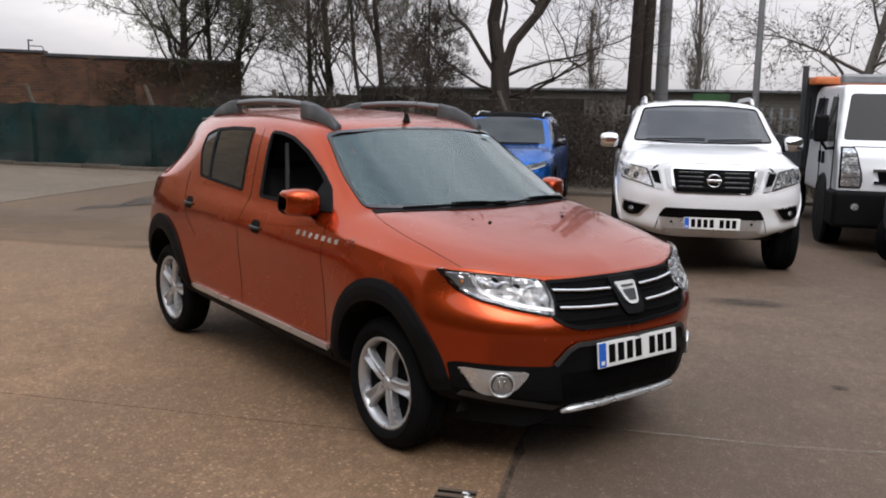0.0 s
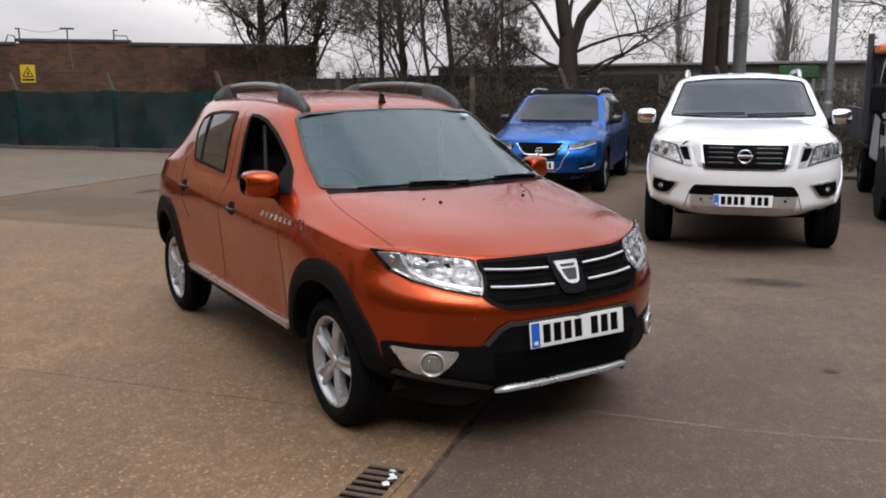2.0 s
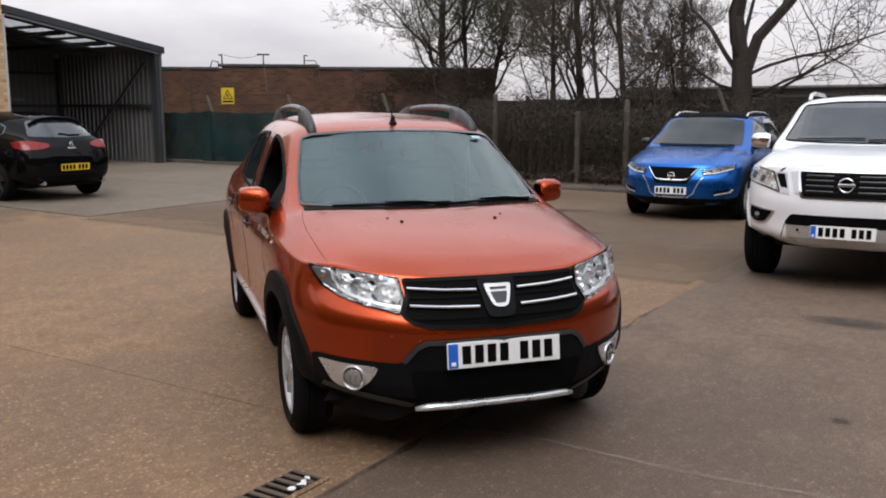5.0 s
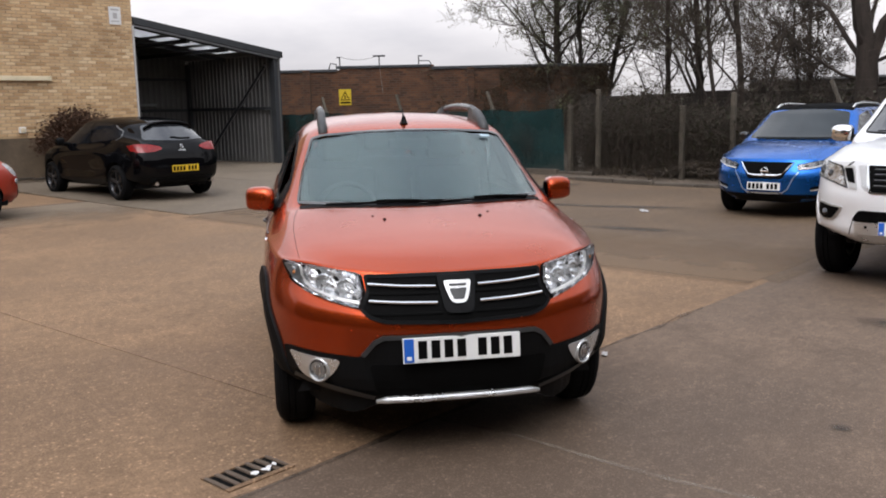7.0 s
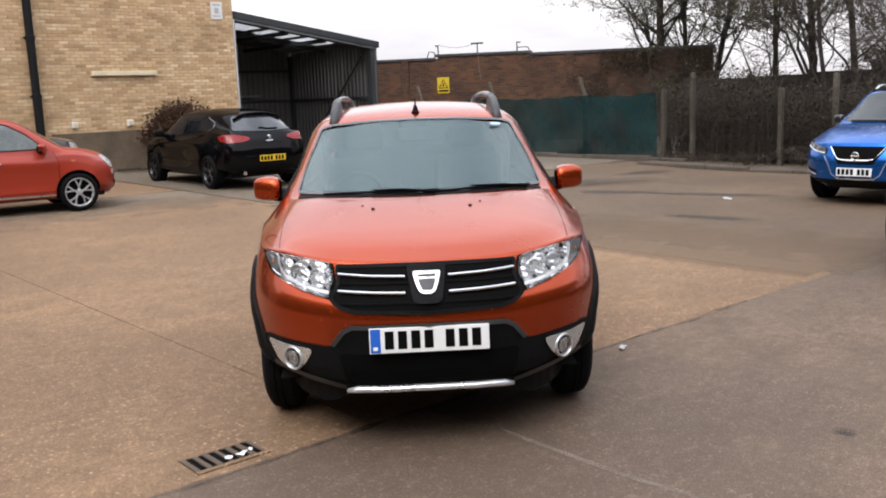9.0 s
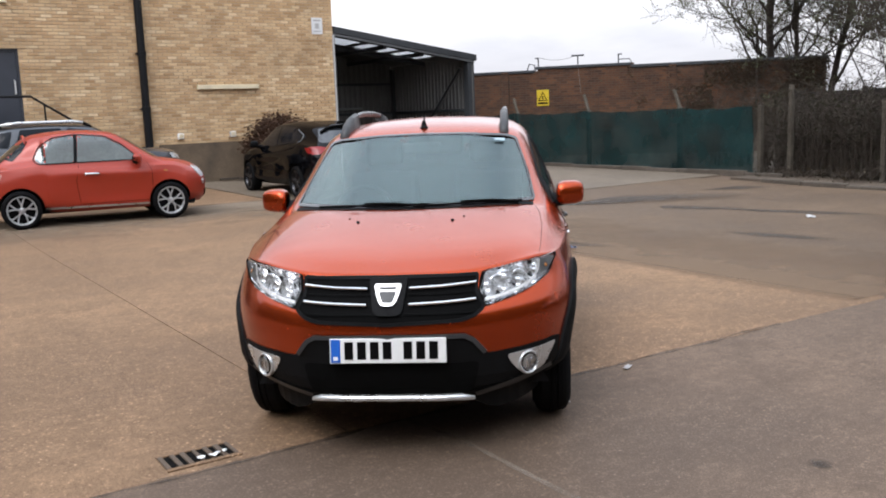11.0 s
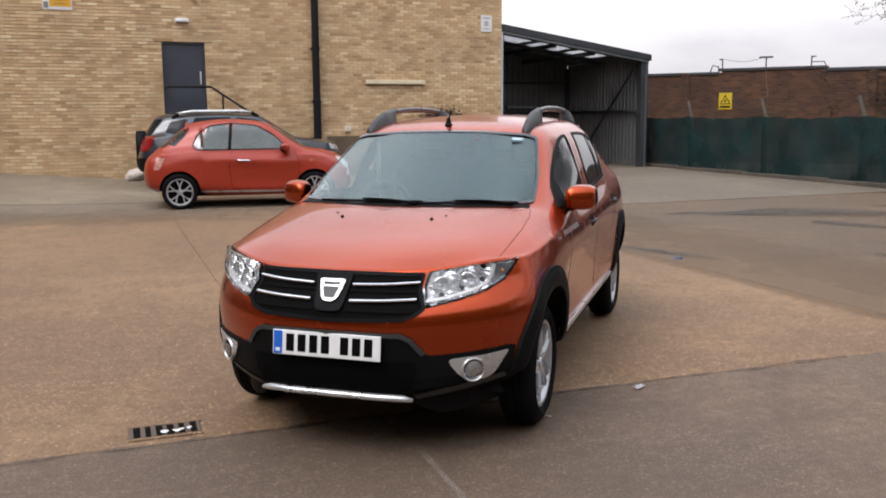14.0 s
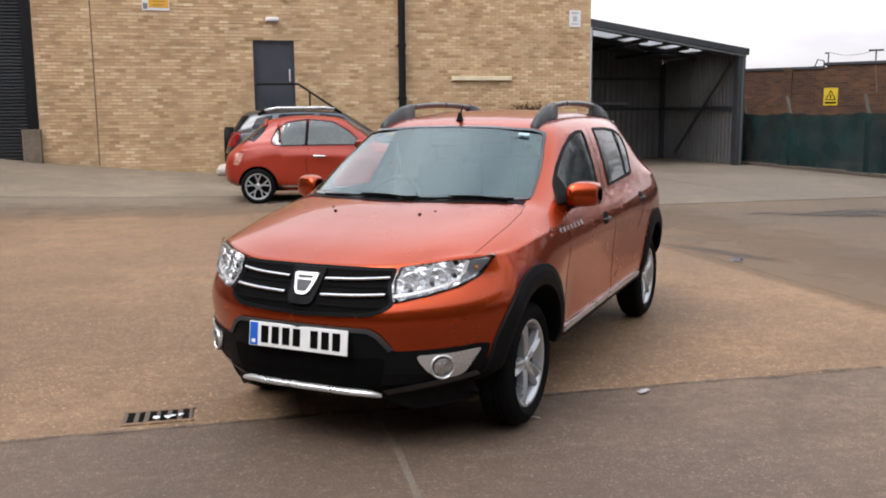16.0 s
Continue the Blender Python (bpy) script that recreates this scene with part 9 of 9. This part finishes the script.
# the large tree forks low into a few heavy stems
BIG_LIMBS = [limb(2.6, -0.14, 1.0, 0.1, 7.5, 0.215), limb(2.3, -0.70, 0.72, 0.1, 4.8, 0.075), limb(2.25, 0.62, 0.85, -0.1, 6.5, 0.165), limb(2.35, 0.85, 0.42, 0.2, 4.2, 0.052),
             limb(1.95, 1.0, 0.12, 0.1, 3.6, 0.050), limb(1.85, 0.95, 0.05, -0.4, 3.2, 0.042), limb(2.0, -0.85, 0.42, -0.2, 3.4, 0.045), limb(2.6, -0.3, 0.8, -0.6, 4.4, 0.055),
             limb(2.8, 0.25, 0.95, 0.3, 5.0, 0.060)]
tree("tree", (12.42, 14.18), 11, "large bare tree with spreading dark limbs behind the fence", 3.0, 0.33, 2.2, 12, 4, BARK, TWIG, LEAF_DRY, 0.6, 0.05, 0.25, 0.85, 0.0, 1.9, 0.52, "tree", 0.015, given=BIG_LIMBS)
tree("tree", (11.60, 18.30), 12, "slim dark tree with sparse spring leaves", 9.0, 0.095, 2, 10, 4, BARK, TWIG, LEAF, 0.7, 0.055, 0.45, 0.65, 0.0, 1.2, 0.42, "tree", 0.03)
tree("tree", (12.75, 23.20), 13, "dark bare tree with rising limbs and few leaves", 9.5, 0.135, 2, 18, 4, BARK, TWIG, LEAF, 1.1, 0.06, 0.5, 0.6, 0.0, 1.2, 0.45, "tree", 0.03)
tree("tree", (8.60, 25.30), 14, "dark tree rising behind the red brick wall", 10.0, 0.145, 2, 22, 4, BARK, TWIG, LEAF, 5.0, 0.065, 0.35, 0.80, -0.04, 1.8, 0.45, "tree", 0.04)
tree("tree", (9.22, 25.15), 15, "slim straight tree behind the red brick wall", 9.0, 0.088, 2, 13, 4, BARK, TWIG, LEAF, 1.8, 0.055, 0.4, 0.7, 0.0, 2.0, 0.34, "tree", 0.02)
tree("tree", (10.31, 20.25), 16, "ivy-clad thin tree full of fine twigs", 7.5, 0.085, 2, 12, 4, BARK, TWIG, LEAF, 0.7, 0.06, 0.4, 0.7, 0.0, 0.9, 0.42, "tree", 0.05)
tree("tree", (10.98, 17.97), 25, "thin forked tree beside a straighter one", 7.0, 0.065, 2, 8, 4, BARK, TWIG, LEAF, 0.7, 0.055, 0.5, 0.6, -0.12, 1.0, 0.40, "tree", 0.05)
tree("tree", (13.6, 18.6), 17, "low twiggy tree in the scrub", 4.2, 0.05, 2, 13, 4, BARK, TWIG, LEAF_DRY, 2.0, 0.06, 0.3, 0.8, 0.05, 0.8, 0.46)
tree("tree", (15.2, 20.9), 18, "slim dark tree with sparse spring leaves", 8.5, 0.065, 2, 12, 4, BARK, TWIG, LEAF, 0.9, 0.06, 0.5, 0.6, -0.05, 1.2, 0.42, "tree", 0.05)
tree("tree", (16.19, 13.065), 19, "straight dark ivy-grown trunk beside a steel mast", 11.0, 0.21, 2, 7, 3, BARK, TWIG, None, 0, 0.05, 0.5, 0.5, 0.0, 5.5, 0.25, "tree", 0.008)
tree("tree", (16.55, 12.95), 20, "straight dark trunk beside a steel mast", 11.0, 0.19, 2, 6, 3, BARK, TWIG, None, 0, 0.05, 0.5, 0.5, 0.0, 5.5, 0.25, "tree", 0.008)
tree("tree", (27.5, 19.2), 21, "narrow upright poplar, bare", 6.4, 0.12, 1, 26, 3, BARK_GREY, BARK_GREY, None, 0, 0.05, 1.6, 0.28, 0.0, 0.8, 0.30, "tree", 0.03)
tree("tree", (38.0, 35.0), 22, "narrow upright poplar, bare", 7.6, 0.14, 1, 26, 3, BARK_GREY, BARK_GREY, None, 0, 0.05, 1.6, 0.28, 0.0, 0.8, 0.30, "tree", 0.03)
tree("tree", (10.5, 14.9), 28, "low twiggy tree in the scrub behind the fence", 3.3, 0.05, 1, 8, 3, BARK, TWIG, LEAF_DRY, 1.2, 0.06, 0.4, 0.7, 0.0, 0.7, 0.5)
tree("tree", (26.6, 12.6), 23, "broad pale tree in the distance with hanging twigs", 10.0, 0.18, 2, 13, 4, BARK_GREY, BARK_GREY, LEAF_DRY, 1.6, 0.10, 0.05, 0.95, 0.0, 1.6, 0.55)
tree("tree", (11.0, 27.6), 24, "bare tree behind the red brick wall", 9.0, 0.12, 2, 16, 4, BARK, TWIG, LEAF, 3.0, 0.07, 0.35, 0.7, 0.0, 1.5, 0.45, "tree", 0.05)


def scrub(name, label, s0, s1, d0, d1, count, tall, seed, leaf, leaves, frame_m=None, category="scrub", twig=TWIG, base=0.04):
    """A tangle of arching stems with a few leaves."""
    rnd = random.Random(seed)
    v, f, lv, lf = [], [], [], []
    for _ in range(count):
        s, d = rnd.uniform(s0, s1), rnd.uniform(d0, d1)
        p = Vector((s, d, base))
        a = rnd.uniform(0, 2 * math.pi)
        h = tall * rnd.uniform(0.45, 1.1) * (0.75 + 0.5 * noise.noise((s * 0.5, d * 0.5, seed)))
        reach = rnd.uniform(0.2, 0.9)
        pts = [p]
        for i in range(1, 6):
            t = i / 5
            pts.append(p + Vector((math.cos(a) * reach * t * t + rnd.gauss(0, 0.05), math.sin(a) * reach * t * t + rnd.gauss(0, 0.05), h * math.sin(min(1.0, t * 1.05) * rnd.uniform(1.35, 2.0)) / 1.0)))
        ring_tube(v, f, pts, [0.012, 0.010, 0.008, 0.006, 0.004, 0.002], 3)
        for _ in range(int(leaves)):
            i = rnd.randrange(5)
            q = pts[i].lerp(pts[i + 1], rnd.random())
            k = q + Vector((rnd.gauss(0, 0.1), rnd.gauss(0, 0.1), rnd.gauss(0, 0.1)))
            ring_tube(v, f, [q, q.lerp(k, 0.5) + Vector((0, 0, 0.02)), k], [0.004, 0.003, 0.002], 3)
            leaf_quad(lv, lf, k, rnd.uniform(0.04, 0.10), rnd)
    ob = thing(name, frame_m or FRONT, label, category, kind="stuff")
    part("stems", (v, f), twig, ob, kind="stuff")
    part("leaves", (lv, lf), leaf, ob, kind="stuff")


scrub("brambles", "tangled brown brambles behind the chain link fence", -2.6, -0.9, 9.2, 16, 1200, 1.70, 31, LEAF_MOSS, 14)
scrub("brambles", "thin brown brambles behind the parked vehicles", -2.6, -0.9, 16, 26, 650, 1.45, 35, LEAF_DRY, 10)
scrub("brambles", "dark undergrowth beneath the trees", -6.5, -2.4, 6.5, 28, 1400, 1.85, 32, LEAF_MOSS, 10)
scrub("brambles", "twiggy scrub further back among the trees", -13, -6.5, 4.5, 17, 900, 1.85, 33, LEAF_DRY, 10)
scrub("brambles", "low weeds growing through the foot of the fence", -1.0, -0.3, 9.4, 24, 220, 0.35, 34, LEAF_DARK, 6)


def ivy():
    """Climber over the far end of the red brick wall."""
    rnd = random.Random(41)
    a = radians(-10)
    m = Matrix.Translation((1.166, 25.393, 0)) @ Matrix.Rotation(a + math.pi, 4, "Z")
    lv, lf, v, f = [], [], [], []
    for _ in range(9000):
        x = -8.8 + abs(rnd.gauss(0, 2.4))
        if x > -1.5:
            continue
        z = rnd.uniform(0.8, 2.88)
        if noise.noise((x * 0.9, z * 0.9, 2)) + 0.25 - (x + 8.8) * 0.075 < 0:
            continue
        leaf_quad(lv, lf, Vector((x, 0.02 + abs(rnd.gauss(0, 0.035)), z)), rnd.uniform(0.05, 0.10), rnd)
    for _ in range(160):
        x = -8.7 + abs(rnd.gauss(0, 2.2))
        p = [Vector((x + rnd.gauss(0, 0.12) * i, 0.03 + 0.02 * i, 0.6 + i * 0.45)) for i in range(6)]
        ring_tube(v, f, p, [0.012, 0.010, 0.008, 0.006, 0.005, 0.003], 3)
    ob = thing("climber", m, "dark ivy and dead stems spread over the brick wall", "climber", kind="stuff")
    part("stems", (v, f), TWIG, ob, kind="stuff")
    part("leaves", (lv, lf), LEAF_DARK, ob, kind="stuff")


ivy()


def brown_shrub(root):
    rnd = random.Random(51)
    v, f, lv, lf = [], [], [], []
    for _ in range(620):
        d = Vector((rnd.gauss(0, 1), rnd.gauss(0, 0.8), abs(rnd.gauss(0, 1)) * 0.9 + 0.2)).normalized()
        p = Vector((0, 0, 0.45))
        q = p + Vector((d.x * 0.62, d.y * 0.50, d.z * 0.95)) * rnd.uniform(0.75, 1.05)
        ring_tube(v, f, [Vector((d.x * 0.1, d.y * 0.1, 0.02)), p.lerp(q, 0.45) + Vector((rnd.gauss(0, 0.05), rnd.gauss(0, 0.05), 0)), q], [0.010, 0.006, 0.002], 3)
        for _ in range(26):
            leaf_quad(lv, lf, p.lerp(q, rnd.uniform(0.45, 1.05)) + Vector((rnd.gauss(0, 0.04), rnd.gauss(0, 0.04), rnd.gauss(0, 0.04))), rnd.uniform(0.03, 0.07), rnd)
    part("stems", (v, f), TWIG, root, kind="stuff")
    part("leaves", (lv, lf), LEAF_RUST, root, kind="stuff")


brown_shrub(shrub_root)


# ---------------------------------------------------------------- small things on the ground
def drain():
    """A dished gully grating set in the concrete."""
    m = Matrix.Translation((-0.957, -0.683, 0.0128)) @ Matrix.Rotation(radians(38.5), 4, "Z") @ Matrix.Diagonal((0.86, 0.86, 0.7, 1))
    dr = thing("drain_grating", m, "worn cast iron gully grating with litter on it", "drain")
    L, W = 0.205, 0.125
    part("pit", box(-L + 0.01, L - 0.01, -W + 0.01, W - 0.01, -0.012, -0.0075, 0.001, 1), INK, dr)
    for a, b, c, d in ((-L, L, -W, -W + 0.034), (-L, L, W - 0.026, W)):
        part("frame_bar", box(a, b, c, d, -0.012, 0.001, 0.003), CONCRETE, dr, "gritty worn margin of the grating")
    for i in range(7):
        x = -L + 0.016 + i * 0.0622
        b = box(-0.013 + 0.003 * math.sin(i * 2.3), 0.014 + 0.003 * math.sin(i * 1.7), -W + 0.030, W - 0.022, -0.011, 0.0045, 0.005)
        b.transform(Matrix.Translation((x, 0, 0)))
        part("bar", b, IRON, dr)
    rnd = random.Random(5)
    for i in range(5):
        b = bmesh.new()
        bmesh.ops.create_icosphere(b, subdivisions=1, radius=0.019)
        for v in b.verts:
            v.co *= rnd.uniform(0.6, 1.4)
            v.co.z *= 0.35
        ob = part("paper_scrap", b, WHITE_INK)
        ob.matrix_basis = m @ Matrix.Translation((0.0 + 0.03 * i + rnd.gauss(0, 0.01), -0.07 + rnd.gauss(0, 0.01), 0.018))
        tagged(ob, "crumpled white scrap lying on the drain grating", "litter", "scraps on the drain")


drain()


def litter(name, at, size, material, label, seed, group=""):
    rnd = random.Random(seed)
    b = bmesh.new()
    bmesh.ops.create_grid(b, x_segments=6, y_segments=4, size=0.5)
    for v in b.verts:
        v.co.x *= size[0] * rnd.uniform(0.85, 1.1)
        v.co.y *= size[1] * rnd.uniform(0.8, 1.1)
        v.co.z = abs(rnd.gauss(0, 1)) * size[2]
    bmesh.ops.solidify(b, geom=b.faces[:], thickness=0.002)
    ob = part(name, b, material)
    ob.matrix_basis = pose(at[0], at[1], at[2], 0, 0, rnd.uniform(0, 180))
    tagged(ob, label, "litter", group)


litter("paper_scrap", (1.20, 0.72, 0.012), (0.08, 0.036, 0.004), PAPER, "flat pale scrap at the edge of the concrete", 1)
litter("paper_scrap", (1.10, 5.46, 0.012), (0.12, 0.06, 0.010), mat("faded_blue_wrapper", (0.10, 0.13, 0.22, 1), 0.6, 0, 0.2, 12, 80), "small faded blue wrapper on the concrete", 2)
litter("paper_scrap", (4.57, 8.22, -0.05), (0.24, 0.12, 0.01), PAPER, "white plastic bag flattened on the asphalt", 3)
litter("paper_scrap", (0.74, 0.06, 0.012), (0.16, 0.02, 0.004), PAPER, "thin pale strip of tape beside the tyre", 4)


def sack():
    """A slumped pale sack against the foot of the brick front."""
    b = bmesh.new()
    bmesh.ops.create_icosphere(b, subdivisions=3, radius=0.5)
    for v in b.verts:
        k = 1 + 0.35 * noise.noise(v.co * 2.6) + 0.12 * noise.noise(v.co * 7)
        v.co = Vector((v.co.x * 1.25 * k, v.co.y * 0.65 * k, max(-0.30, v.co.z * 0.75 * k) + 0.28))
    m = FRONT @ Matrix.Translation((13.75, 0.55, gz(13.75, 0.55) + 0.02))
    ob = part("sack", b, SACK, smooth=True)
    ob.matrix_basis = m @ Matrix.Diagonal((0.42, 0.6, 0.40, 1))
    tagged(ob, "slumped pale cloth sack on the ground by the wall", "sack")


sack()


def debris():
    rnd = random.Random(61)
    for i, (s, d) in enumerate(((6.9, 0.35), (7.6, 0.3), (7.2, 0.5))):
        b = box(-0.28, 0.28, -0.05, 0.05, 0, 0.05, 0.008)
        ob = part("timber_offcut", b, TWIG if i else STEEL)
        ob.matrix_basis = FRONT @ Matrix.Translation((s, d, gz(s, d) + 0.075)) @ Matrix.Rotation(rnd.uniform(-0.5, 0.5), 4, "Z")
        tagged(ob, "short dark offcut lying at the foot of the wall", "offcut", "offcuts by the wall")


debris()

# unseen plain walls, added behind the camera to close the yard and darken reflections
for _nm, _a, _b, _c, _d in (("unseen_wall_south", -14.0, 28.3, 28.0, 28.3), ("unseen_wall_west", 28.0, 28.3, 0.35, 28.0)):
    _w = part(_nm, box(_a, _b, _c, _d, -0.5, 11.0 if _nm == "unseen_wall_west" else 7.0), mat(_nm + "_render", (0.08, 0.067, 0.056, 1), 0.85, 0, 0.3, 0.5, 20, 0.2))
    _w.matrix_basis = FRONT
    tagged(_w, "plain weathered rendered wall, unseen, added to close the yard and darken reflections", "wall", kind="structure")


# ---------------------------------------------------------------- single bricks of the nearest stretch of the front
def single_bricks():
    wall = bpy.data.objects["wall_brick"]
    v, f = bricks(0.0, 0.214, 0.0, 0.063, [], 0.225, 0.075, 0.012, 2)
    full = mesh_of("brick", v, f, BRICK_YELLOW_PIECE)
    v, f = bricks(0.0, 0.1015, 0.0, 0.063, [], 0.225, 0.075, 0.012, 2)
    half = mesh_of("brick", v, f, BRICK_YELLOW_PIECE)
    rnd = random.Random(19)
    a, b, c, d = NEAR_BRICKS
    for row in range(76):
        z = row * 0.075
        if not c < z + 0.0375 < d:
            continue
        x = 4.452 - (0.1125 if row % 2 else 0)
        while x < b:
            lo, hi = max(x, 4.452), x + 0.214
            if a < (lo + hi) / 2 < b:
                ob = new("brick", full if hi - lo > 0.2 else half)
                ob.parent = wall
                ob.location = (lo, rnd.uniform(-0.003, 0.001), z)
            x += 0.225


single_bricks()
